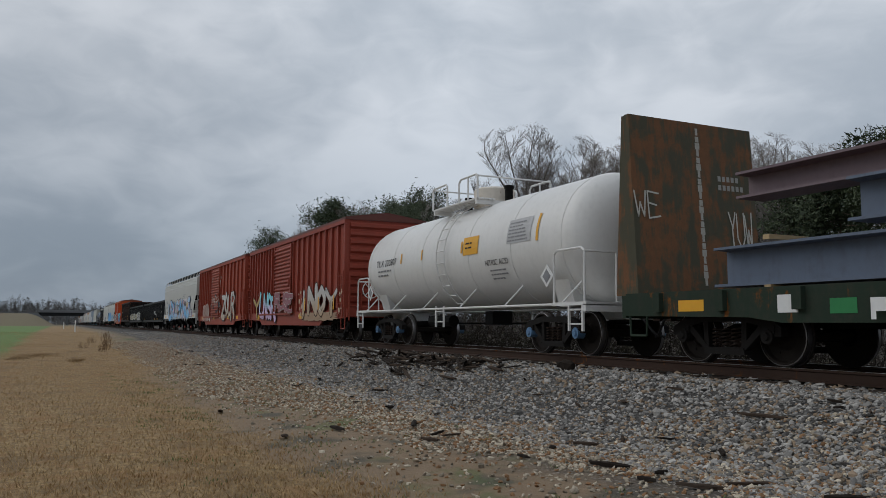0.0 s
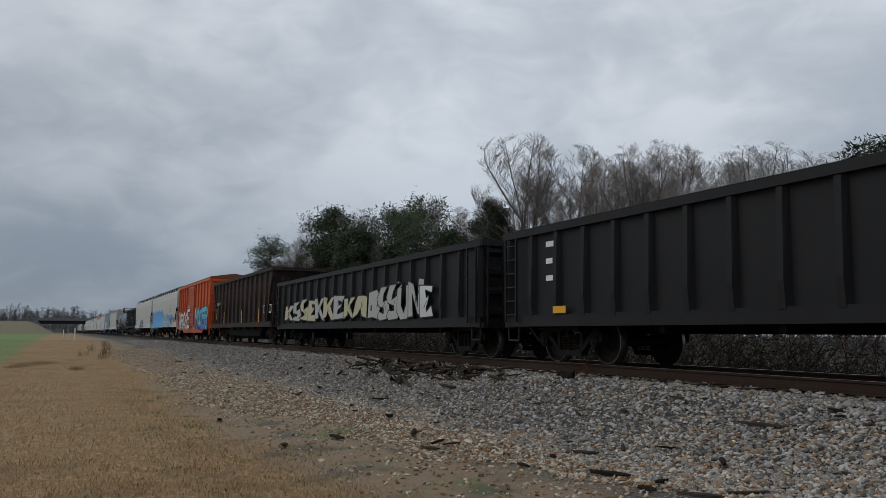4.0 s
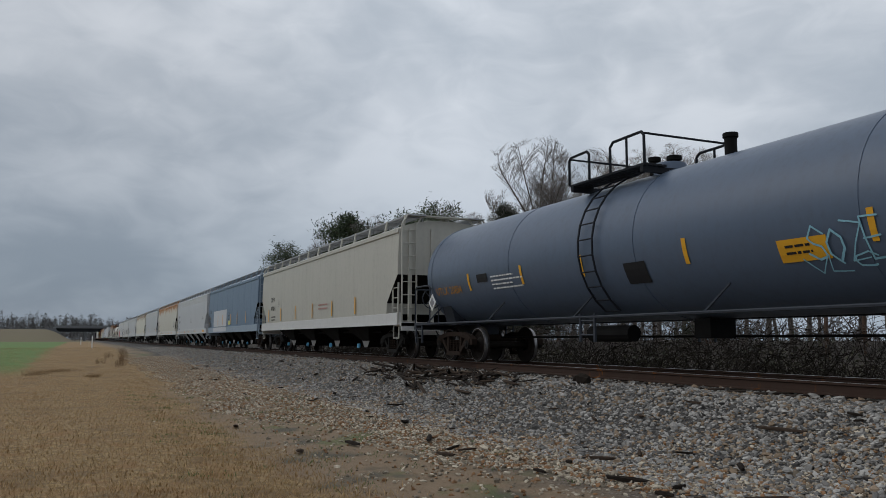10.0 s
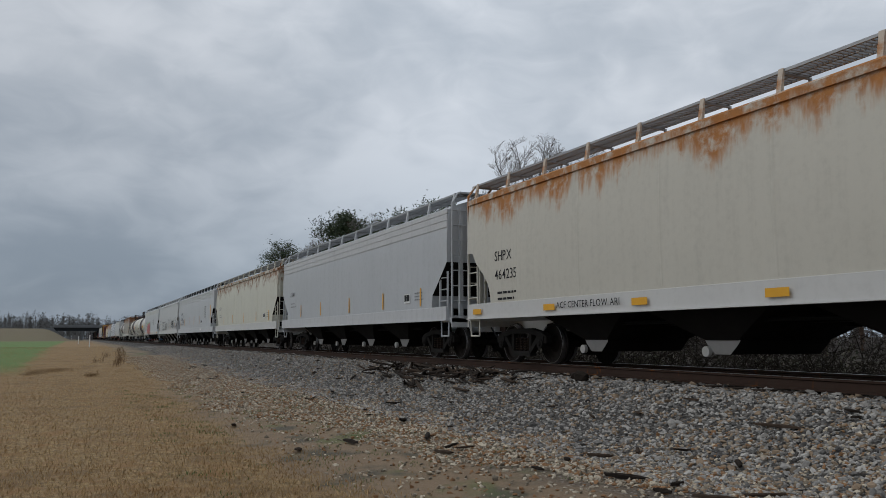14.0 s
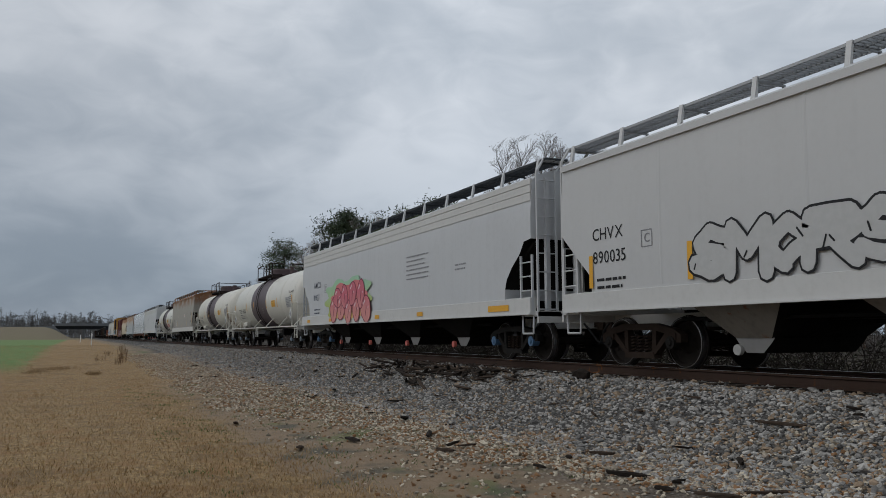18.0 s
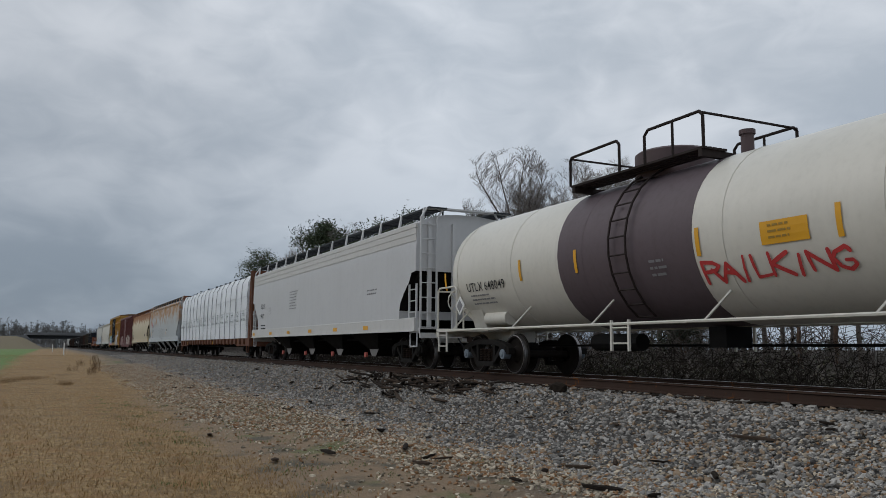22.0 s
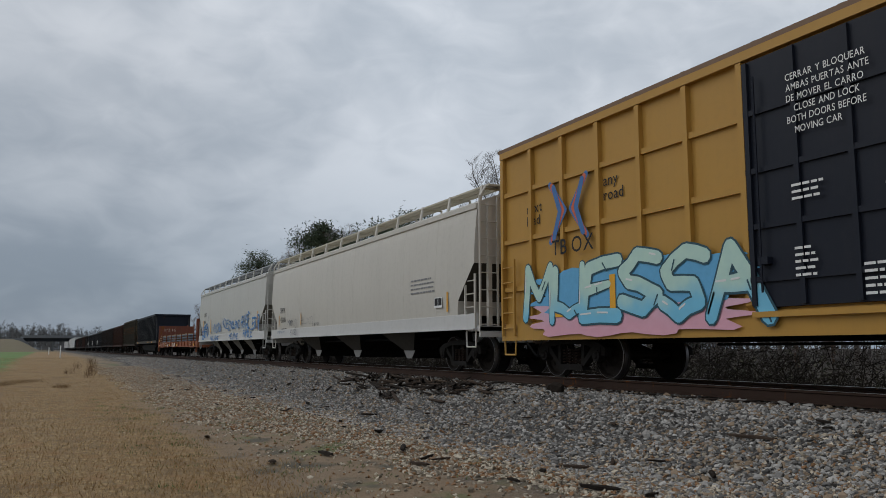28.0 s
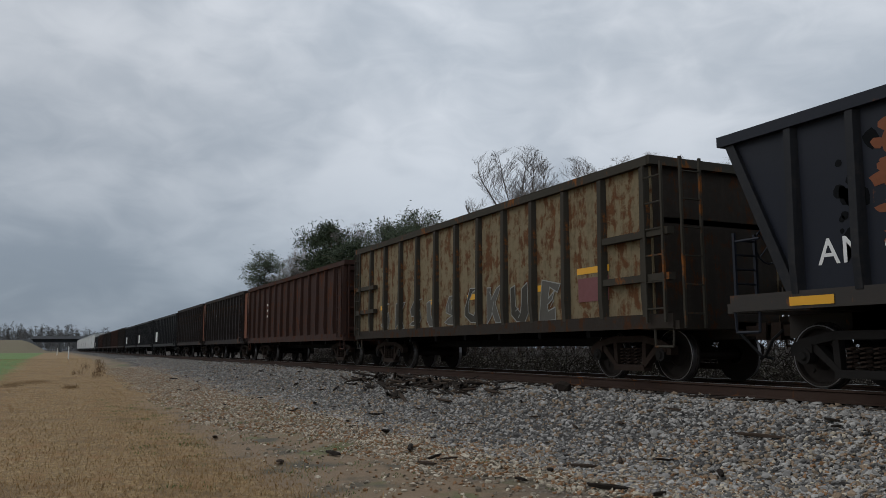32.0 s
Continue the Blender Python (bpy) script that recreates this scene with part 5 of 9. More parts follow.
def stone_material(name, dark, pale, warm, share):
    m, n, bsdf, at = shader(name)
    geo = n.add("ShaderNodeNewGeometry")
    ran = geo.outputs["Random Per Island"]
    c = n.mix(ran, dark, pale)
    other = n.math("FRACT", n.math("MULTIPLY", ran, 37.3))
    c = n.mix(n.step(other, 1 - share, 1 - share + 0.05), c, warm)
    c = n.mix(n.math("MULTIPLY", n.noise(at, 45, 4), 0.5), c, tuple(x * 0.5 for x in dark))
    n.link(c, bsdf.inputs["Base Color"])
    bsdf.inputs["Roughness"].default_value = 0.85
    bump(n, bsdf, n.noise(at, 60, 3), 0.5, 0.006)
    return m


grey_stone = stone_material("grey_ballast_stone", (0.070, 0.065, 0.060), (0.54, 0.51, 0.465), (0.31, 0.22, 0.14), 0.22)
tan_stone = stone_material("dusty_ballast_stone", (0.120, 0.092, 0.062), (0.72, 0.62, 0.47), (0.29, 0.145, 0.06), 0.32)


def shoulder(g, n):
    x = -3.4 - 82 * g.random(n) ** 2.1
    y = CROWN0 - 3.0 + 3.9 * g.random(n)
    return np.stack([x, y], -1)


def foot(g, n):
    x = -3.6 - 54 * g.random(n) ** 1.6
    y = CROWN0 - 2.4 - 4.2 * np.abs(g.normal(0, 0.5, n)) + 0.4 * np.sin(x * 1.7)
    bare = np.clip(5.1 - 0.17 * (-x - 6), 2.9, 5.1) + 0.35 * np.sin(x * 0.8) + 0.2 * np.sin(x * 2.9)
    y = np.where((y < bare) & (g.random(n) < 0.80), bare + 2.4 * g.random(n) ** 1.4, y)
    y = np.where(y < 2.7, y + 2.6, y)
    return np.stack([x, y], -1)


def cribs(g, n):
    x = -5.5 - 50 * g.random(n)
    y = TRACK - 1.3 + 3.4 * g.random(n)
    return np.stack([x, y], -1)


stones("ballast_stones", 62000, shoulder, 0.0240, grey_stone, "loose grey broken ballast stones along the track", 1)
stones("scattered_stones", 39000, foot, 0.0205, tan_stone, "dusty tan and grey stones strewn over bare soil", 2)
stones("crib_stones", 9000, cribs, 0.034, grey_stone, "dark grey ballast stones between the rails", 3)


# ---- grass ----
def blades(name, count, place, height, width, material, label, seed, lean=0.5):
    g = np.random.default_rng(seed)
    xy = place(g, count)
    n = len(xy)
    z = np.array([ground_z(float(a), float(b)) for a, b in xy])
    h = height * g.uniform(0.45, 1.25, n)
    a, d = g.uniform(0, 6.283, n), g.uniform(0, 6.283, n)
    wx, wy = np.cos(a) * width, np.sin(a) * width
    lx, ly = np.cos(d) * h * lean * g.random(n), np.sin(d) * h * lean * g.random(n)
    p = np.zeros((n, 5, 3))
    for k, (s, q) in enumerate(((-1, 0.0), (1, 0.0), (0.7, 0.55), (-0.7, 0.55), (0, 1.0))):
        bend = q ** 1.6
        p[:, k, 0] = xy[:, 0] + s * wx * 0.5 + lx * bend
        p[:, k, 1] = xy[:, 1] + s * wy * 0.5 + ly * bend
        p[:, k, 2] = z - 0.01 + h * q * (1 - 0.25 * lean)
    i = np.arange(n)[:, None] * 5
    v = p.reshape(-1, 3)
    faces = [tuple(r) for r in np.concatenate([i, i + 1, i + 2, i + 3], 1)] + [tuple(r) for r in np.concatenate([i + 3, i + 2, i + 4], 1)]
    me = bpy.data.meshes.new(name)
    me.from_pydata(v.tolist(), [], faces)
    me.materials.append(material)
    return tagged(new(name, me), label, "grass", kind="stuff")


def blade_material(name, a, b, c, share):
    m, n, bsdf, at = shader(name)
    ran = n.add("ShaderNodeNewGeometry").outputs["Random Per Island"]
    col = n.mix(ran, a, b)
    patchy = n.noise(at, 0.7, 3)
    col = n.mix(n.math("MULTIPLY", n.step(patchy, 0.45, 0.68), share), col, c)
    n.link(col, bsdf.inputs["Base Color"])
    bsdf.inputs["Roughness"].default_value = 0.8
    return m


straw = blade_material("dry_straw", (0.215, 0.135, 0.056), (0.480, 0.330, 0.160), (0.285, 0.160, 0.058), 0.6)
fresh = blade_material("green_blades", (0.060, 0.095, 0.020), (0.130, 0.180, 0.045), (0.09, 0.10, 0.03), 0.4)


def straw_edge(x):
    return 2.35 + 0.25 * math.sin(x * 0.55) + 0.18 * math.sin(x * 1.7 + 1) + 0.9 * smooth(-28, -60, x)


def verge(g, n):
    x = -6 - 90 * g.random(n) ** 2.0
    low = 0.13 * x - 0.4
    y = low + (3.6 - low) * g.random(n)
    keep = np.array([b < straw_edge(a) + 0.4 * abs(c) for a, b, c in zip(x, y, g.normal(0, 1, n))])
    return np.stack([x, y], -1)[keep]


def tufts(g, n):
    c = np.stack([-5 - 22 * g.random(n // 25), 1.2 + 4.2 * g.random(n // 25)], -1)
    p = np.repeat(c, 25, 0) + g.normal(0, 0.10, (n // 25 * 25, 2))
    return p


blades("dry_grass", 95000, verge, 0.070, 0.010, straw, "short dry tan winter grass", 4, 0.9)
def clumps(g, n):
    """Matted ridges of taller dead grass across the verge."""
    spots = ((-40.0, -1.2, 2.6), (-41.0, -0.6, 2.0), (-38.5, -1.5, 1.6), (-36.0, 0.7, 1.2))
    c = np.array([spots[k % len(spots)] for k in range(n)])
    return np.stack([c[:, 0] + g.normal(0, 0.5, n) * c[:, 2], c[:, 1] + g.normal(0, 0.14, n) * c[:, 2]], -1)


blades("grass_clumps", 1500, clumps, 0.13, 0.013, blade_material("matted_straw", (0.115, 0.070, 0.030), (0.330, 0.215, 0.100), (0.190, 0.105, 0.040), 0.6), "matted ridge of taller dead brown grass", 15, 1.1)
blades("grass_tufts", 4500, tufts, 0.06, 0.010, fresh, "small green grass tufts in bare soil", 5, 0.9)


# ---- rubble and debris on the ballast ----
bark = mat("rotten_bark", (0.030, 0.023, 0.018), 0.9, 0.0, 0.5, 20.0)
split_wood = mat("split_sleeper_wood", (0.062, 0.044, 0.032), 0.9, 0.0, 0.5, 25.0)


def chunk(name, x, y, l, w, h, turn, tilt, material, label, seed, category="debris"):
    """A weathered splinter or lump with uneven edges that lies on the ground."""
    rnd, b = random.Random(seed), Mesh()
    n = 6
    rings = []
    for k in range(n):
        u = k / (n - 1)
        t = 0.45 + 0.55 * math.sin(math.pi * min(1, max(0, u * 0.9 + 0.05))) ** 0.6
        rings.append([(l * (u - 0.5) + rnd.uniform(-0.06, 0.06) * l, w / 2 * t * c * rnd.uniform(0.75, 1.2), h / 2 * t * s * rnd.uniform(0.75, 1.2)) for c, s in ((-1, -0.8), (-0.9, 0.5), (-0.2, 1), (0.7, 0.8), (1, -0.2), (0.5, -1))])
    b.loft(rings)
    me = bpy.data.meshes.new(name)
    me.from_pydata([tuple(p) for p in b.v], [], b.f)
    me.materials.append(material)
    ob = tagged(new(name, me), label, category)
    ob.matrix_world = pose(x, y, ground_z(x, y) + h * 0.40 + 0.02, 0, tilt, turn)
    return ob


def debris():
    lump = "black lump of burnt wood on the ballast"
    stick = "dark weathered splinter of sleeper wood"
    chunk("wood_lump", -12.6, 8.55, 0.30, 0.24, 0.20, 20, 5, bark, lump, 1)
    for k, (x, y, l, turn) in enumerate(((-7.02, 7.5, 0.62, 12), (-11.2, 4.86, 1.05, 155), (-14.8, 2.66, 0.55, 170), (-6.7, 6.55, 0.40, 140), (-5.8, 5.4, 0.42, 50), (-7.0, 5.3, 0.42, 60), (-5.65, 5.85, 0.45, 70), (-4.8, 6.1, 0.40, 75), (-11.0, 2.85, 0.30, 160), (-11.3, 3.7, 0.4, 10), (-8.3, 5.9, 0.30, 60), (-13.5, 5.4, 0.9, 150), (-9.6, 4.4, 0.3, 20), (-20.5, 6.2, 0.9, 160), (-26.0, 7.2, 1.2, 170), (-31.0, 7.6, 1.4, 165))):
        chunk("wood_splinter", x, y, l, 0.065 + 0.015 * (k % 3), 0.045 + 0.012 * (k % 2), turn, 3 * (k % 3), bark if k % 2 else split_wood, stick, 20 + k, "wood")
    rnd = random.Random(31)
    for k in range(170):      # a heap of rotten wood and bark
        u = rnd.random()
        x, y = -22.5 + 7.6 * u + rnd.gauss(0, 0.3), 8.25 + rnd.gauss(0, 0.42) - 0.1 * u
        chunk("bark_strip", x, y, rnd.uniform(0.35, 1.3), rnd.uniform(0.04, 0.10), rnd.uniform(0.025, 0.07), rnd.uniform(150, 200), rnd.uniform(-12, 12), bark if k % 3 else split_wood, "strip of rotten brown bark in a heap on the ballast", 60 + k, "wood")
    for k in range(64):
        x, y = -4 - 40 * rnd.random() ** 1.4, 4.2 + 4.2 * rnd.random()
        chunk("wood_chip", x, y, rnd.uniform(0.10, 0.42), rnd.uniform(0.025, 0.06), rnd.uniform(0.02, 0.05), rnd.uniform(0, 360), rnd.uniform(-8, 8), (bark, split_wood)[k % 2], "small dark wood chip among stones", 160 + k, "wood")


debris()


# ---- the train ----
GAPS = [-9.38, 12.12, 26.35, 43.29, 60.25, 81.02, 102.23, 123.19, 140.47, 157.0, 178.07, 198.89, 215.77, 237.28, 258.51, 277.59, 298.24, 319.15, 338.95, 358.78, 380.91, 400.41, 421.1, 439.0, 456.15, 473.57, 490.85, 511.64, 535.79, 556.63, 575.38, 593.67, 615.23, 635.32, 653.95, 675.45, 693.9, 710.34, 726.77, 739.86]
# how far each car's paintwork sits forward of its builder's own marks
FORWARD = [0.3, 0.25, 0.5, 0.73, 0.62, 0.55, 0.45, 0.35, 0.3, 0.4, 0.55, 0.65, 1.0, 0.93, 0.33, 0.25, 0.43, 0.38, 0.35, 0.5, 0.4, 0.25, 0.5, 0.72, 0.6, 0.45, 0.43, 0.0, 0.65, 0.35, 0.2, 0.45, 0.57, 0.45, 0.25, 0.47, 0.85, 1.1, 1.0]
TRAIN = []


def length(k):
    return SCALE * (GAPS[k + 1] - GAPS[k])


def couple(k, car):
    """Puts car number k at its place in the train."""
    TRAIN.append((car, FOOT - SCALE * (GAPS[k] + GAPS[k + 1]) / 2))
    DECAL[0] = FORWARD[k]
    return car


cream = paint("cream_white_paint", (0.475, 0.462, 0.432), 0.14, rough=0.45)
cream_clean = paint("clean_white_paint", (0.535, 0.535, 0.53), 0.14, rough=0.45)
white_sill = paint("white_sill_paint", (0.575, 0.57, 0.55), 0.22, rough=0.5, streaks=0.3)
grey_paint = paint("light_grey_paint", (0.475, 0.485, 0.50), 0.25, rough=0.45)
grey_sill = paint("grey_sill_paint", (0.52, 0.525, 0.53), 0.4, rough=0.5)
tan_paint = paint("stone_tan_paint", (0.455, 0.440, 0.385), 0.35, rough=0.5)
dark_gate = plain("dark_grate", (0.045, 0.05, 0.055), 0.6)
pale_gate = plain("galvanised_grate", (0.34, 0.35, 0.36), 0.5, 0.4)
# near black: road grime with the shade under the cars painted in
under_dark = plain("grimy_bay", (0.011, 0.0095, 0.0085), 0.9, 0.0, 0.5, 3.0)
red_cap = plain("red_cap", (0.60, 0.14, 0.11), 0.5)
blue_cap = plain("blue_cap", (0.10, 0.38, 0.62), 0.45)
white_cap = plain("white_cap", (0.38, 0.37, 0.35), 0.5)
sky_blue = spray("sky_blue_spray", (0.10, 0.38, 0.70), (0.06, 0.24, 0.58), 1.2, 2.6)
pink = spray("pink_spray", (0.75, 0.33, 0.38), (0.70, 0.42, 0.55), 1.2, 2.4)
chrome = spray("chrome_spray", (0.55, 0.56, 0.56), (0.68, 0.70, 0.70), 1.0, 2.4)


def label_plate(car, x, z, side, w=0.46, h=0.27):
    """A white plate with two small black panels of unreadable print."""
    patch(car, "label", x, x + w, z, z + h, white_ink, side, 0.009)
    for k in (0, 1):
        patch(car, "label", x + w * (0.07 + 0.46 * k), x + w * (0.47 + 0.46 * k), z + h * 0.22, z + h * 0.92, black_ink, side, 0.012)


def boxed(car, letter, x, z, size, side):
    """One letter in a thin square frame."""
    lettering(car, letter, x, z, size, grey_ink, side)
    b = Mesh()
    x0, x1, z0, z1 = x - size * 0.5, x + size * 1.25, z - size * 0.45, z + size * 1.35
    stroke(b, [(x0, z0), (x1, z0), (x1, z1), (x0, z1), (x0, z0)], 0.016, side, 0.007)
    part("letter_frame", b, grey_ink, car)


def stencil(car, side, x, z, lines, ink, size=0.28, gap=0.43, spread=1.0, small=True, off=0.007):
    """Reporting marks over a car's weights."""
    size, z, x = size * 0.84, z - 0.17, x - 0.22
    for k, text in enumerate(lines):
        lettering(car, text, x, z - k * gap, size, ink, side, spread=spread, off=off)
    if small:
        bars(car, x + 0.1, z - len(lines) * gap + 0.10, 0.95, 2, 0.075, ink, side, seed=len(text), off=off)


def flat_beams():
    rust_green = paint("rusty_green_bulkhead", (0.070, 0.066, 0.042), 0.5, 0.60, rough=0.7, tone_a=(0.11, 0.058, 0.034), tone_b=(0.22, 0.105, 0.052))
    deck_green = paint("dirty_green_sill", (0.016, 0.030, 0.018), 0.5, 0.30, rough=0.7)
    car, side, e = flat_car(length(0), deck_green, "rusty green bulkhead flat car loaded with steel beams", bulkhead=4.42, bulk_mat=rust_green, low=0.66, deck=1.14)
    couple(0, car)
    patch(car, "reflector", -e + 1.05, -e + 1.62, 0.84, 1.02, yellow, side)
    patch(car, "panel", -e + 5.0, -e + 5.9, 0.80, 0.98, yellow, side)
    patch(car, "panel", -e + 3.05, -e + 3.40, 0.80, 1.05, white_ink, side)
    for k in range(6):      # owner's mark and number: pale blocks of their size
        x = -e + 4.55 + 0.34 * k + (0.2 if k > 3 else 0.0)
        b = Mesh()
        b.flat([(x, 0.70), (x + 0.07, 0.70), (x + 0.07, 0.80), (x + 0.20, 0.80), (x + 0.20, 0.70), (x + 0.27, 0.70), (x + 0.27, 0.97), (x, 0.97)], lambda z: -1.595, 0.0)
        part("owner_mark", b, white_ink, car)
    patch(car, "panel", -e + 3.9, -e + 4.3, 0.78, 0.98, mat("green_panel", (0.02, 0.20, 0.06)), side)
    steel = paint("primed_beam_steel", (0.120, 0.150, 0.205), 0.35, 0.10, rough=0.55, metal=0.2)
    purple = paint("brown_primed_steel", (0.165, 0.120, 0.135), 0.35, 0.15, rough=0.6)
    for k, (y, z, h, x0, x1, m) in enumerate(((-0.95, 1.22, 0.62, -e + 1.9, e - 2.4, steel), (0.35, 1.22, 0.62, -e + 1.9, e - 2.4, steel), (-0.80, 2.02, 0.60, -e + 4.2, e - 1.5, steel), (0.45, 2.02, 0.62, -e + 3.9, e - 1.2, steel), (-0.75, 2.60, 0.42, -e + 2.2, e - 1.6, purple))):
        b = Mesh()
        w = 0.30
        b.along_x([(y - w, z), (y + w, z), (y + w, z + 0.04), (y + 0.02, z + 0.05), (y + 0.02, z + h - 0.05), (y + w, z + h - 0.04), (y + w, z + h), (y - w, z + h), (y - w, z + h - 0.04), (y - 0.02, z + h - 0.05), (y - 0.02, z + 0.05), (y - w, z + 0.04)], x0, x1)
        part("steel_beam", b, m, car, "long primed steel I-beam")
    for x in (-e + 3.0, -e + 6.5, 0, e - 5):
        for z in (1.145, 1.88):
            b = Mesh()
            b.box(x - 0.06, x + 0.06, -1.3, 1.1, z, z + 0.07)
            part("dunnage", b, mat("dunnage_wood", (0.42, 0.30, 0.16)), car)
    b = Mesh()      # a worn white stripe down the inner face of the bulkhead
    for k in range(22):
        za, zb = 1.35 + 0.135 * k, 1.35 + 0.135 * (k + 1) - 0.012 * (k % 3)
        xa, xb = (-e + 0.335 - 0.21 * (v - 1.14) / 3.28 for v in (za, zb))
        wide = 0.03 + 0.012 * ((k * 5) % 3)
        i = len(b.v)
        b.v += [(xa, 0.10 - wide, za), (xa, 0.10 + wide, za), (xb, 0.10 + wide, zb), (xb, 0.10 - wide, zb)]
        b.f.append((i, i + 1, i + 2, i + 3))
    part("painted_stripe", b, mat("worn_white_stripe", (0.46, 0.44, 0.38), 0.7, 0.0, 0.6, 12.0), car, "worn white painted stripe")
    for word, x, z0, z1 in (("YUW", 0.75, 2.1, 2.75), ("WE", -1.46, 2.55, 3.0)):      # chalk scrawls on the same face
        scrawl = graffiti_line(car, word, x, x + 0.62, z0, z1, mat("pale_scrawl_white", (0.52, 0.50, 0.44)), 11)
        for v in scrawl.data.vertices:
            v.co = (-e + 0.345 - 0.21 * (v.co.z - 1.14) / 3.28, v.co.x - DECAL[0], v.co.z)
    b = Mesh()      # unreadable stencils near its top
    for q in range(2):
        for j in range(5 + q):
            y, z = 0.55 + 0.11 * j, 3.34 - 0.17 * q
            xx = -e + 0.339 - 0.21 * (z - 1.14) / 3.28
            i = len(b.v)
            b.v += [(xx, y, z), (xx, y + 0.075, z), (xx - 0.006, y + 0.075, z + 0.10), (xx - 0.006, y, z + 0.10)]
            b.f.append((i, i + 1, i + 2, i + 3))
    part("small_print", b, mat("faded_stencil", (0.30, 0.29, 0.26)), car)
    return car


flat_beams()


def tank_white():
    white = paint("tank_white", (0.70, 0.69, 0.665), 0.25, rough=0.35)
    car, side, e = tank_car(length(1), white, "white acid tank car with a rusty dome and side ladders", frame_mat=white, dome=paint("rust_stained_dome", (0.66, 0.60, 0.52), 0.5, 0.30), R=1.42, zc=2.42, dome_r=0.55, dome_h=0.42, cap=mat("blue_bearing", (0.10, 0.20, 0.34)))
    couple(1, car)
    lettering(car, "TILX 200807", -5.19, 2.42, 0.20, black_ink, side, off=0.014)
    bars(car, -e + 1.4, 2.25, 1.3, 2, 0.07, grey_ink, side, 5, off=0.014)
    for x in (-3.20, -1.70, 0.80, 4.38):
        patch(car, "reflector", x, x + 0.09, 2.42, 3.02 if x > 3 else 2.72, yellow, side, 0.014, steps=4)
    patch(car, "sticker", 0.93, 1.73, 2.35, 2.80, yellow, side, 0.014, steps=3)
    bars(car, 1.06, 2.62, 0.5, 2, 0.06, black_ink, side, 8, off=0.018)
    patch(car, "data_panel", 3.13, 4.15, 2.45, 3.0, mat("grey_panel", (0.46, 0.46, 0.46)), side, 0.012, steps=3)
    bars(car, 3.19, 2.90, 0.88, 6, 0.045, grey_ink, side, 9, off=0.018, gap=1.8)
    lettering(car, "NITRIC ACID", 2.05, 2.02, 0.13, black_ink, side, off=0.014)
    bars(car, 2.2, 1.88, 0.9, 3, 0.05, grey_ink, side, 10, off=0.014)
    return car


tank_white()


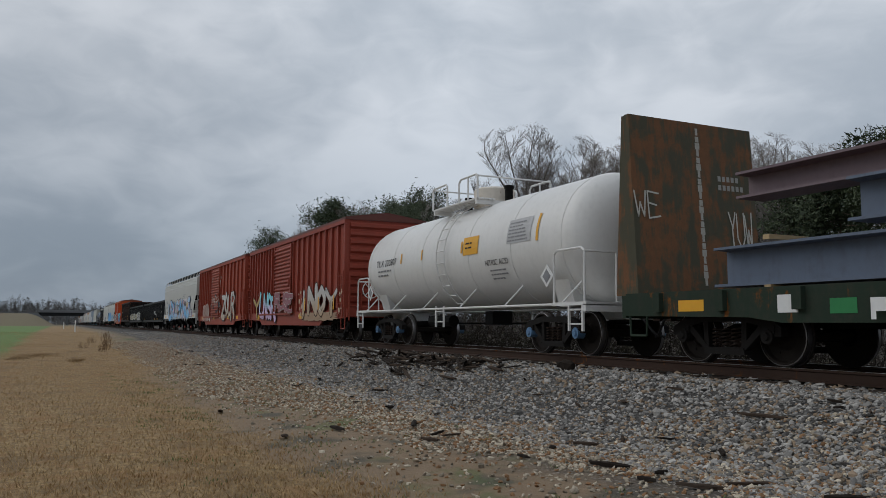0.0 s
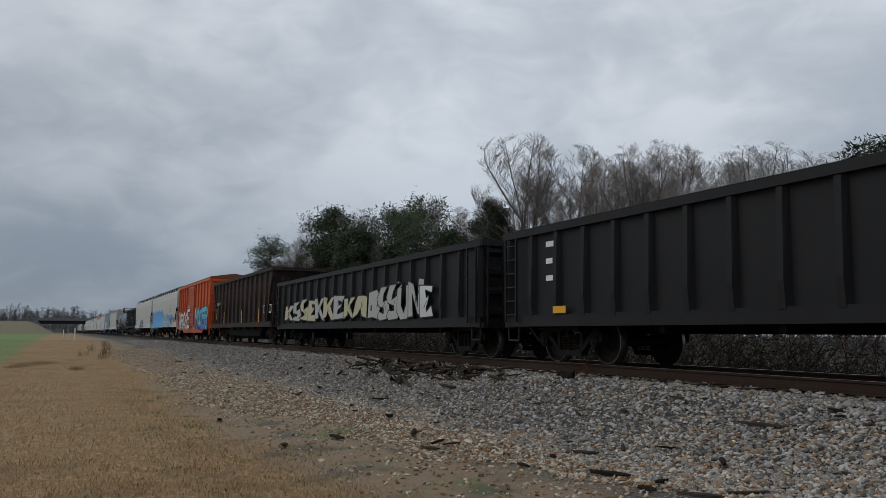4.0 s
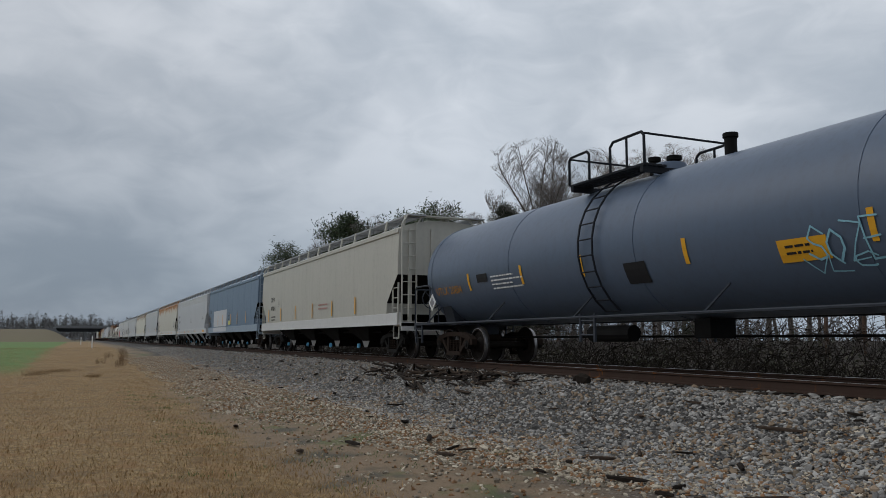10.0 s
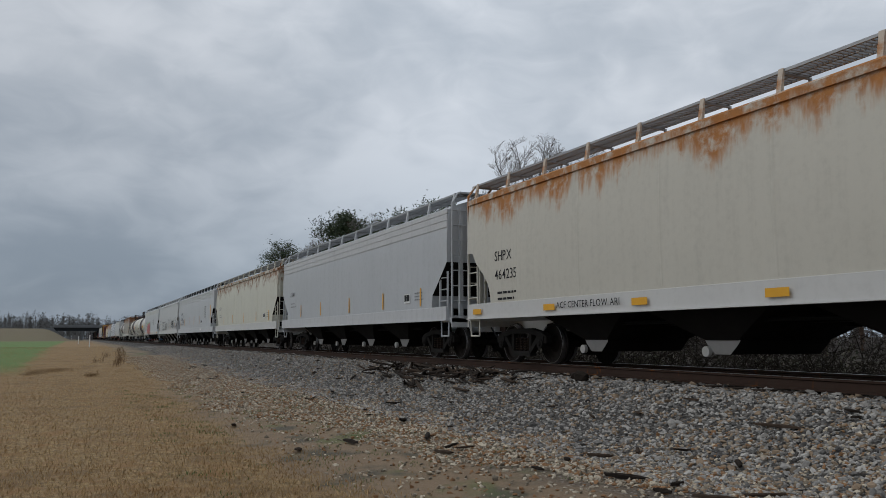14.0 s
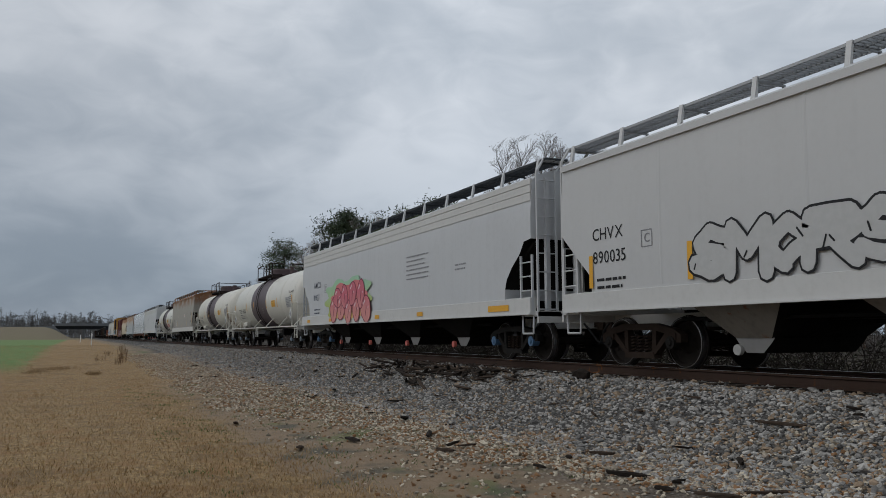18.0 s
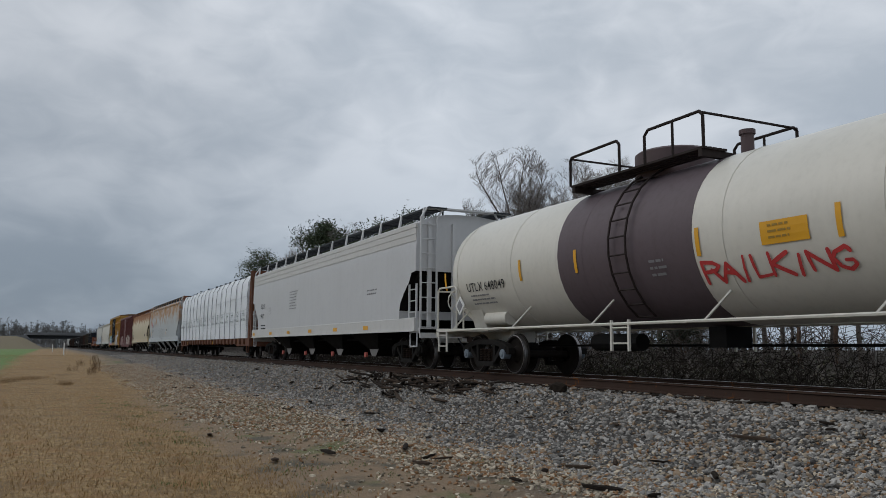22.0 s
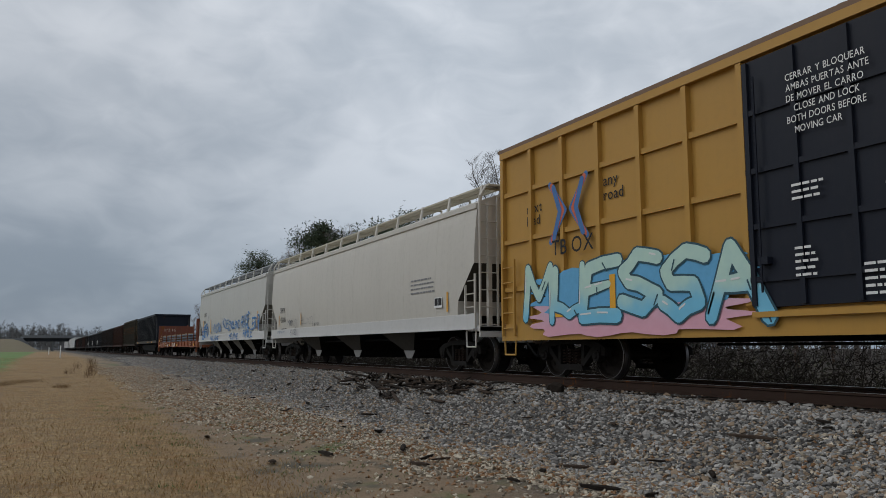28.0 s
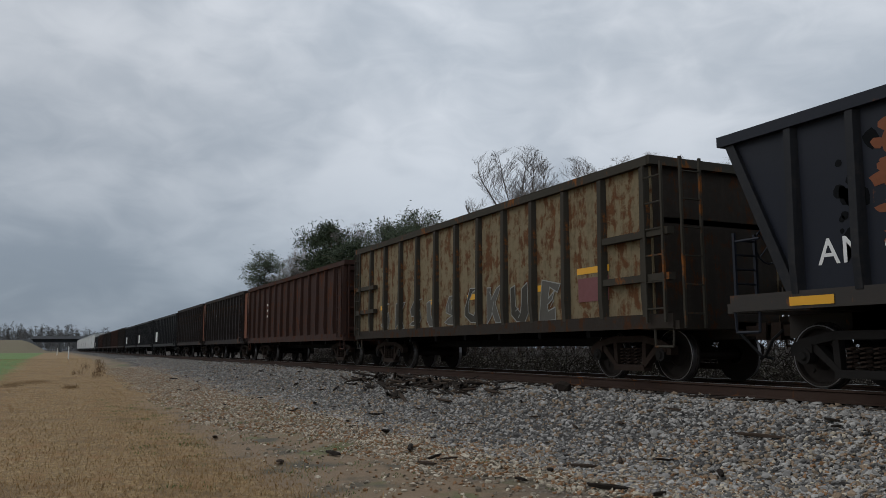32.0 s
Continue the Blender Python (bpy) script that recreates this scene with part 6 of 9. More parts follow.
def red_boxcars():
    red = paint("brick_red_paint", (0.260, 0.040, 0.020), 0.22, 0.08, rough=0.55)
    red2 = paint("orange_red_paint", (0.290, 0.043, 0.018), 0.22, 0.08, rough=0.55)
    pale = spray("cream_letters", (0.40, 0.28, 0.17), (0.50, 0.50, 0.49), 0.9, 2.0)
    cyan = spray("cyan_violet_spray", (0.60, 0.42, 0.62), (0.14, 0.62, 0.70), 1.1, 2.0)
    for k, m, label in ((2, red, "brick-red ribbed boxcar sprayed with pale lettering"), (3, red2, "orange-red ribbed boxcar with faded white graffiti")):
        car, side, e = boxcar(length(k), m, label, top=4.35, peak=4.62, posts=9 if k == 2 else 7, door_x=-0.8 if k == 2 else -1.15, roof=mat("red_roof", (0.12, 0.03, 0.02)))
        couple(k, car)
        out = lambda z: -1.60
        if k == 2:
            cloud_shape(car, 1.55, 7.0, 0.72, 1.10, lambda z: -1.598, mat("rusty_pale_fill", (0.36, 0.24, 0.15)), 4, bumps=17)
            graffiti(car, "INOY", 1.75, 6.6, 0.98, 1.98, out, pale, mat("rust_black_line", (0.055, 0.028, 0.022)), None, 0.31, 31, "fat cream sprayed letter with dark shading", white_ink, wild=0.04)
            for q in range(14):      # paint bubbles about the letters
                x, z, r = (1.5, 1.75, 6.75, 6.95)[q % 4] + 0.05 * q % 0.3, 0.95 + 0.075 * q, 0.05 + 0.03 * (q % 3)
                b = Mesh()
                b.flat([(x + r * math.cos(0.628 * j), z + r * math.sin(0.628 * j)) for j in range(10)], out, 0.004 + 0.0003 * q)
                part("graffiti", b, mat("bubble_cream", (0.52, 0.40, 0.28)), car, "cream sprayed dot")
            for q in (0, 1, 2):
                patch(car, "graffiti", 2.35 + 1.9 * q, 2.47 + 1.9 * q, 1.15, 1.66, yellow, out, 0.03, 0.06, "yellow sprayed bar")
            graffiti(car, "UNSR", -5.6, -2.5, 0.84, 1.95, out, cyan, black_ink, None, 0.26, 5, "cyan and violet sprayed letter with a black outline", white_ink, wild=0.05)
            graffiti(car, "Y", -6.9, -5.7, 0.90, 1.80, out, mat("ochre_fill", (0.45, 0.30, 0.10)), mat("plum_line", (0.10, 0.05, 0.09)), None, 0.20, 6)
            graffiti(car, "RUSE", -2.2, 0.75, 1.18, 1.88, lambda z: -1.67, mat("mauve", (0.26, 0.09, 0.11)), mat("pale_line", (0.48, 0.40, 0.38)), None, 0.22, 6, "dull sprayed letter with a pale outline", wild=0.06)
            lettering(car, "BK TY", -e + 1.15, 1.95, 0.20, white_ink, side, spread=1.2)
            lettering(car, "151 775", -e + 1.15, 1.62, 0.20, white_ink, side, spread=1.1)
            for x in (-e + 1.6, -e + 2.3):
                patch(car, "label", x, x + 0.25, 2.35, 2.65, white_ink, side)
            for x in (1.4, 3.9, -6.6):
                patch(car, "reflector", x, x + 0.7, 0.84, 1.05, yellow, lambda z: -1.56)
        else:
            stencil(car, side, -e + 1.15, 2.05, ["BK TY"], white_ink, 0.26)
            lettering(car, "154 387", -e + 0.93, 1.56, 0.20, white_ink, side, spread=1.15)
            cloud_shape(car, -6.7, -3.8, 0.74, 2.0, out, mat("faded_pink_fill", (0.40, 0.25, 0.21)), 8, bumps=5)
            piece(car, 3, -6.5, -4.0, 0.80, 1.90, out, (mat("faded_pink_fill"), mat("faded_grey_fill", (0.46, 0.36, 0.32))), mat("maroon_line", (0.13, 0.05, 0.045)), 8, 0.03, off=0.012)
            patch(car, "painted_patch", -3.55, -2.9, 1.50, 1.95, mat("slate_square", (0.10, 0.11, 0.13)), out, label="slate grey painted square")
            patch(car, "label", -5.1, -4.9, 2.28, 2.52, white_ink, side)
            for q, (x, z, w) in enumerate(((-1.6, 2.30, 0.45), (-1.2, 1.30, 0.5), (-0.6, 1.38, 0.35), (-2.2, 1.55, 0.3))):
                patch(car, "painted_patch", x, x + w, z, z + 0.18, mat("door_patch_%d" % (q % 2), ((0.06, 0.03, 0.028), (0.024, 0.022, 0.034))[q % 2]), lambda zz: -1.665)
            patch(car, "painted_patch", -0.4, 0.1, 1.62, 1.98, mat("door_patch_1"), lambda zz: -1.665, label="dark blue painted square")
            for q, (x, z) in enumerate(((-2.3, 1.95), (-1.6, 1.72), (-1.0, 2.02))):
                tag(car, ("ERICW", "MYO", "ES")[q], x, x + 0.9, z, z + 0.30, lambda zz: -1.67, mat("pale_scrawl_white", (0.52, 0.50, 0.44)), 0.035, 40 + q)
            graffiti(car, "ZOUR", 0.75, 4.6, 0.95, 2.4, out, spray("faded_pale_fill", (0.46, 0.36, 0.27), (0.50, 0.48, 0.46), 1.0, 2.2), mat("dark_line", (0.05, 0.035, 0.04)), None, 0.28, 9, "faded white sprayed letter with a dark outline", white_ink, wild=0.05)
            rnd = random.Random(77)
            for q in range(46):      # scuffs where the paint has flaked round the door
                x, z = rnd.choice((-2.65, -2.55, 0.35, 0.45, -1.0)) + rnd.gauss(0, 0.16), rnd.uniform(0.75, 3.6)
                w, hh = rnd.uniform(0.03, 0.14), rnd.uniform(0.02, 0.10)
                b = Mesh()
                b.flat([(x + w * math.cos(0.9 * j) * rnd.uniform(0.5, 1.1), z + hh * math.sin(0.9 * j) * rnd.uniform(0.5, 1.1)) for j in range(7)], lambda zz: -1.668, 0.0003 * q)
                part("paint_scuff", b, mat("flaked_primer", (0.40, 0.33, 0.29), 0.7, 0.0, 0.5, 12.0), car, "pale scuff in the paint")
            tag(car, "NOB", -4.0, -3.5, 0.80, 1.0, out, white_ink, 0.03, 4)
            for x in (-e + 0.7, -e + 2.9, -2.6, 2.2, 4.9):
                patch(car, "reflector", x, x + 0.55, 0.90, 1.06, yellow, lambda z: -1.56)


red_boxcars()


def inex(k, label, number):
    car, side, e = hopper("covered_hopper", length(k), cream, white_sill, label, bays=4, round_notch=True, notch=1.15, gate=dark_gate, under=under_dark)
    couple(k, car)
    outlet_caps(car, e, red_cap)
    stencil(car, side, (-8.34 if k == 4 else -e + 1.15), 2.58, ["INEX", number], black_ink, 0.26, 0.46)
    boxed(car, "E", -e + 2.35, 2.32, 0.14, side)
    return car, side, e


def hopper_legal():
    car, side, e = inex(4, "off-white covered hopper with orange and blue graffiti", "0035")
    pinkish = spray("pink_mist", (0.68, 0.52, 0.55), (0.64, 0.58, 0.60), 1.3, 2.5)
    cloud_shape(car, -1.3, 6.6, 1.95, 2.62, lambda z: -1.612, pinkish, 3, bumps=26)
    navy = mat("navy_line", (0.03, 0.04, 0.09))
    white_blue = mat("white_blue_fill", (0.52, 0.57, 0.62))
    violet = mat("violet_fill", (0.46, 0.36, 0.52))
    rainbow = blend_spray("rainbow_spray", ((0.64, 0.44, 0.30), (0.60, 0.27, 0.13), (0.40, 0.36, 0.14), (0.58, 0.36, 0.48), (0.30, 0.52, 0.70), (0.09, 0.38, 0.70)), 1.35)
    graffiti(car, "LEGAL", -6.45, -1.70, 1.10, 2.34, lambda z: -1.640, rainbow, navy, None, 0.40, 4, "broad sprayed letter in blended pastel colours", None, wild=0.05)
    graffiti(car, "SENAKS", -1.6, 6.4, 1.10, 2.40, lambda z: -1.640, rainbow, navy, None, 0.38, 14, "broad sprayed letter in blended pastel colours", None, wild=0.07)
    piece(car, 3, 6.2, 7.6, 1.12, 1.75, lambda z: -1.640, (violet, white_blue), navy, 15, 0.03)
    bars(car, 1.9, 2.9, 1.7, 6, 0.05, grey_ink, side, 2, gap=2.4)
    bars(car, 5.0, 2.3, 0.8, 2, 0.06, grey_ink, side, 2)
    yellow_marks(car, lambda z: -1.635, (-e + 0.6, e - 1.9), 1.14, 1.28, 0.7)


hopper_legal()


def gondolas_front():
    black = paint("black_gondola_paint", (0.010, 0.010, 0.011), 0.4, 0.06, rough=0.5, grime=(0.028, 0.025, 0.022))
    brown = paint("brown_black_paint", (0.018, 0.013, 0.012), 0.9, 0.50, rough=0.6, grime=(0.040, 0.030, 0.025), tone_a=(0.125, 0.062, 0.038), tone_b=(0.040, 0.028, 0.036))
    car, side, e = gondola(length(5), black, "long black gondola with white stencils", top=2.82, low=0.86, ribs=22)
    couple(5, car)
    b = Mesh()
    n = 24
    for r0, r1 in ((0.36, 0.30), (0.17, 0.14)):
        b.v += [(e - 1.35 + DECAL[0] + r * (0.8 if r0 < 0.2 else 1) * math.cos(2 * math.pi * q / n), -1.49 - 0.11, 2.28 + r * math.sin(2 * math.pi * q / n)) for r in (r0, r1) for q in range(n)]
        o = len(b.v) - 2 * n
        b.f += [(o + q, o + (q + 1) % n, o + n + (q + 1) % n, o + n + q) for q in range(n)]
    part("roundel", b, white_ink, car, "white round emblem")
    bars(car, e - 1.7, 1.72, 0.75, 1, 0.12, white_ink, lambda z: -1.6, 3)
    tag(car, "POUTS", 1.9, 3.4, 1.45, 1.85, lambda z: -1.60, white_ink, 0.028, 6)
    tag(car, "OG", 3.6, 4.4, 1.35, 1.60, lambda z: -1.60, mat("dull_white_scrawl", (0.40, 0.40, 0.38)), 0.025, 16)
    for x in (-e + 1.4, 2.0, 4.4, e - 1.2):
        patch(car, "reflector", x, x + 0.45, 1.02, 1.16, yellow, lambda z: -1.60)
    bars(car, -e + 1.0, 2.4, 0.5, 3, 0.16, white_ink, lambda z: -1.5, 12, gap=2.2)
    car, side, e = gondola(length(6), black, "black gondola with white and yellow graffiti", top=2.82, low=0.86, ribs=20)
    couple(6, car)
    piece(car, 9, -e + 1.3, e - 8.2, 1.05, 2.05, lambda z: -1.60, (mat("ivory_spray", (0.50, 0.46, 0.30)), mat("dull_white_fill", (0.42, 0.42, 0.40))), black_ink, 7)
    piece(car, 6, e - 8.0, e - 3.0, 1.0, 2.25, lambda z: -1.60, (chrome, mat("dull_white_fill")), black_ink, 17)
    for k, lines in ((7, ["DREX 876"]), (11, ["DREX", "28610"])):
        car, side, e = gondola(length(k), brown if k == 7 else paint("blue_black_paint", (0.011, 0.013, 0.018), 0.5, 0.26, rough=0.5), "rust-stained black deep-belly gondola with sloped ends", top=3.68, low=0.98 if k == 7 else 1.26, ribs=13 if k == 7 else 15, slanted=True, belly=True, gear_mat=iron_brown, sill_mat=paint("worn_sill_%d" % k, (0.026, 0.020, 0.017), 0.5, 0.3, rough=0.7))
        couple(k, car)
        if k == 7:
            lettering(car, lines[0], -e + 1.62, 2.26, 0.155, white_ink, lambda z: -1.62)
            for x, z in ((-e + 1.35, 1.38), (-e + 3.85, 1.12), (1.0, 1.12), (5.2, 1.12)):
                patch(car, "reflector", x, x + 0.13, z, z + 0.68, yellow, lambda z: -1.60, steps=1)
            for x in (5.8, 6.9):
                patch(car, "label", x, x + 0.5, 1.55, 1.95, white_ink, side, 0.01)
                patch(car, "label", x + 0.05, x + 0.45, 1.60, 1.90, black_ink, side, 0.014)
        else:
            lettering(car, "DRE X", -e + 1.30, 2.28, 0.27, white_ink, lambda z: -1.60)
            lettering(car, "286 10", -e + 1.30, 1.92, 0.27, white_ink, lambda z: -1.60)
            for x, z in ((1.55, 2.3), (3.45, 1.85)):
                patch(car, "label", x, x + 0.34, z, z + 0.26, mat("orange_print", (0.55, 0.16, 0.03)) if x < 2 else white_ink, lambda zz: -1.602)
                patch(car, "label", x + 0.05, x + 0.29, z + 0.05, z + 0.21, black_ink, lambda zz: -1.606)
            patch(car, "reflector", -e + 1.1, -e + 1.2, 1.5, 2.2, yellow, side, 0.01)
            bars(car, -e + 1.4, 1.66, 0.9, 2, 0.08, yellow, lambda z: -1.60, 5)
            bars(car, 4.9, 1.95, 0.28, 3, 0.06, mat("orange_print"), lambda z: -1.602, 4)


gondolas_front()


def orange_boxcar():
    orange = paint("orange_paint", (0.520, 0.080, 0.014), 0.12, 0.03, rough=0.5)
    car, side, e = boxcar(length(8), orange, "orange ribbed boxcar with chrome and blue graffiti", posts=5, door_x=-0.6, door_w=3.2, roof=mat("orange_roof", (0.20, 0.06, 0.03)), door=paint("dull_orange_door", (0.46, 0.078, 0.018), 0.15, 0.04, rough=0.5))
    couple(8, car)
    out = lambda z: -1.60
    blue = spray("blue_cyan_spray", (0.04, 0.16, 0.50), (0.10, 0.52, 0.66), 1.0, 2.0)
    cloud_shape(car, 1.4, e - 0.6, 0.72, 2.40, lambda z: -1.595, mat("olive_navy_mist", (0.075, 0.105, 0.12)), 5, bumps=14)
    graffiti(car, "MOTER", 1.5, e - 0.8, 0.92, 2.26, lambda z: -1.605, blue, mat("dark_olive_line", (0.05, 0.065, 0.04)), None, 0.33, 7, "fat blue sprayed letter with a dark outline", white_ink, wild=0.04)
    rnd = random.Random(88)
    for k in range(36):
        x, z, tall = rnd.uniform(1.75, e - 0.95), rnd.uniform(0.95, 1.7), rnd.uniform(0.2, 0.55)
        b = Mesh()
        stroke(b, [(x, z), (x + rnd.uniform(-0.04, 0.04), z + tall * 0.6), (x + rnd.uniform(-0.10, 0.10), z + tall)], rnd.uniform(0.04, 0.10), lambda z: -1.624, 0.0004 * k, 0.5)
        part("graffiti", b, (mat("white_mist", (0.60, 0.66, 0.68)), black_ink, mat("pale_cyan_mist", (0.22, 0.52, 0.62)))[k % 3], car, "streak of sprayed colour")
    flame = mat("peach_flame_spray", (0.40, 0.25, 0.14))
    for k in range(20):
        x = -e + 0.55 + 0.29 * k
        b = Mesh()
        b.flat([(x - 0.06, 0.74), (x + 0.10, 0.74), (x + 0.09, 1.50), (x + 0.10, 1.85 + 0.18 * (k * 7 % 5) / 2), (x - 0.03, 1.45)], (lambda z: -1.598) if x < -2.3 else (lambda z: -1.668), 0.003 + 0.0003 * (k % 3))
        part("graffiti", b, flame, car, "lick of peach spray paint")
    graffiti(car, "AROS", -e + 0.5, -2.3, 0.86, 2.02, lambda z: -1.606, chrome, black_ink, None, 0.25, 4, "silver sprayed letter with a black outline", white_ink, wild=0.03)
    graffiti(car, "E", -2.0, -0.85, 0.90, 2.15, lambda z: -1.676, chrome, black_ink, None, 0.25, 5, "silver sprayed letter with a black outline", white_ink, wild=0.03)
    for word, x, z in (("NK", -e + 0.62, 2.02), ("130", -e + 0.62, 1.78), ("CR", -e + 1.45, 2.02), ("45", -e + 1.45, 1.78)):
        lettering(car, word, x, z, 0.19, white_ink, lambda z: -1.64)
    for x in (-e + 0.6, -e + 2.6, -3.0, -1.1, 0.3, 2.5, 5.0, e - 1.1):
        patch(car, "reflector", x, x + 0.5, 0.80, 1.02, yellow, lambda z: -1.565 if x < e - 1.5 else -1.70)
    bars(car, -1.9, 2.6, 0.7, 4, 0.08, white_ink, lambda z: -1.67, 3)


orange_boxcar()


def hoppers_inex():
    car, side, e = inex(9, "off-white covered hopper half painted over in bright blue", "0117")
    b = Mesh()
    rnd = random.Random(4)
    xs = [-e - 0.08 + (e - 0.38) / 47 * q for q in range(48)]
    tops = [2.62 + 0.12 * math.sin(q * 0.45) + rnd.uniform(-0.07, 0.10) for q in range(48)]
    for q in range(47):
        b.flat([(xs[q] + (0.75 if q == 0 else 0), 1.43), (xs[q + 1], 1.43), (xs[q + 1], tops[q + 1]), (xs[q] + (0.1 if q == 0 else 0), tops[q])], side, 0.008)
    part("overpaint", b, sky_blue, car, "flat bright blue overpaint")
    patch(car, "overpaint", -e - 0.36, 0.3, 1.09, 1.41, sky_blue, lambda z: -1.635)
    line_blue = mat("line_blue", (0.02, 0.06, 0.17))
    fill = spray("pale_blue_fill", (0.34, 0.50, 0.64), (0.14, 0.38, 0.66), 1.4, 2.1)
    mat("steel_blue_fill", (0.16, 0.34, 0.56))
    graffiti(car, "BLUNKUN", -0.2, 5.35, 1.44, 2.12, lambda z: -1.615, fill, line_blue, None, 0.24, 15, "pale blue sprayed letter with a dark outline", mat("pale_blue_shine", (0.55, 0.66, 0.74)), wild=0.06)
    b = Mesh()
    arrow = [(5.30, 1.50), (5.40, 2.05), (6.36, 2.05), (6.36, 2.22), (7.02, 1.90), (6.26, 1.60), (6.26, 1.75), (5.80, 1.75), (5.80, 1.55), (6.95, 1.45), (6.70, 1.35), (5.50, 1.38)]
    b.flat(arrow, lambda z: -1.642, 0.0)
    ob = part("graffiti", b, sky_blue, car, "sprayed blue arrow")
    b = Mesh()
    stroke(b, arrow + arrow[:1], 0.035, lambda z: -1.644, 0.0)
    part("graffiti", b, line_blue, car, "dark blue outline of an arrow")
    piece(car, 10, 0.5, 7.05, 1.10, 1.38, lambda z: -1.637, (mat("white_blue_fill"), mat("steel_blue_fill"), mat("ice_fill", (0.50, 0.58, 0.64))), line_blue, 25, 0.024, arch=0.0)
    tag(car, "TMR", 7.24, 8.08, 1.42, 1.80, lambda z: -1.615, mat("dark_green_ink", (0.015, 0.05, 0.045)), 0.085, 2)
    bars(car, 4.3, 2.95, 1.7, 6, 0.055, grey_ink, side, 2, gap=2.4)
    yellow_marks(car, lambda z: -1.64, (8.08,), 1.14, 1.30, 1.3)
    car, side, e = inex(10, "off-white covered hopper with a grey-blue painted-over patch", "0129")
    slate = mat("slate_overpaint", (0.115, 0.155, 0.195), 0.6)
    for x0, x1, z0, z1 in ((-3.4, -2.5, 1.45, 1.80), (-2.7, -1.9, 1.45, 2.0), (-2.0, -1.2, 1.45, 1.92), (-1.3, -0.4, 1.45, 2.06), (-0.5, 0.3, 1.45, 1.96), (0.2, 0.8, 1.45, 1.72)):
        patch(car, "overpaint", x0, x1, z0, z1, slate, side, 0.008 + 0.001 * abs(x0), label="slate grey overpaint")
    patch(car, "overpaint", -3.8, 1.0, 1.10, 1.40, slate, lambda z: -1.636)
    bars(car, 3.95, 2.80, 1.5, 8, 0.055, grey_ink, side, 2, gap=2.0)
    bars(car, 6.0, 2.20, 0.5, 3, 0.045, grey_ink, side, 6)
    bars(car, 4.9, 1.72, 0.25, 2, 0.03, grey_ink, side, 16)
    lettering(car, "CENTER FLOW", 2.55, 1.17, 0.14, mat("blue_ink", (0.03, 0.12, 0.25)), lambda z: -1.635)
    yellow_marks(car, lambda z: -1.64, (1.45, 4.55, -e + 0.1), 1.14, 1.28, 0.55)
    yellow_marks(car, lambda z: -1.64, (e - 1.9,), 1.14, 1.30, 1.3)


hoppers_inex()


def tank_grey():
    slate = paint("slate_blue_tank", (0.088, 0.120, 0.175), 0.25, rough=0.35)
    car, side, e = tank_car(length(12), slate, "long slate-blue tank car with yellow markings", R=1.44, zc=2.42, frame_mat=paint("dark_tank_frame", (0.030, 0.036, 0.048), 0.4), rail=plain("dark_rail", (0.05, 0.056, 0.068), 0.5), top_rail=mat("black_rail", (0.018, 0.020, 0.025), 0.6), deck_x=(-2.5, 0.0), ladder_x=-1.35, dome_x=-0.6, dome=slate, dome_r=0.34, dome_h=0.16, jacket=False, gear_mat=iron_brown)
    couple(12, car)
    lettering(car, "UTLX 208114", -e + 0.24, 1.82, 0.20, mat("orange_ink", (0.50, 0.23, 0.03)), side, off=0.016)
    bars(car, -6.56, 2.10, 1.5, 4, 0.05, white_ink, side, 3, off=0.014)
    patch(car, "decal", -7.3, -6.75, 2.02, 2.22, black_ink, side, 0.014, steps=2)
    for x in (-7.83, -5.14, -2.73, 0.31, 3.79):
        patch(car, "reflector", x, x + 0.10, 1.85, 2.28, yellow, side, 0.014, steps=3)
    patch(car, "sticker", 2.27, 3.12, 1.70, 2.02, yellow, side, 0.014, steps=3)
    bars(car, 2.40, 1.90, 0.5, 2, 0.05, black_ink, side, 5, off=0.02)
    patch(car, "decal", -1.35, -0.72, 1.62, 2.0, black_ink, side, 0.014, steps=3)
    tag(car, "SOZE", 2.8, 4.0, 1.62, 2.15, side, mat("pale_blue_tag", (0.26, 0.52, 0.62)), 0.025, 3, 0.02)
    tag(car, "VLC", 2.7, 3.8, 1.52, 1.75, side, mat("pale_blue_tag"), 0.02, 9, 0.026)


tank_grey()


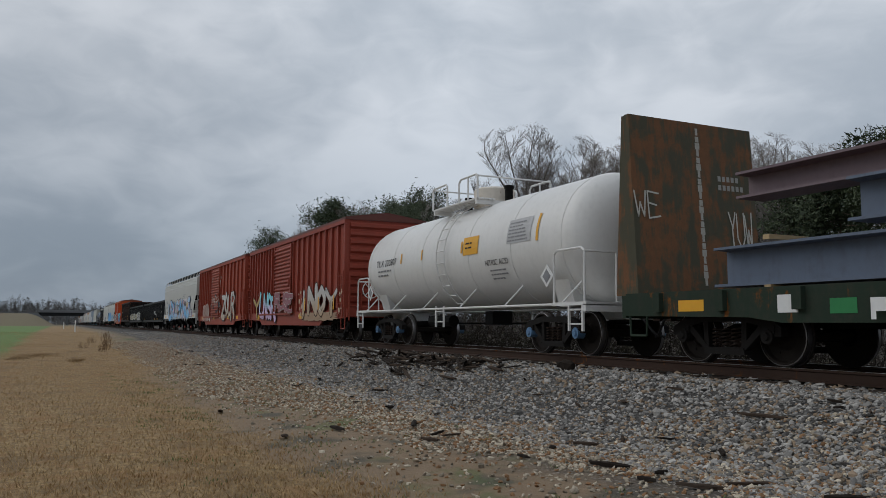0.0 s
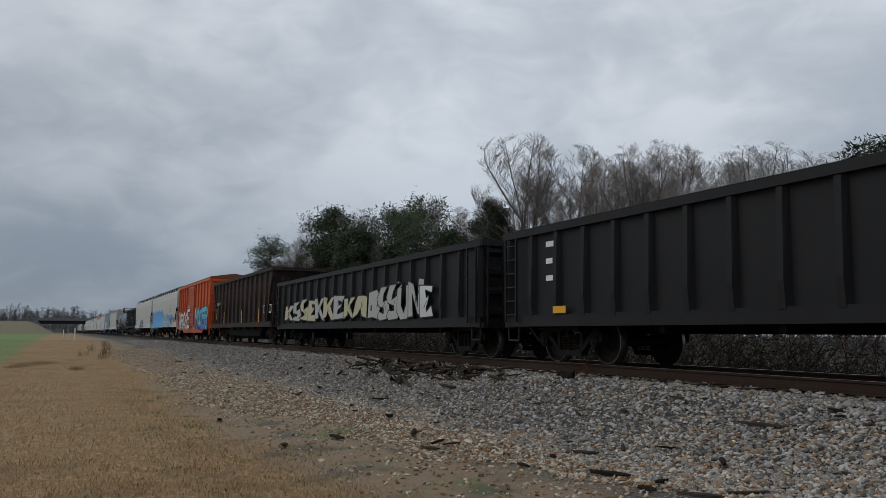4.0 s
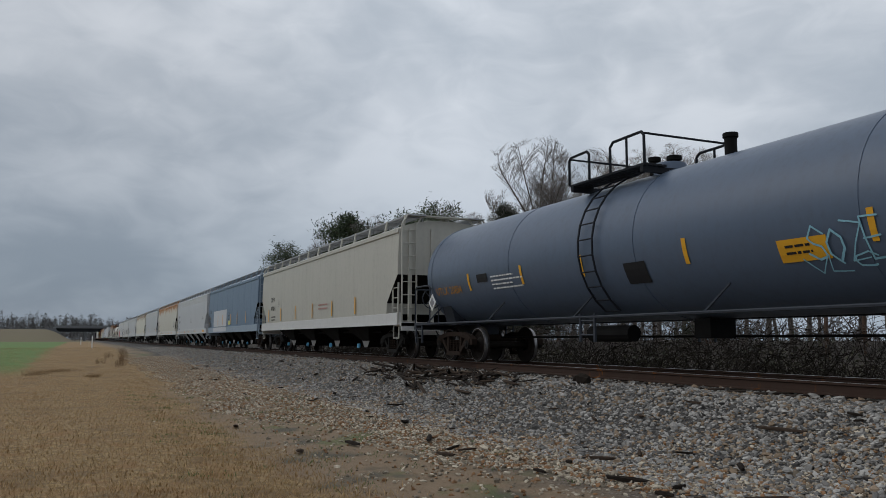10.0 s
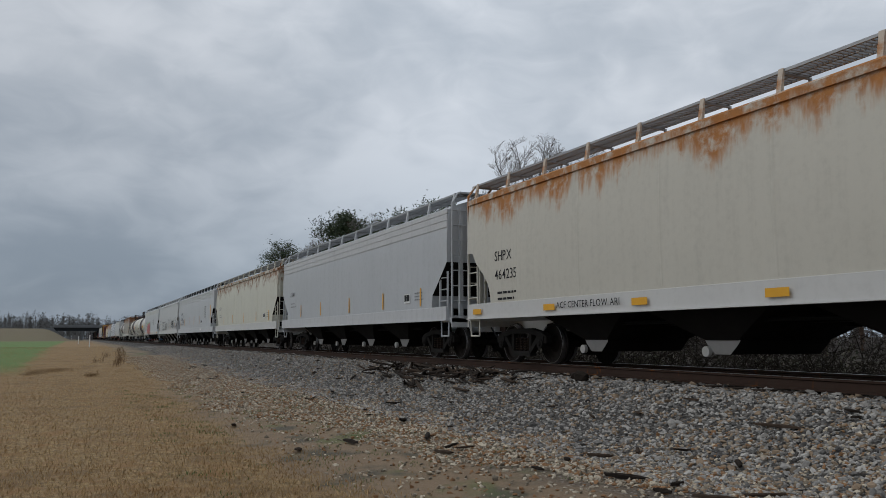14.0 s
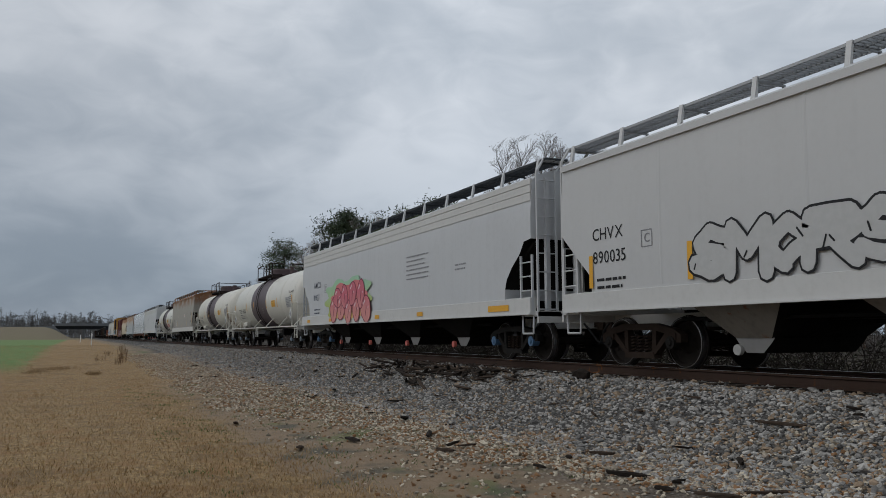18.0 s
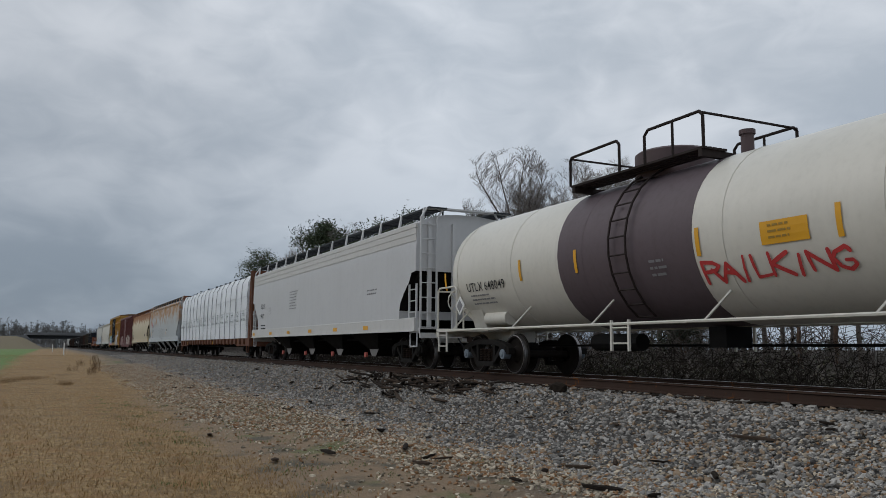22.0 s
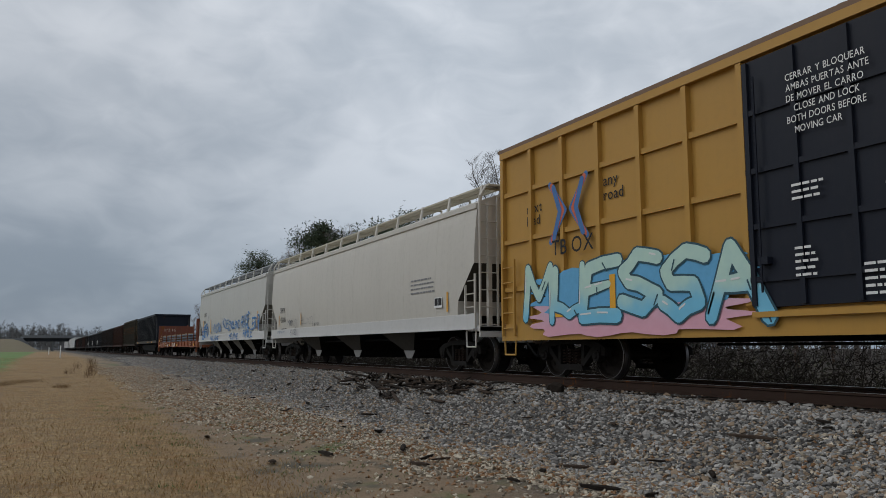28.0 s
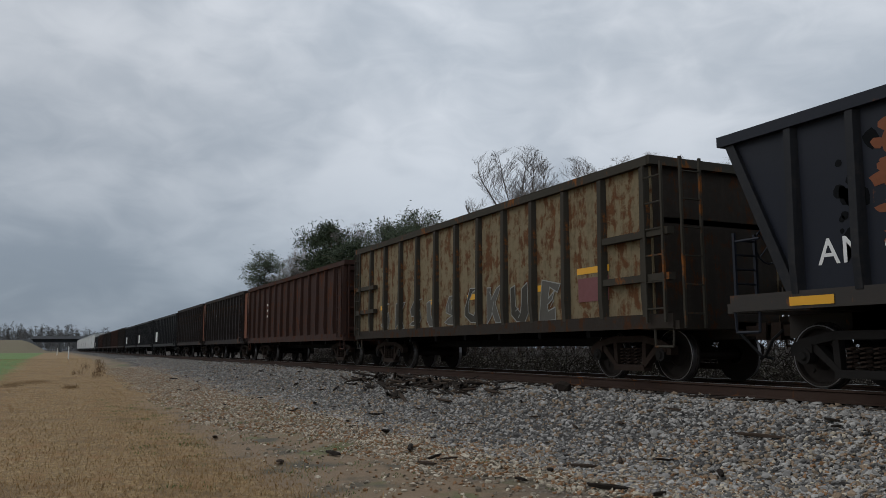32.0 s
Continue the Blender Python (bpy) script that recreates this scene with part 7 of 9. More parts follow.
def hoppers_middle():
    car, side, e = hopper("covered_hopper", length(13), tan_paint, white_sill, "pale stone-coloured covered hopper with smooth sides", bands=False, panels=9, gate=pale_gate, under=under_dark, curved=0.06)
    couple(13, car)
    outlet_caps(car, e, blue_cap)
    stencil(car, side, -e + 1.48, 2.62, ["CBFX", "471854"], black_ink, 0.27, 0.44)
    boxed(car, "C", -e + 2.9, 2.26, 0.14, side)
    for x in (-9.25, -6.56, -3.69, -0.82, 2.04, 4.9):
        patch(car, "reflector", x, x + 0.12, 1.48, 2.08, yellow, lambda z: -1.62, steps=2)
    bars(car, 0.14, 1.95, 1.8, 2, 0.08, mat("faint_red_print", (0.42, 0.20, 0.17)), lambda z: -1.61, 3)
    blue = paint("grey_blue_paint", (0.140, 0.205, 0.285), 0.30, rough=0.5)
    bsill = paint("pale_blue_sill", (0.270, 0.335, 0.405), 0.4, rough=0.5)
    car, side, e = hopper("covered_hopper", length(14), blue, bsill, "grey-blue covered hopper with a painted-out white patch", bands=False, panels=9, gate=pale_gate, rail=bsill, under=under_dark, gear_mat=iron_brown, curved=0.05)
    couple(14, car)
    outlet_caps(car, e, blue_cap)
    stencil(car, side, -e + 0.57, 2.62, ["GVDX", "2146"], black_ink, 0.25, 0.44)
    patch(car, "painted_patch", -6.75, -1.3, 1.45, 2.55, mat("patch_white", (0.55, 0.56, 0.58), 0.5), lambda z: -1.612, label="white painted-over patch")
    patch(car, "painted_patch", -6.75, -1.3, 1.10, 1.40, mat("patch_white"), lambda z: -1.634)
    for x in (-8.58, -4.87, -2.92, 0.17, 2.48, 5.3):
        patch(car, "reflector", x, x + 0.12, 1.55, 2.2, yellow, lambda z: -1.618, steps=1)
    bars(car, -0.61, 2.28, 0.5, 6, 0.045, black_ink, lambda z: -1.61, 3)
    patch(car, "sticker", -0.63, 0.12, 1.52, 1.78, mat("pale_yellow", (0.62, 0.60, 0.16)), lambda z: -1.612)
    car, side, e = hopper("covered_hopper", length(15), grey_paint, grey_sill, "clean light grey covered hopper with a banded top chord", gate=pale_gate, notch=0.95, under=grey_paint)
    couple(15, car)
    outlet_caps(car, e, blue_cap)
    stencil(car, side, -e + 1.16, 2.72, ["WFRX", "884756"], black_ink, 0.30, 0.52)
    boxed(car, "C", -e + 2.72, 2.38, 0.15, side)
    lettering(car, "DO NOT HAMMER ON CAR", -e + 4.15, 1.20, 0.075, grey_ink, lambda z: -1.635)
    yellow_marks(car, lambda z: -1.64, (-e + 0.5, -e + 3.15, -e + 5.85, -e + 8.5, 3.2), 1.17, 1.29, 0.58)
    yellow_marks(car, lambda z: -1.64, (e - 2.1,), 1.16, 1.30, 1.4)
    bars(car, 0.0, 2.3, 0.9, 4, 0.055, grey_ink, side, 8)
    bars(car, e - 2.8, 2.3, 0.9, 3, 0.06, grey_ink, side, 9)
    for q, x in enumerate((-e + 1.5, -e + 7.0, -e + 10.6, 2.2)):
        bars(car, x, 1.33, 0.7, 3, 0.035, grey_ink, lambda z: -1.635, q)
    rusty = paint("cream_rust_run_paint", (0.55, 0.525, 0.455), 0.35, 0.0, 3.35, 4.3, rough=0.5, tone_a=(0.22, 0.075, 0.015), tone_b=(0.50, 0.19, 0.03), solid=0.06)
    car, side, e = hopper("covered_hopper", length(16), rusty, white_sill, "cream covered hopper with orange rust runs below the roof", bands=False, panels=8, gate=pale_gate, round_notch=True, notch=1.15, under=under_dark, curved=0.08)
    couple(16, car)
    outlet_caps(car, e, white_cap)
    stencil(car, side, -8.58, 2.55, ["SHPX", "464235"], black_ink, 0.27, 0.44)
    lettering(car, "ACF CENTER FLOW ARI", -6.1, 1.18, 0.13, black_ink, lambda z: -1.635)
    yellow_marks(car, lambda z: -1.64, (-9.87, -6.59, -3.65, -0.62, 2.4, 5.4), 1.15, 1.28, 0.6)
    bars(car, e - 3.1, 2.3, 1.1, 4, 0.06, grey_ink, side, 8)
    label_plate(car, e - 2.9, 1.68, lambda z: -1.61)
    for k, m, s, label in ((17, paint("cool_grey_paint", (0.46, 0.475, 0.49), 0.3, rough=0.5), grey_sill, "light grey covered hopper with vertical seams"), (18, paint("ivory_paint", (0.60, 0.585, 0.50), 0.35, 0.0, 3.3, 4.2, rough=0.5), white_sill, "ivory covered hopper with faint rust marks")):
        car, side, e = hopper("covered_hopper", length(k), m, s, label, bands=k == 17, panels=0 if k == 17 else 8, gate=pale_gate, under=under_dark)
        couple(k, car)
        outlet_caps(car, e, white_cap)
        stencil(car, side, -e + 1.3, 2.6, ["ADMX"] if k == 17 else ["CRDX"], grey_ink, 0.24, 0.44)
        for x in (-e + 3.0, -3.2, 0.5, 4.0, e - 2.2):
            patch(car, "reflector", x, x + 0.10, 1.48, 2.0, yellow, lambda z: -1.61)
        label_plate(car, e - 3.4, 1.60, lambda z: -1.607)
        bars(car, e - 2.6, 1.85, 0.8, 3, 0.05, grey_ink, side, 3)
    car, side, e = hopper("covered_hopper", length(19), paint("grey_edge_rust_paint", (0.50, 0.51, 0.525), 0.25, 0.0, 4.0, 4.2, rough=0.45), grey_sill, "light grey covered hopper with rust along the eaves", gate=dark_gate, round_notch=True, notch=1.15, under=under_dark)
    couple(19, car)
    outlet_caps(car, e, white_cap)
    stencil(car, side, -8.73, 2.80, ["XOMX", "720224"], mat("blue_black_ink", (0.04, 0.05, 0.09)), 0.27, 0.46)
    boxed(car, "E", -7.35, 2.38, 0.16, side)
    tag(car, "HBRIGHT", -7.89, -6.57, 1.75, 2.15, lambda z: -1.607, black_ink, 0.035, 5)
    bars(car, -2.6, 1.24, 1.6, 1, 0.05, grey_ink, lambda z: -1.637, 6)
    for x in (-9.35, -6.45, -3.30, -0.2, 2.9):
        patch(car, "reflector", x, x + 0.12, 1.65, 2.3, yellow, lambda z: -1.609)
    patch(car, "reflector", e - 2.0, e - 1.8, 1.85, 3.0, yellow, side, 0.009)
    label_plate(car, 3.8, 1.70, side)
    bars(car, 5.6, 2.9, 0.9, 6, 0.08, black_ink, side, 7)
    for x in (3.5, 4.0):
        patch(car, "label", x, x + 0.35, 1.18, 1.36, white_ink, lambda z: -1.637)


hoppers_middle()


def hoppers_graffiti():
    car, side, e = hopper("covered_hopper", length(20), cream_clean, white_sill, "off-white covered hopper with black sprayed tags", bands=False, panels=6, gate=pale_gate, under=paint("cream_bay", (0.20, 0.175, 0.145), 0.5, 0.25), gear_mat=iron_brown, curved=0.05)
    couple(20, car)
    outlet_caps(car, e, white_cap)
    stencil(car, side, -8.22, 2.55, ["CHVX", "890035"], black_ink, 0.27, 0.44)
    boxed(car, "C", -6.9, 2.20, 0.16, side)
    out = lambda z: -1.612
    graffiti(car, "SMORS", -5.6, -1.9, 1.50, 2.22, out, mat("off_white_fill", (0.50, 0.50, 0.49)), black_ink, None, 0.25, 3, "round white sprayed letter with a black outline", wild=0.05)
    tag(car, "WEA", -1.75, -0.4, 1.5, 2.2, out, black_ink, 0.05, 9)
    tag(car, "STSEK", -0.2, 2.4, 1.6, 2.6, out, grey_ink, 0.035, 14)
    tag(car, "MARS", 3.5, 5.65, 1.55, 2.3, out, black_ink, 0.10, 12)
    tag(car, "SEPAY", 6.8, 8.0, 2.0, 2.55, out, black_ink, 0.028, 13)
    tag(car, "BONUS", 6.6, 7.8, 1.5, 1.85, out, grey_ink, 0.025, 14)
    for x in (-8.56, -5.82, 2.55, 6.34):
        patch(car, "reflector", x, x + 0.12, 1.48, 2.1, yellow, lambda z: -1.612)
    car, side, e = hopper("covered_hopper", length(21), paint("cool_white_paint", (0.53, 0.54, 0.55), 0.2, rough=0.45), white_sill, "cool white covered hopper with a pink bubble graffito", gate=dark_gate, round_notch=True, notch=1.15, under=under_dark, cap=mat("blue_bearing"))
    couple(21, car)
    outlet_caps(car, e, red_cap)
    stencil(car, side, -7.93, 2.70, ["AMCX", "109137"], mat("blue_black_ink"), 0.29, 0.50)
    boxed(car, "C", -6.5, 2.38, 0.18, side)
    out = lambda z: -1.642
    bubble = spray("pink_yellow_spray", (0.70, 0.46, 0.16), (0.62, 0.12, 0.17), 1.2, 2.1)
    lime = spray("lime_spray", (0.42, 0.48, 0.08), (0.32, 0.58, 0.42), 1.3, 2.7)
    cloud_shape(car, -6.5, -0.6, 1.22, 2.75, out, lime, 3, bumps=9, off=0.004)
    cloud_shape(car, -5.6, -1.1, 1.1, 2.6, out, bubble, 6, bumps=7, off=0.006)
    wine, hot = mat("wine_line", (0.20, 0.02, 0.05)), spray("hot_pink_spray", (0.62, 0.24, 0.22), (0.56, 0.09, 0.15), 1.3, 2.2)
    rnd = random.Random(5)
    for q in range(9):
        x, z, w, h = -5.6 + 0.47 * q, 1.10 + (0.50 if q % 2 else 0.0) + rnd.uniform(-0.06, 0.06), rnd.uniform(0.75, 1.0), rnd.uniform(0.75, 0.95)
        a0, skin = rnd.uniform(0, 6), 0.0015 * q
        ring = [(x + w / 2 + w / 2 * math.cos(a) * (1 + 0.10 * math.sin(3 * a + a0)), z + h / 2 + h / 2 * math.sin(a) * (1 + 0.10 * math.sin(2 * a + a0))) for a in [2 * math.pi * k / 22 for k in range(22)]]
        b = Mesh()
        b.flat(ring, out, 0.010 + skin)
        part("graffiti", b, hot, car, "round pink sprayed bubble letter")
        b = Mesh()
        stroke(b, ring + ring[:1], 0.045, out, 0.0105 + skin)
        stroke(b, [(x + w * 0.45, z + h * 0.25), (x + w * 0.55, z + h * 0.6)], 0.05, out, 0.0112 + skin)
        part("graffiti", b, wine, car, "dark outline of a bubble letter")
        b = Mesh()
        stroke(b, [(x + w * 0.25, z + h * 0.72), (x + w * 0.38, z + h * 0.82)], 0.08, out, 0.0115 + skin)
        stroke(b, [(x + w * 0.72, z + h * 0.55), (x + w * 0.74, z + h * 0.57)], 0.06, out, 0.0118 + skin)
        part("graffiti", b, mat("pale_pink", (0.74, 0.55, 0.58)), car, "pale highlight on a bubble letter")
    bars(car, 2.2, 2.9, 1.7, 6, 0.055, grey_ink, side, 2, gap=2.4)
    bars(car, 5.6, 2.4, 0.7, 2, 0.06, grey_ink, side, 2)
    yellow_marks(car, lambda z: -1.64, (-9.0, -5.8, -0.5, 3.1), 1.14, 1.26, 0.6)
    yellow_marks(car, lambda z: -1.64, (e - 2.2,), 1.14, 1.28, 1.4)


hoppers_graffiti()


def tanks_purple():
    white = paint("cream_tank_paint", (0.66, 0.635, 0.565), 0.25, rough=0.35)
    stained = paint("spill_stained_tank", (0.66, 0.625, 0.545), 0.35, 0.05, rough=0.4, spill=(6.55, 1.6))
    plum = paint("plum_band_paint", (0.115, 0.088, 0.098), 0.35, 0.05, rough=0.45)
    for k, number, m in ((22, "648069", white), (23, "648121", stained), (25, "648049", white)):
        car, side, e = tank_car(length(k), m, "cream acid tank car with a broad plum band", R=1.45, zc=2.44, band=plum, band_x=(-2.6, 1.18), frame_mat=white, rail=white, top_rail=mat("dark_brown_rail", (0.030, 0.022, 0.020), 0.6), deck_x=(-2.6, 1.15), ladder_x=-0.6, dome_x=-0.75, dome=paint("plum_dome_%d" % k, (0.100, 0.070, 0.072), 0.4, 0.1), dome_r=0.74, dome_h=0.38, small_dome=True, cap=mat("grey_blue_bearing", (0.20, 0.24, 0.28)))
        couple(k, car)
        lettering(car, "UTLX " + number, -7.03, 1.95, 0.24 if k == 22 else 0.20, black_ink, side, off=0.016)
        lettering(car, "UTLX " + number, e - 2.55, 2.62, 0.11, black_ink, side, off=0.016)
        bars(car, e - 2.4, 2.50, 0.6, 4, 0.045, grey_ink, side, 14, off=0.016)
        bars(car, -6.95, 1.83, 1.2, 3, 0.05, grey_ink, side, 4, off=0.016)
        for x in (-8.18, -4.55, -2.49, 0.80, 3.35, e - 1.9):
            patch(car, "reflector", x, x + 0.09, 2.05, 2.50, yellow, side, 0.016, steps=4)
        patch(car, "sticker", 2.10, 2.92, 2.08, 2.41, yellow, side, 0.016, steps=3)
        bars(car, 2.24, 2.33, 0.5, 3, 0.045, mat("ochre_print", (0.35, 0.22, 0.04)), side, 4, off=0.022)
        patch(car, "data_panel", e - 3.1, e - 2.2, 1.95, 2.45, mat("grey_panel"), side, 0.014, steps=3)
        bars(car, e - 3.05, 2.38, 0.75, 6, 0.04, grey_ink, side, 6, off=0.02)
        bars(car, -0.35, 2.05, 0.5, 3, 0.06, grey_ink, side, 3, off=0.02)
        if k == 25:
            graffiti(car, "RAILKING", 0.86, 3.5, 1.62, 1.95, side, None, red_ink, None, 0.045, 3, off=0.016)
        b = Mesh(True)
        b.rod((-e + 1.75, -0.95, 1.30), (-e + 2.75, -0.95, 1.30), 0.17, 12)
        part("air_tank", b, white, car)


tanks_purple()


def hoppers_back():
    rusty = paint("grey_rust_roof_paint", (0.345, 0.322, 0.285), 0.45, 0.05, 3.55, 4.6, rough=0.6, solid=0.2, tone_a=(0.11, 0.05, 0.025), tone_b=(0.34, 0.14, 0.05), bloom=3.0)
    car, side, e = hopper("covered_hopper", length(24), rusty, paint("dirty_white_sill", (0.56, 0.54, 0.50), 0.5, 0.06), "weathered grey covered hopper with a rusted roof edge", bands=False, panels=8, gate=pale_gate, under=plain("rusted_bay", (0.022, 0.017, 0.014), 0.8), curved=0.07, gear_mat=iron_brown)
    couple(24, car)
    stencil(car, side, -7.15, 2.25, ["CRDX", "14207"], black_ink, 0.24, 0.40)
    tag(car, "STEX", -5.1, -4.1, 1.6, 2.1, lambda z: -1.612, white_ink, 0.03, 8)
    for x in (-3.72, -0.23, 3.34):
        patch(car, "reflector", x, x + 0.085, 1.48, 2.0, yellow, lambda z: -1.61)
    patch(car, "reflector", 6.60, 6.73, 1.75, 2.75, yellow, lambda z: -1.61)
    label_plate(car, 5.91, 1.70, lambda z: -1.612, 0.54, 0.30)
    bars(car, 5.75, 2.62, 0.7, 3, 0.05, black_ink, side, 8)
    for x in (-2.85, 1.62):
        b = Mesh()
        n = 20
        b.v += [(x + DECAL[0] + 0.16 * math.cos(2 * math.pi * q / n), -1.615, 2.45 + 0.16 * math.sin(2 * math.pi * q / n)) for q in range(n)]
        b.f.append(tuple(range(n)))
        part("round_label", b, white_ink, car)
        b = Mesh()
        stroke(b, [(x - 0.1, 2.35), (x + 0.1, 2.55)], 0.03, lambda z: -1.62, 0)
        stroke(b, [(x - 0.1, 2.55), (x + 0.1, 2.35)], 0.03, lambda z: -1.621, 0)
        part("round_label", b, red_ink, car)
    car, side, e = hopper("covered_hopper", length(26), paint("pale_grey_paint", (0.545, 0.55, 0.555), 0.18, rough=0.45), white_sill, "clean pale grey covered hopper with a white sill", gate=dark_gate, round_notch=True, notch=1.1, under=under_dark)
    couple(26, car)
    outlet_caps(car, e, red_cap)
    stencil(car, side, -8.32, 2.55, ["EQUX", "19677"], black_ink, 0.24, 0.46)
    boxed(car, "C", -6.9, 2.15, 0.15, side)
    bars(car, -3.53, 2.85, 1.2, 7, 0.05, grey_ink, side, 2, gap=2.3)
    bars(car, 5.6, 2.35, 0.9, 2, 0.06, grey_ink, side, 2)
    yellow_marks(car, lambda z: -1.64, (-9.95, -6.67, -3.70, -0.61, 2.4, 5.4), 1.14, 1.26, 0.6)
    rx = paint("grey_white_orange_rust_paint", (0.44, 0.465, 0.475), 0.3, 0.02, 3.05, 4.0, rough=0.5, tone_a=(0.27, 0.105, 0.022), tone_b=(0.47, 0.235, 0.065), bloom=2.25)
    car, side, e = hopper("covered_hopper", length(28), rx, paint("blue_grey_sill", (0.48, 0.51, 0.525), 0.4, 0.1), "pale grey covered hopper with broad orange rust stains", bands=False, panels=7, gate=dark_gate, under=paint("grey_bay", (0.36, 0.37, 0.38), 0.5, 0.1), gear_mat=iron_brown, curved=0.05)
    couple(28, car)
    outlet_caps(car, e, white_cap)
    stencil(car, side, -7.68, 2.55, ["RVRX", "620207"], mat("blue_black_ink"), 0.27, 0.46)
    patch(car, "emblem", -8.2, -8.0, 2.4, 2.82, red_ink, lambda z: -1.61)
    b = Mesh()
    for q in range(7):
        cx, cz, rx, rz = -2.9 + 0.52 * q, 1.72 + 0.10 * math.sin(q * 1.9), 0.34, 0.42
        stroke(b, [(cx + rx * math.cos(a), cz + rz * math.sin(a)) for a in [radians(-60 + 25 * k) for k in range(13)]], 0.020, lambda z: -1.612, 0.0003 * q)
    part("graffiti", b, mat("thin_grey_line", (0.16, 0.16, 0.15)), car, "thin overlapping sprayed arches")
    tag(car, "RHX", -e + 9.0, -e + 9.8, 1.15, 1.38, lambda z: -1.637, black_ink, 0.03, 6)
    patch(car, "reflector", -e + 1.2, -e + 1.3, 1.5, 2.3, yellow, lambda z: -1.61)
    for x in (2.0,):
        patch(car, "reflector", x, x + 0.07, 1.6, 2.2, yellow, lambda z: -1.613)
    label_plate(car, 2.16, 1.82, lambda z: -1.613)
    beige = paint("beige_rust_top_paint", (0.56, 0.48, 0.34), 0.25, 0.0, 3.0, 4.4, rough=0.5, tone_a=(0.17, 0.055, 0.022), tone_b=(0.30, 0.13, 0.05), solid=0.30)
    car, side, e = hopper("covered_hopper", length(29), beige, beige, "beige covered hopper with a rust-brown upper side", bands=False, panels=0, gate=plain("rust_grate", (0.12, 0.06, 0.04), 0.8), round_notch=True, notch=1.6, under=plain("beige_bay", (0.05, 0.042, 0.034), 0.8), curved=0.26, top=3.95)
    couple(29, car)
    stencil(car, side, -e + 1.3, 2.3, ["TLX"], black_ink, 0.2, 0.4, off=0.02)
    yellow_marks(car, lambda z: -1.55, (-e + 1.2, -2.2, 1.0, 3.4), 1.12, 1.26, 0.35)
    yellow_marks(car, lambda z: -1.56, (e - 1.4,), 1.12, 1.38, 0.6)
    patch(car, "label", e - 4.2, e - 3.6, 1.65, 1.9, black_ink, lambda z: -1.58)
    white = paint("shpx_cream_paint", (0.56, 0.53, 0.47), 0.27, 0.02, rough=0.45)
    car, side, e = hopper("covered_hopper", length(32), white, white_sill, "cream covered hopper with round sides and open end frames", bands=False, panels=9, gate=plain("cream_grate", (0.50, 0.46, 0.36), 0.6), notch=0.85, under=plain("grimy_cream_bay", (0.06, 0.054, 0.046), 0.8), curved=0.13, bays=3)
    couple(32, car)
    stencil(car, side, -8.21, 2.25, ["SHPX", "43086"], black_ink, 0.26, 0.40, off=0.02)
    tag(car, "BLOCD", -5.3, -3.7, 1.52, 1.80, lambda z: -1.61, grey_ink, 0.016, 8)
    b = Mesh()
    ring = [(-6.1 + 0.17 * math.cos(a), 1.60 + 0.17 * math.sin(a)) for a in [2 * math.pi * q / 16 for q in range(17)]]
    stroke(b, ring, 0.014, lambda z: -1.61, 0.0)
    for a in (90, 210, 330):
        stroke(b, [(-6.1, 1.60), (-6.1 + 0.17 * math.cos(radians(a)), 1.60 + 0.17 * math.sin(radians(a)))], 0.014, lambda z: -1.612, 0.0)
    part("graffiti", b, grey_ink, car, "thin sprayed ring with three spokes")
    lettering(car, "C-28 ONLY", -3.8, 1.44, 0.11, black_ink, lambda z: -1.615)
    tag(car, "MAB", -7.2, -6.5, 1.50, 1.76, lambda z: -1.61, mat("blue_black_ink", (0.04, 0.05, 0.09)), 0.026, 5)
    for q, (x, w) in enumerate(((-e + 2.7, 0.25), (-e + 3.1, 0.45), (-6.1, 0.2))):
        tag(car, "SOK"[q], x, x + w, 1.12, 1.36, lambda z: -1.64, grey_ink, 0.03, 60 + q)
    lettering(car, "ACF CENTER FLOW", -e + 0.65, 1.24, 0.085, mat("blue_ink", (0.03, 0.12, 0.25)), lambda z: -1.637)
    for x in (-8.69, -5.42, e - 2.0):
        patch(car, "reflector", x, x + 0.08, 1.5, 2.0, yellow, lambda z: -1.602)
    label_plate(car, e - 2.7, 1.62, lambda z: -1.605)
    bars(car, e - 4.2, 2.4, 1.5, 4, 0.06, grey_ink, lambda z: -1.603, 5)
    wt = paint("ivory_white_paint", (0.52, 0.51, 0.47), 0.28, 0.01, rough=0.45)
    car, side, e = hopper("covered_hopper", length(33), wt, white_sill, "ivory covered hopper covered with blue handwriting", bands=False, panels=5, gate=pale_gate, notch=1.1, under=plain("ivory_bay", (0.20, 0.185, 0.155), 0.8), curved=0.07)
    couple(33, car)
    stencil(car, side, -e + 1.55, 2.75, ["CRDX", "11636"], black_ink, 0.25, 0.46)
    boxed(car, "C", -e + 2.75, 2.38, 0.14, side)
    ink = mat("blue_marker", (0.025, 0.19, 0.48))
    out = lambda z: -1.612
    for word, x0, x1, z0, z1, wd in (("BETO", 1.0, 3.0, 1.22, 1.98, 0.085), ("BEO", 1.1, 2.9, 1.30, 1.90, 0.06), ("LIVINGSUN", 3.7, 6.9, 1.50, 2.05, 0.055), ("NOLANS", 3.7, 6.2, 1.08, 1.32, 0.05), ("KOE", 7.4, 9.0, 1.7, 2.2, 0.06), ("ENGLAND", 9.0, 11.8, 1.6, 2.05, 0.06), ("HEVYNE", 9.2, 11.4, 1.08, 1.38, 0.05), ("RIKSE", 12.2, 14.0, 1.6, 2.3, 0.07), ("RAMBLE", 12.6, 14.6, 1.15, 1.55, 0.05), ("ETOR", 14.6, 16.0, 1.5, 2.1, 0.08)):
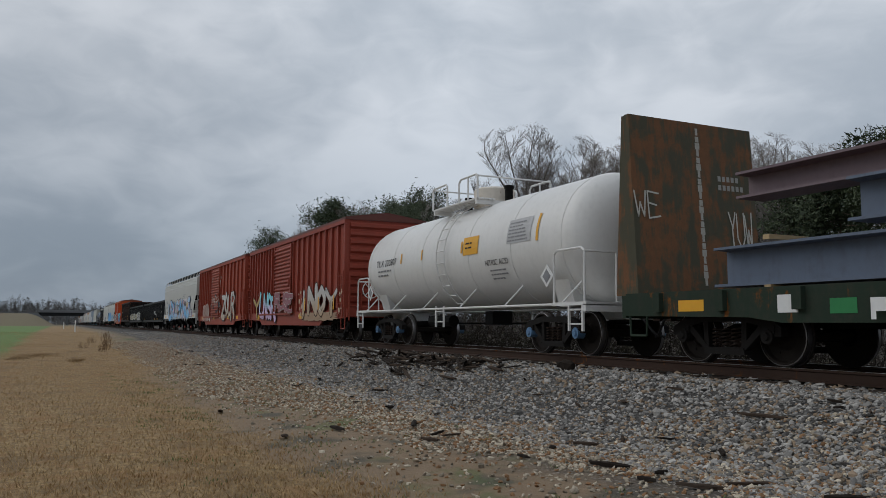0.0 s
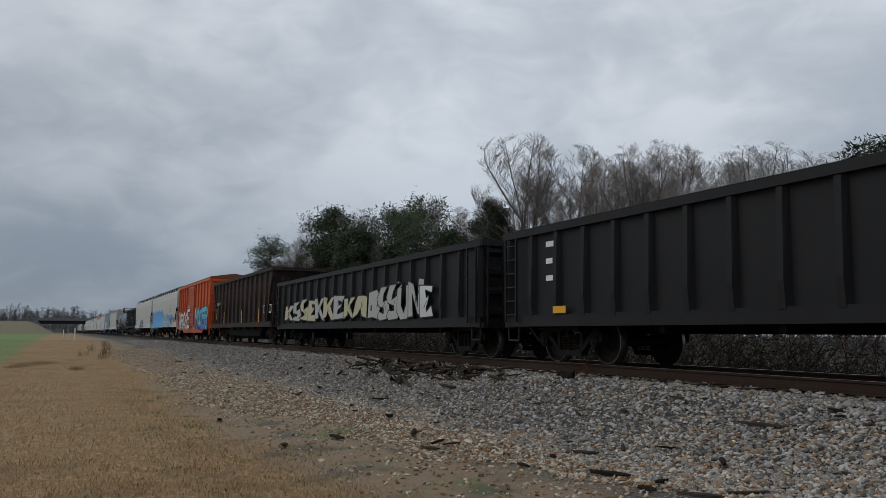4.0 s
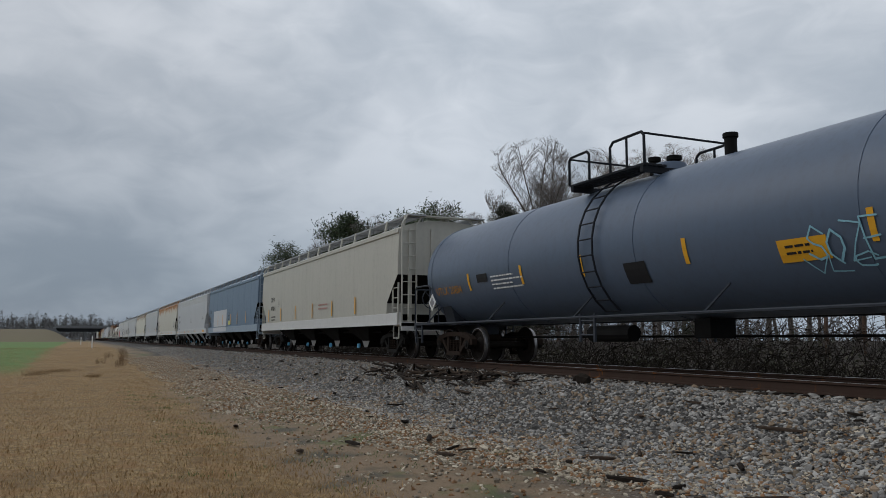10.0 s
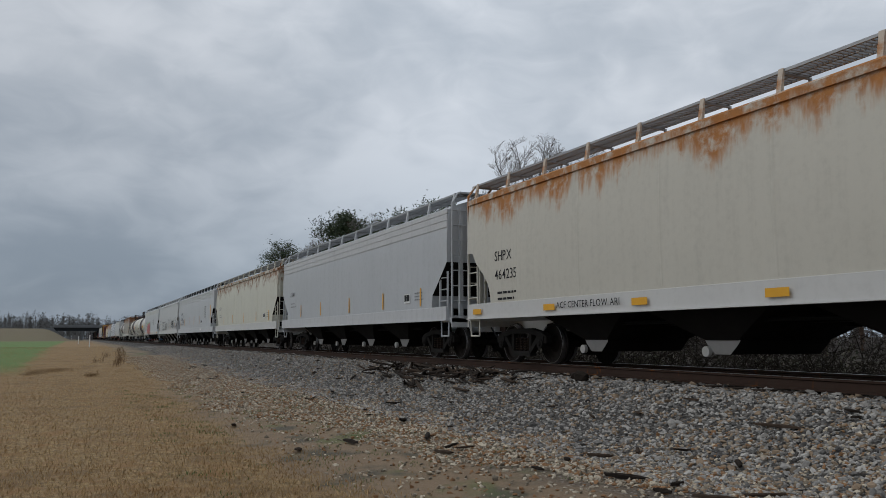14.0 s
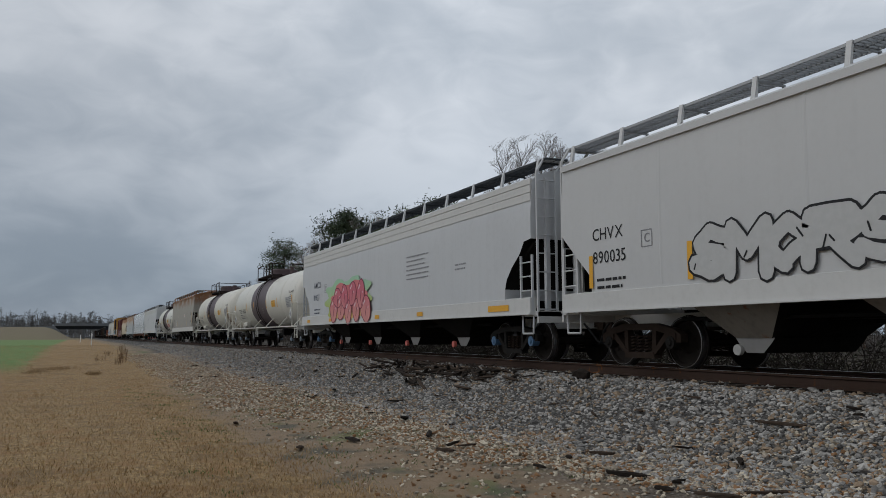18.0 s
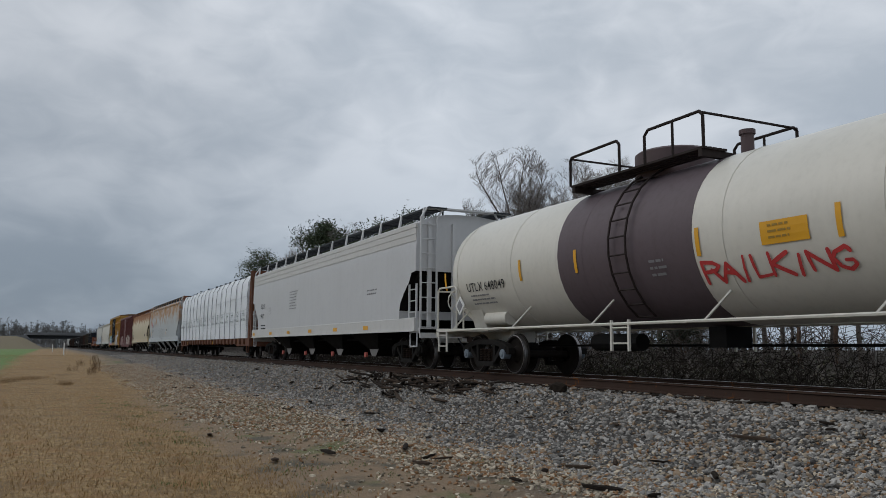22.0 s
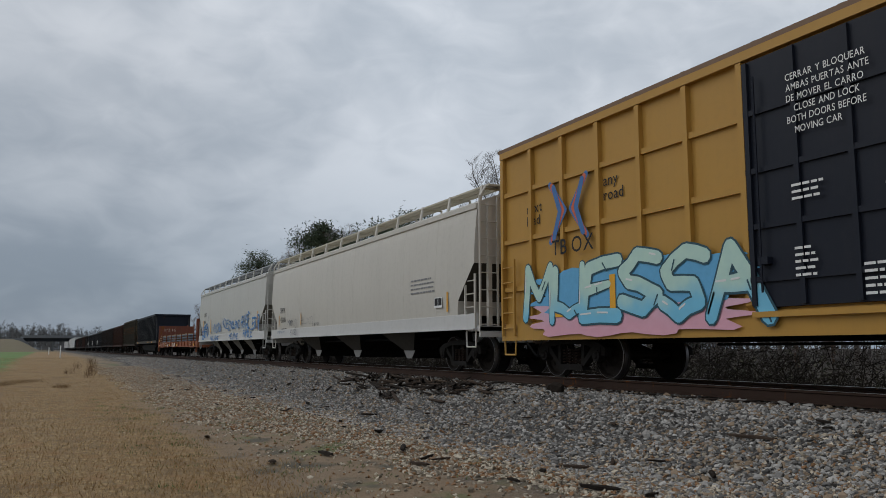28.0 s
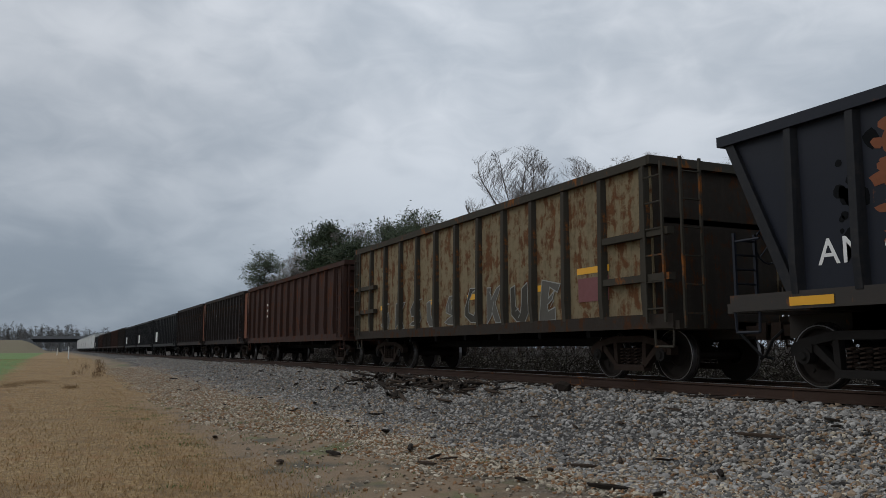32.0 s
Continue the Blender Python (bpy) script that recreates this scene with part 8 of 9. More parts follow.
        tag(car, word, -e + x0, -e + x1, z0, z1, out, ink, wd, len(word) + int(x0 * 3))
    for x in (-e + 1.1, -e + 3.6, e - 1.9):
        patch(car, "reflector", x, x + 0.13, 1.5, 2.35, yellow, lambda z: -1.618)


hoppers_back()


def lumber_car():
    rust = paint("rust_orange_frame", (0.125, 0.045, 0.022), 0.5, 0.4, rough=0.7)
    car, side, e = flat_car(length(27), rust, "rust-orange centre-beam car stacked with white-wrapped lumber", deck=1.02, low=0.76, bulkhead=4.45, bulk_mat=rust, name="centre_beam_car", category="flat car", pockets=22)
    couple(27, car)
    wrap, n2, skin, at2 = shader("white_lumber_wrap")
    folds = n2.noise(n2.map(at2, (1.0, 1.0, 0.45)), 2.2, 5, 0.62, 1.2)
    crease = n2.noise(n2.map(at2, (0.5, 0.5, 2.0)), 2.6, 4, 0.6, 0.8)
    n2.link(n2.mix(n2.math("MULTIPLY", n2.step(folds, 0.35, 0.75), 0.45), (0.76, 0.78, 0.81), (0.60, 0.63, 0.68)), skin.inputs["Base Color"])
    skin.inputs["Roughness"].default_value = 0.38
    bump(n2, skin, n2.math("ADD", folds, n2.math("MULTIPLY", crease, 0.6)), 0.9, 0.07)
    strap = mat("grey_strap", (0.16, 0.17, 0.19))
    green = mat("dark_green_print", (0.03, 0.075, 0.06))
    n = 16
    x0, x1 = -e - 0.12, e - 0.35
    w = (x1 - x0) / n
    g = random.Random(6)
    for s in (-1, 1):
        for k in range(n):
            b = Mesh(True)
            rings = []
            top = 4.36 + g.uniform(-0.06, 0.06)
            for q in range(9):
                u = q / 8
                puff = 0.035 * math.sin(math.pi * u) + g.uniform(-0.012, 0.012)
                prof = [(0.06, 1.04), (1.50 + puff, 1.04), (1.53 + puff + g.uniform(-0.015, 0.015), 1.7), (1.51 + puff + g.uniform(-0.02, 0.02), 2.4), (1.52 + puff + g.uniform(-0.02, 0.02), 3.1), (1.47 + puff, 3.90), (1.30 + g.uniform(-0.03, 0.03), top - 0.10), (0.85, top + g.uniform(-0.03, 0.03)), (0.06, top + 0.04)]
                rings.append([(x0 + w * (k + u * 0.995), s * y, z) for y, z in prof])
            b.loft(rings)
            part("lumber_wrap", b, wrap, car, "creased white plastic wrapping")
            b = Mesh()
            x = x0 + w * (k + 0.97)
            b.pipe([(x, s * 1.545, 1.04), (x, s * 1.56, 2.0), (x, s * 1.55, 3.2), (x, s * 1.51, 3.90), (x, s * 1.30, top - 0.05), (x, s * 0.2, top + 0.08)], 0.014, 4)
            part("strap", b, strap, car)
            b = Mesh()
            b.box(x - 0.045, x + 0.045, min(s * 1.24, s * 1.36), max(s * 1.24, s * 1.36), top - 0.11, top - 0.035)
            part("corner_guard", b, black_ink, car)
            if s < 0:
                bars(car, x0 + w * (k + 0.10), 1.92, w * 0.80, 1, 0.15, green, lambda z: -1.585, k, name="wrap_print", off=0.0, word=True)
                b = Mesh()
                xc = x0 + w * (k + 0.5)
                for dx, dz, r in ((0, 0.42, 0.13), (-0.13, 0.33, 0.09), (0.13, 0.33, 0.09)):
                    stroke(b, [(xc + dx + r * math.cos(a), 1.90 + dz + r * math.sin(a)) for a in [radians(-20 + 27.5 * q) for q in range(9)]], 0.025, lambda z: -1.588, 0.0)
                stroke(b, [(xc, 2.10), (xc, 2.24)], 0.05, lambda z: -1.589, 0.0)
                part("wrap_print", b, green, car, "outlined tree emblem")
    for z in (1.75, 2.45, 3.15):
        b = Mesh()
        xx = x0
        while xx < x1 - 0.3:
            b.rod((xx + 0.05, -1.565, z + g.uniform(-0.05, 0.05)), (xx + w * 0.9, -1.565, z + g.uniform(-0.05, 0.05)), 0.007, 4)
            xx += w
        part("wrap_crease", b, mat("crease_shade", (0.55, 0.56, 0.58)), car)
    for x in (-e + 2.6, 1.2, 6.0):
        patch(car, "reflector", x, x + 0.5, 0.72, 0.90, yellow, side)
    for x in (-e + 1.3, -e + 4.3, 4.0, -1.0):
        bars(car, x, 0.76, 0.7, 1, 0.13, white_ink, side, int(x * 3))


lumber_car()


def boxcars_back():
    maroon = paint("faded_maroon_paint", (0.135, 0.036, 0.036), 0.45, 0.12, rough=0.65, grime=(0.22, 0.19, 0.17))
    car, side, e = boxcar(length(30), maroon, "faded maroon ribbed boxcar with whitish graffiti", posts=7, top=4.3, peak=4.58, door_x=0.0, roof=mat("maroon_roof", (0.12, 0.05, 0.045)))
    couple(30, car)
    piece(car, 5, -6.5, -1.8, 0.85, 1.9, lambda z: -1.60, (mat("dull_maroon_fill", (0.20, 0.09, 0.085)),), mat("pale_scrawl", (0.40, 0.33, 0.31)), 3, 0.035)
    piece(car, 5, 2.0, 6.9, 0.85, 2.0, lambda z: -1.60, (mat("faded_grey_fill"), mat("faded_pink_fill")), mat("pale_scrawl"), 4, 0.035)
    mustard = paint("mustard_yellow_paint", (0.450, 0.245, 0.045), 0.22, 0.02, rough=0.5)
    navy = paint("navy_door_paint", (0.008, 0.011, 0.020), 0.3, rough=0.45, grime=(0.03, 0.03, 0.035))
    car, side, e = boxcar(length(31), mustard, "tall mustard-yellow boxcar with dark blue double doors", posts=6, top=4.95, peak=5.15, door_x=-0.65, door_w=4.9, double=True, door=navy, grid=True, low=0.86, roof=mat("rusty_eaves", (0.18, 0.10, 0.05)), end_ribs=8)
    couple(31, car)
    out = lambda z: -1.60
    rose = spray("rose_spray", (0.70, 0.36, 0.44), (0.62, 0.42, 0.52), 0.9, 1.6)
    cloud_shape(car, -9.68, -3.28, 0.78, 1.55, lambda z: -1.598, rose, 4, bumps=12)
    cloud_shape(car, -9.6, -3.3, 1.2, 2.15, lambda z: -1.600, mat("blue_mist", (0.12, 0.40, 0.66)), 6, bumps=13)
    mint = spray("mint_spray", (0.16, 0.50, 0.70), (0.50, 0.68, 0.56), 1.15, 1.75)
    graffiti(car, "MUESSA", -9.5, -3.35, 1.08, 2.20, lambda z: -1.606, mint, mat("teal_line", (0.02, 0.08, 0.11)), None, 0.25, 21, "mint and blue sprayed letter with a dark outline", white_ink, wild=0.06)
    cloud_shape(car, 2.4, 7.3, 0.80, 1.3, lambda z: -1.600, mat("lilac_grey_fill", (0.40, 0.37, 0.46)), 9, bumps=11)
    graffiti(car, "SUBS", 2.6, 7.1, 0.90, 2.12, lambda z: -1.606, chrome, mat("indigo_line", (0.03, 0.035, 0.10)), None, 0.32, 22, "silver sprayed letter with an indigo outline", white_ink, wild=0.04)
    graffiti(car, "MU", 6.9, 8.4, 1.9, 2.6, lambda z: -1.61, white_ink, mat("teal_line"), None, 0.16, 25)
    red = mat("faded_red_logo", (0.46, 0.08, 0.04))
    blue = mat("logo_blue", (0.05, 0.16, 0.40))
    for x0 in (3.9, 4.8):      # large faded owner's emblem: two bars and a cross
        patch(car, "emblem", x0, x0 + 0.8, 4.02, 4.18, red, side, 0.065)
        patch(car, "emblem", x0 + 0.32, x0 + 0.50, 3.45, 4.02, red, side, 0.065)
    b = Mesh()
    for a, c in (((5.7, 3.45), (6.6, 4.2)), ((5.7, 4.2), (6.6, 3.45))):
        stroke(b, [a, c], 0.19, lambda z: -1.572, 0.0)
    part("emblem", b, red, car)
    lettering(car, "RAILCAR POOLING EXPERTS", 2.85, 3.02, 0.20, black_ink, lambda z: -1.60, spread=1.05)
    lettering(car, "next", -9.61, 3.42, 0.20, black_ink, lambda z: -1.515)
    lettering(car, "load", -9.61, 3.16, 0.20, black_ink, lambda z: -1.515)
    lettering(car, "any", -6.99, 3.55, 0.20, black_ink, lambda z: -1.515)
    lettering(car, "road", -6.99, 3.28, 0.20, black_ink, lambda z: -1.515)
    xc, marks = -8.01, ((0.075, blue, 0.0), (0.0, mat("emblem_orange", (0.60, 0.12, 0.05)), 0.15), (-0.075, blue, 0.30))
    for q, (lift, ink, inward) in enumerate(marks):      # a cross of blue and orange chevrons
        for d in (-1, 1):
            b = Mesh()
            stroke(b, [(xc + d * (0.60 - inward * 0.4), 3.86 - inward * 0.25), (xc + d * (0.10 + inward * 0.55), 3.28), (xc + d * (0.60 - inward * 0.4), 2.70 + inward * 0.25)], 0.13, lambda z: -1.602, 0.002 * q)
            part("emblem", b, ink, car)
    lettering(car, "TB OX", -8.57, 2.42, 0.30, black_ink, lambda z: -1.60)
    for k, text in enumerate(("CERRAR Y BLOQUEAR", "AMBAS PUERTAS ANTE", "DE MOVER EL CARRO", "CLOSE AND LOCK", "BOTH DOORS BEFORE", "MOVING CAR")):
        lettering(car, text, -2.76 + (0.12 if k in (3, 5) else 0.0), 4.22 - k * 0.15, 0.095, white_ink, lambda z: -1.66, spread=0.82)
    for k, (x, z, w, r) in enumerate(((-2.3, 2.75, 0.7, 3), (-0.95, 2.55, 0.6, 4), (0.5, 2.4, 0.8, 3), (-2.3, 1.9, 0.5, 5), (1.2, 2.2, 0.8, 4), (-1.3, 1.6, 0.7, 5), (0.6, 3.9, 1.2, 2), (1.4, 1.7, 0.6, 5))):
        bars(car, x - 0.45, z, w * 0.75, r, 0.05, white_ink, lambda zz: -1.66, k, gap=1.8)
    patch(car, "sticker", -1.30, -1.0, 2.65, 2.95, white_ink, lambda z: -1.66)
    patch(car, "sticker", 0.25, 0.50, 1.65, 1.95, yellow, lambda z: -1.66)
    for x, z in ((-e + 1.5, 1.2), (6.2, 1.25)):
        patch(car, "sticker", x, x + 0.5, z, z + 0.2, yellow, lambda zz: -1.61)
    for x in (-e + 3.4, 2.6, 5.4, 8.0):
        patch(car, "reflector", x, x + 0.16, 1.2, 1.9, yellow, lambda z: -1.613)
    patch(car, "height_band", e - 0.5, e - 0.4, 4.7, 4.9, white_ink, side)


boxcars_back()


def flat_pipes():
    rust = paint("worn_orange_sill", (0.270, 0.080, 0.030), 0.35, 0.30, rough=0.65)
    red = paint("rust_red_bulkhead", (0.160, 0.042, 0.020), 0.35, 0.35, rough=0.7)
    car, side, e = flat_car(length(34), rust, "rusty orange bulkhead flat car carrying steel pipes", deck=1.08, low=0.72, bulkhead=2.60, bulk_mat=red, inset=(-0.15, 0.55))
    couple(34, car)
    lettering(car, "N S 1 1 1 2 4 6", -e + 2.35, 0.76, 0.26, mat("pale_print", (0.55, 0.42, 0.34)), lambda z: -1.600, spread=1.05)
    sign = lettering(car, "111246", 0.25, 2.12, 0.24, mat("chalk_line_pale", (0.42, 0.33, 0.26)), side, spread=1.3, label="chalked car number on the bulkhead")
    for v in sign.data.vertices:
        v.co = (-e + 0.175, -1.3 + v.co.x - DECAL[0], v.co.z)
    steel = paint("blue_pipe_steel", (0.085, 0.105, 0.150), 0.25, 0.04, rough=0.4, metal=0.3)
    wood = mat("dunnage_wood")
    g = random.Random(2)
    for row in range(3):
        for k in range(20):
            y = -1.24 + 0.131 * k + 0.008 * g.random()
            x0, x1 = -e + 0.40 + g.uniform(0, 0.30), e - 1.15 - g.uniform(0, 0.4)
            z = 1.20 + row * 0.185
            b = Mesh(True)
            b.rod((x0, y, z), (x1, y, z), 0.062, 8)
            part("steel_pipe", b, steel, car)
    for row in range(4):
        for x in [-e + 1.1 + 2.75 * q for q in range(6)]:
            b = Mesh()
            z = 1.085 + row * 0.185
            b.box(x - 0.05 + 0.1 * g.random(), x + 0.08, -1.42 - 0.1 * g.random(), 1.40, z, z + 0.056)
            part("dunnage", b, wood, car)
    for s in (-1, 1):
        for q in range(7):
            x = -e + 1.9 + (2 * e - 3.8) * q / 6
            b = Mesh()
            b.box(x - 0.055, x + 0.055, min(s * 1.47, s * 1.40), max(s * 1.47, s * 1.40), 0.80, 2.16 + 0.12 * g.random())
            part("stake", b, red, car, "rusty upright stake")
    for x in (-e + 1.3, -e + 4.7, -e + 7.4, -e + 11.2, e - 1.2):
        patch(car, "reflector", x, x + 0.38, 0.80, 0.93, yellow, lambda z: -1.595)
    for k, (x, w) in enumerate(((-e + 5.1, 0.45), (-e + 5.8, 0.4), (-e + 3.9, 0.2), (e - 2.6, 0.5))):
        bars(car, x, 0.98, w, 2, 0.07, mat("pale_print"), lambda z: -1.595, k)
    tag(car, "WVE", -e + 6.35, -e + 6.95, 0.80, 0.92, lambda z: -1.595, mat("chalk_white", (0.62, 0.60, 0.55)), 0.06, 4)
    for q in range(5):      # owner's emblem: pale stripes before two slanted blocks
        patch(car, "emblem", -e + 8.85, -e + 9.62, 0.76 + 0.058 * q, 0.795 + 0.058 * q, mat("pale_print"), lambda z: -1.595)
    for q in (0, 1):
        patch(car, "emblem", -e + 9.50 + 0.42 * q, -e + 9.86 + 0.42 * q, 0.76, 1.03, mat("pale_print"), lambda z: -1.597, lean=0.3)
    patch(car, "reflector", -e + 0.25, -e + 0.55, 1.2, 1.38, yellow, side, 0.01)


flat_pipes()


def gondolas_back():
    blue = paint("dark_blue_worn_paint", (0.0075, 0.010, 0.018), 0.45, 0.16, rough=0.5, gloss=0.16, grime=(0.014, 0.015, 0.019))
    car, side, e = gondola(length(35), blue, "dark blue deep-belly gondola with sloped ends", front=1.45, top=3.73, low=1.20, ribs=16, slanted=True, belly=True, rib_mat=paint("blue_black_rib", (0.008, 0.009, 0.012), 0.4, 0.15), sill_mat=paint("scuffed_sill", (0.035, 0.030, 0.026), 0.5, 0.30))
    couple(35, car)
    pitch = 2 * (e - 0.2) / 16
    lettering(car, "AM", -e + 1.02, 1.66, 0.34, white_ink, side)
    for k, word in enumerate(("GX", "44", "38")):
        lettering(car, word, -e + 1.02 + pitch * 0.92 * (k + 1), 1.66, 0.34, white_ink, side)
    # Round scars where the paint has burnt off the panels.
    rnd = random.Random(35)
    scar = mat("burnt_paint_scar", (0.004, 0.005, 0.006), 0.8, 0.0, 0.5, 6.0)
    for k in range(46):
        x = -e + 1.4 + (rnd.random() ** 1.7) * 9.5
        z, size = rnd.uniform(1.95, 3.3), rnd.uniform(0.03, 0.12)
        tall = size * rnd.uniform(0.9, 1.7)
        b = Mesh()
        turns = [6.2832 * q / 9 for q in range(9)]
        b.flat([(x + size * math.cos(a) * rnd.uniform(0.75, 1.1), z + tall * math.sin(a) * rnd.uniform(0.8, 1.1)) for a in turns], side, 0.004)
        part("paint_scar", b, scar, car, "dark round scar in the paint")
    for x in (-e + 0.6, 1.6, 4.6):
        patch(car, "reflector", x, x + 0.7, 1.14, 1.26, yellow, lambda z: -1.575)
    bars(car, 4.9, 1.62, 0.3, 3, 0.09, mat("pale_print"), side, 4)
    for q in range(22):
        x, z = -e + 2.2 + rnd.gauss(0, 0.13), 1.75 + 0.075 * q
        w, hgt = rnd.uniform(0.06, 0.16), rnd.uniform(0.03, 0.13)
        b = Mesh()
        b.flat([(x + w * math.cos(a) * rnd.uniform(0.6, 1.1), z + hgt * math.sin(a) * rnd.uniform(0.6, 1.1)) for a in turns], side, 0.005 + 0.0002 * q)
        part("rust_smear", b, mat("orange_spray", (0.24, 0.080, 0.032), 0.8, 0.0, 0.6, 6.0), car, "smear of orange rust")
    bars(car, 3.6, 1.26, 1.3, 1, 0.10, mat("pale_print"), side, 9)
    rusty = paint("cream_flaking_paint", (0.185, 0.143, 0.078), 0.60, 0.56, rough=0.75, tone_a=(0.022, 0.010, 0.006), tone_b=(0.165, 0.062, 0.018), flake=2.2, grime=(0.050, 0.038, 0.022))
    burnt = paint("dark_rust_end_paint", (0.022, 0.016, 0.011), 0.5, 0.45, rough=0.8, tone_a=(0.020, 0.009, 0.006), tone_b=(0.100, 0.038, 0.014), flake=1.8)
    ribs = paint("olive_rust_rib", (0.036, 0.031, 0.022), 0.5, 0.40, rough=0.75)
    car, side, e = gondola(length(36), rusty, "tall gondola with flaking cream paint over rust", top=3.82, low=1.0, ribs=13, front=0.55, mid_rail=True, rib_mat=ribs, rim=ribs, rail=ribs, sill_mat=burnt, ends=burnt, gear_mat=iron_brown)
    couple(36, car)
    for x in (-e + 1.2, -e + 4.8, -0.6, 2.6):
        patch(car, "reflector", x, x + 0.42, 1.75, 1.88, yellow, side, 0.01)
    patch(car, "reflector", 4.02, 5.03, 1.98, 2.10, yellow, side, 0.01)
    patch(car, "label", 4.05, 5.0, 1.45, 1.9, mat("faded_red_panel", (0.16, 0.05, 0.05)), side, 0.008)
    for k in range(9):
        x = -e + 1.3 + 1.12 * k
        piece(car, 1, x, x + 0.62, 1.15, 2.0, lambda z: -1.49, (mat("grey_flake", (0.050, 0.045, 0.036)), mat("pale_flake", (0.075, 0.068, 0.054))), mat("chalk_line", (0.24, 0.24, 0.22)), 70 + k, 0.024, label="faded pale sprayed sign")
    brown = paint("red_brown_rust_paint", (0.040, 0.018, 0.013), 0.45, 0.46, rough=0.8, tone_a=(0.026, 0.011, 0.007), tone_b=(0.135, 0.045, 0.017), grime=(0.024, 0.014, 0.010), flake=1.6)
    dark = paint("dark_brown_rust_paint", (0.014, 0.009, 0.008), 0.5, 0.3, rough=0.75)
    orange = paint("orange_rust_end_paint", (0.170, 0.055, 0.026), 0.4, 0.3, rough=0.7)
    out = []
    for k, m, label in ((37, brown, "red-brown rusted gondola with vertical ribs"), (38, dark, "dark brown rusted gondola with an orange end")):
        car, side, e = gondola(length(k), m, label, top=3.62, low=0.98, ribs=15, gear_mat=iron_brown)
        couple(k, car)
        out.append(car)
        bars(car, -e + 2.6, 2.6, 0.5, 3, 0.14, white_ink, side, k)
        if k == 38:
            patch(car, "painted_end", e - 1.6, e - 0.02, 1.15, 3.5, orange, side, 0.008)
    return out


brown_gondola, dark_gondola = gondolas_back()


def far_cars():
    """The cars that stay far off: more of the same kinds."""
    DECAL[0] = 0.0
    black = paint("far_black_paint", (0.011, 0.011, 0.013), 0.4, 0.1, rough=0.6)
    gon, _, e = gondola(17.4, black, "black gondola far down the train", top=3.5, low=0.95, ribs=15)
    patch(gon, "panel", -e + 2.5, -e + 4.0, 1.3, 2.2, white_ink, lambda z: -1.60)
    hop, _, e = hopper("covered_hopper", 19.6, cream_clean, white_sill, "white covered hopper far down the train", bays=4, gate=pale_gate, under=under_dark)
    c = GAPS[-1]
    spots = []
    plan = "DGGGDBDDBGHHHHHHHH"
    made = {"G": (gon, 17.4, True), "H": (hop, 19.6, True), "B": (brown_gondola, SCALE * (GAPS[38] - GAPS[37]), False), "D": (dark_gondola, SCALE * (GAPS[39] - GAPS[38]), False)}
    for ch in plan:
        src, l, fresh = made[ch]
        x = FOOT - SCALE * c - l / 2
        c += l / SCALE
        if fresh:
            TRAIN.append((src, x))
            made[ch] = (src, l, False)
            continue
        t = copy_thing(src, Matrix.Identity(4))
        TRAIN.append((t, x))
        WHEELSETS.extend(o for o in t.children_recursive if o.name.startswith("wheelset"))


far_cars()


# ---- trees ----
twig_wood = mat("bare_twigs", (0.255, 0.225, 0.205), 0.9, 0.0, 0.4, 3.0)
trunk_wood = mat("grey_bark", (0.150, 0.128, 0.110), 0.9, 0.0, 0.5, 6.0)
pine_bark = mat("pine_bark", (0.110, 0.070, 0.048), 0.9, 0.0, 0.5, 6.0)


def leaf_material(name, a, b):
    m, n, bsdf, at = shader(name)
    ran = n.add("ShaderNodeNewGeometry").outputs["Random Per Island"]
    n.link(n.mix(ran, a, b), bsdf.inputs["Base Color"])
    bsdf.inputs["Roughness"].default_value = 0.75
    return m


needles = leaf_material("pine_needles", (0.014, 0.027, 0.011), (0.058, 0.076, 0.030))
cedar = leaf_material("cedar_leaves", (0.014, 0.021, 0.011), (0.050, 0.050, 0.026))


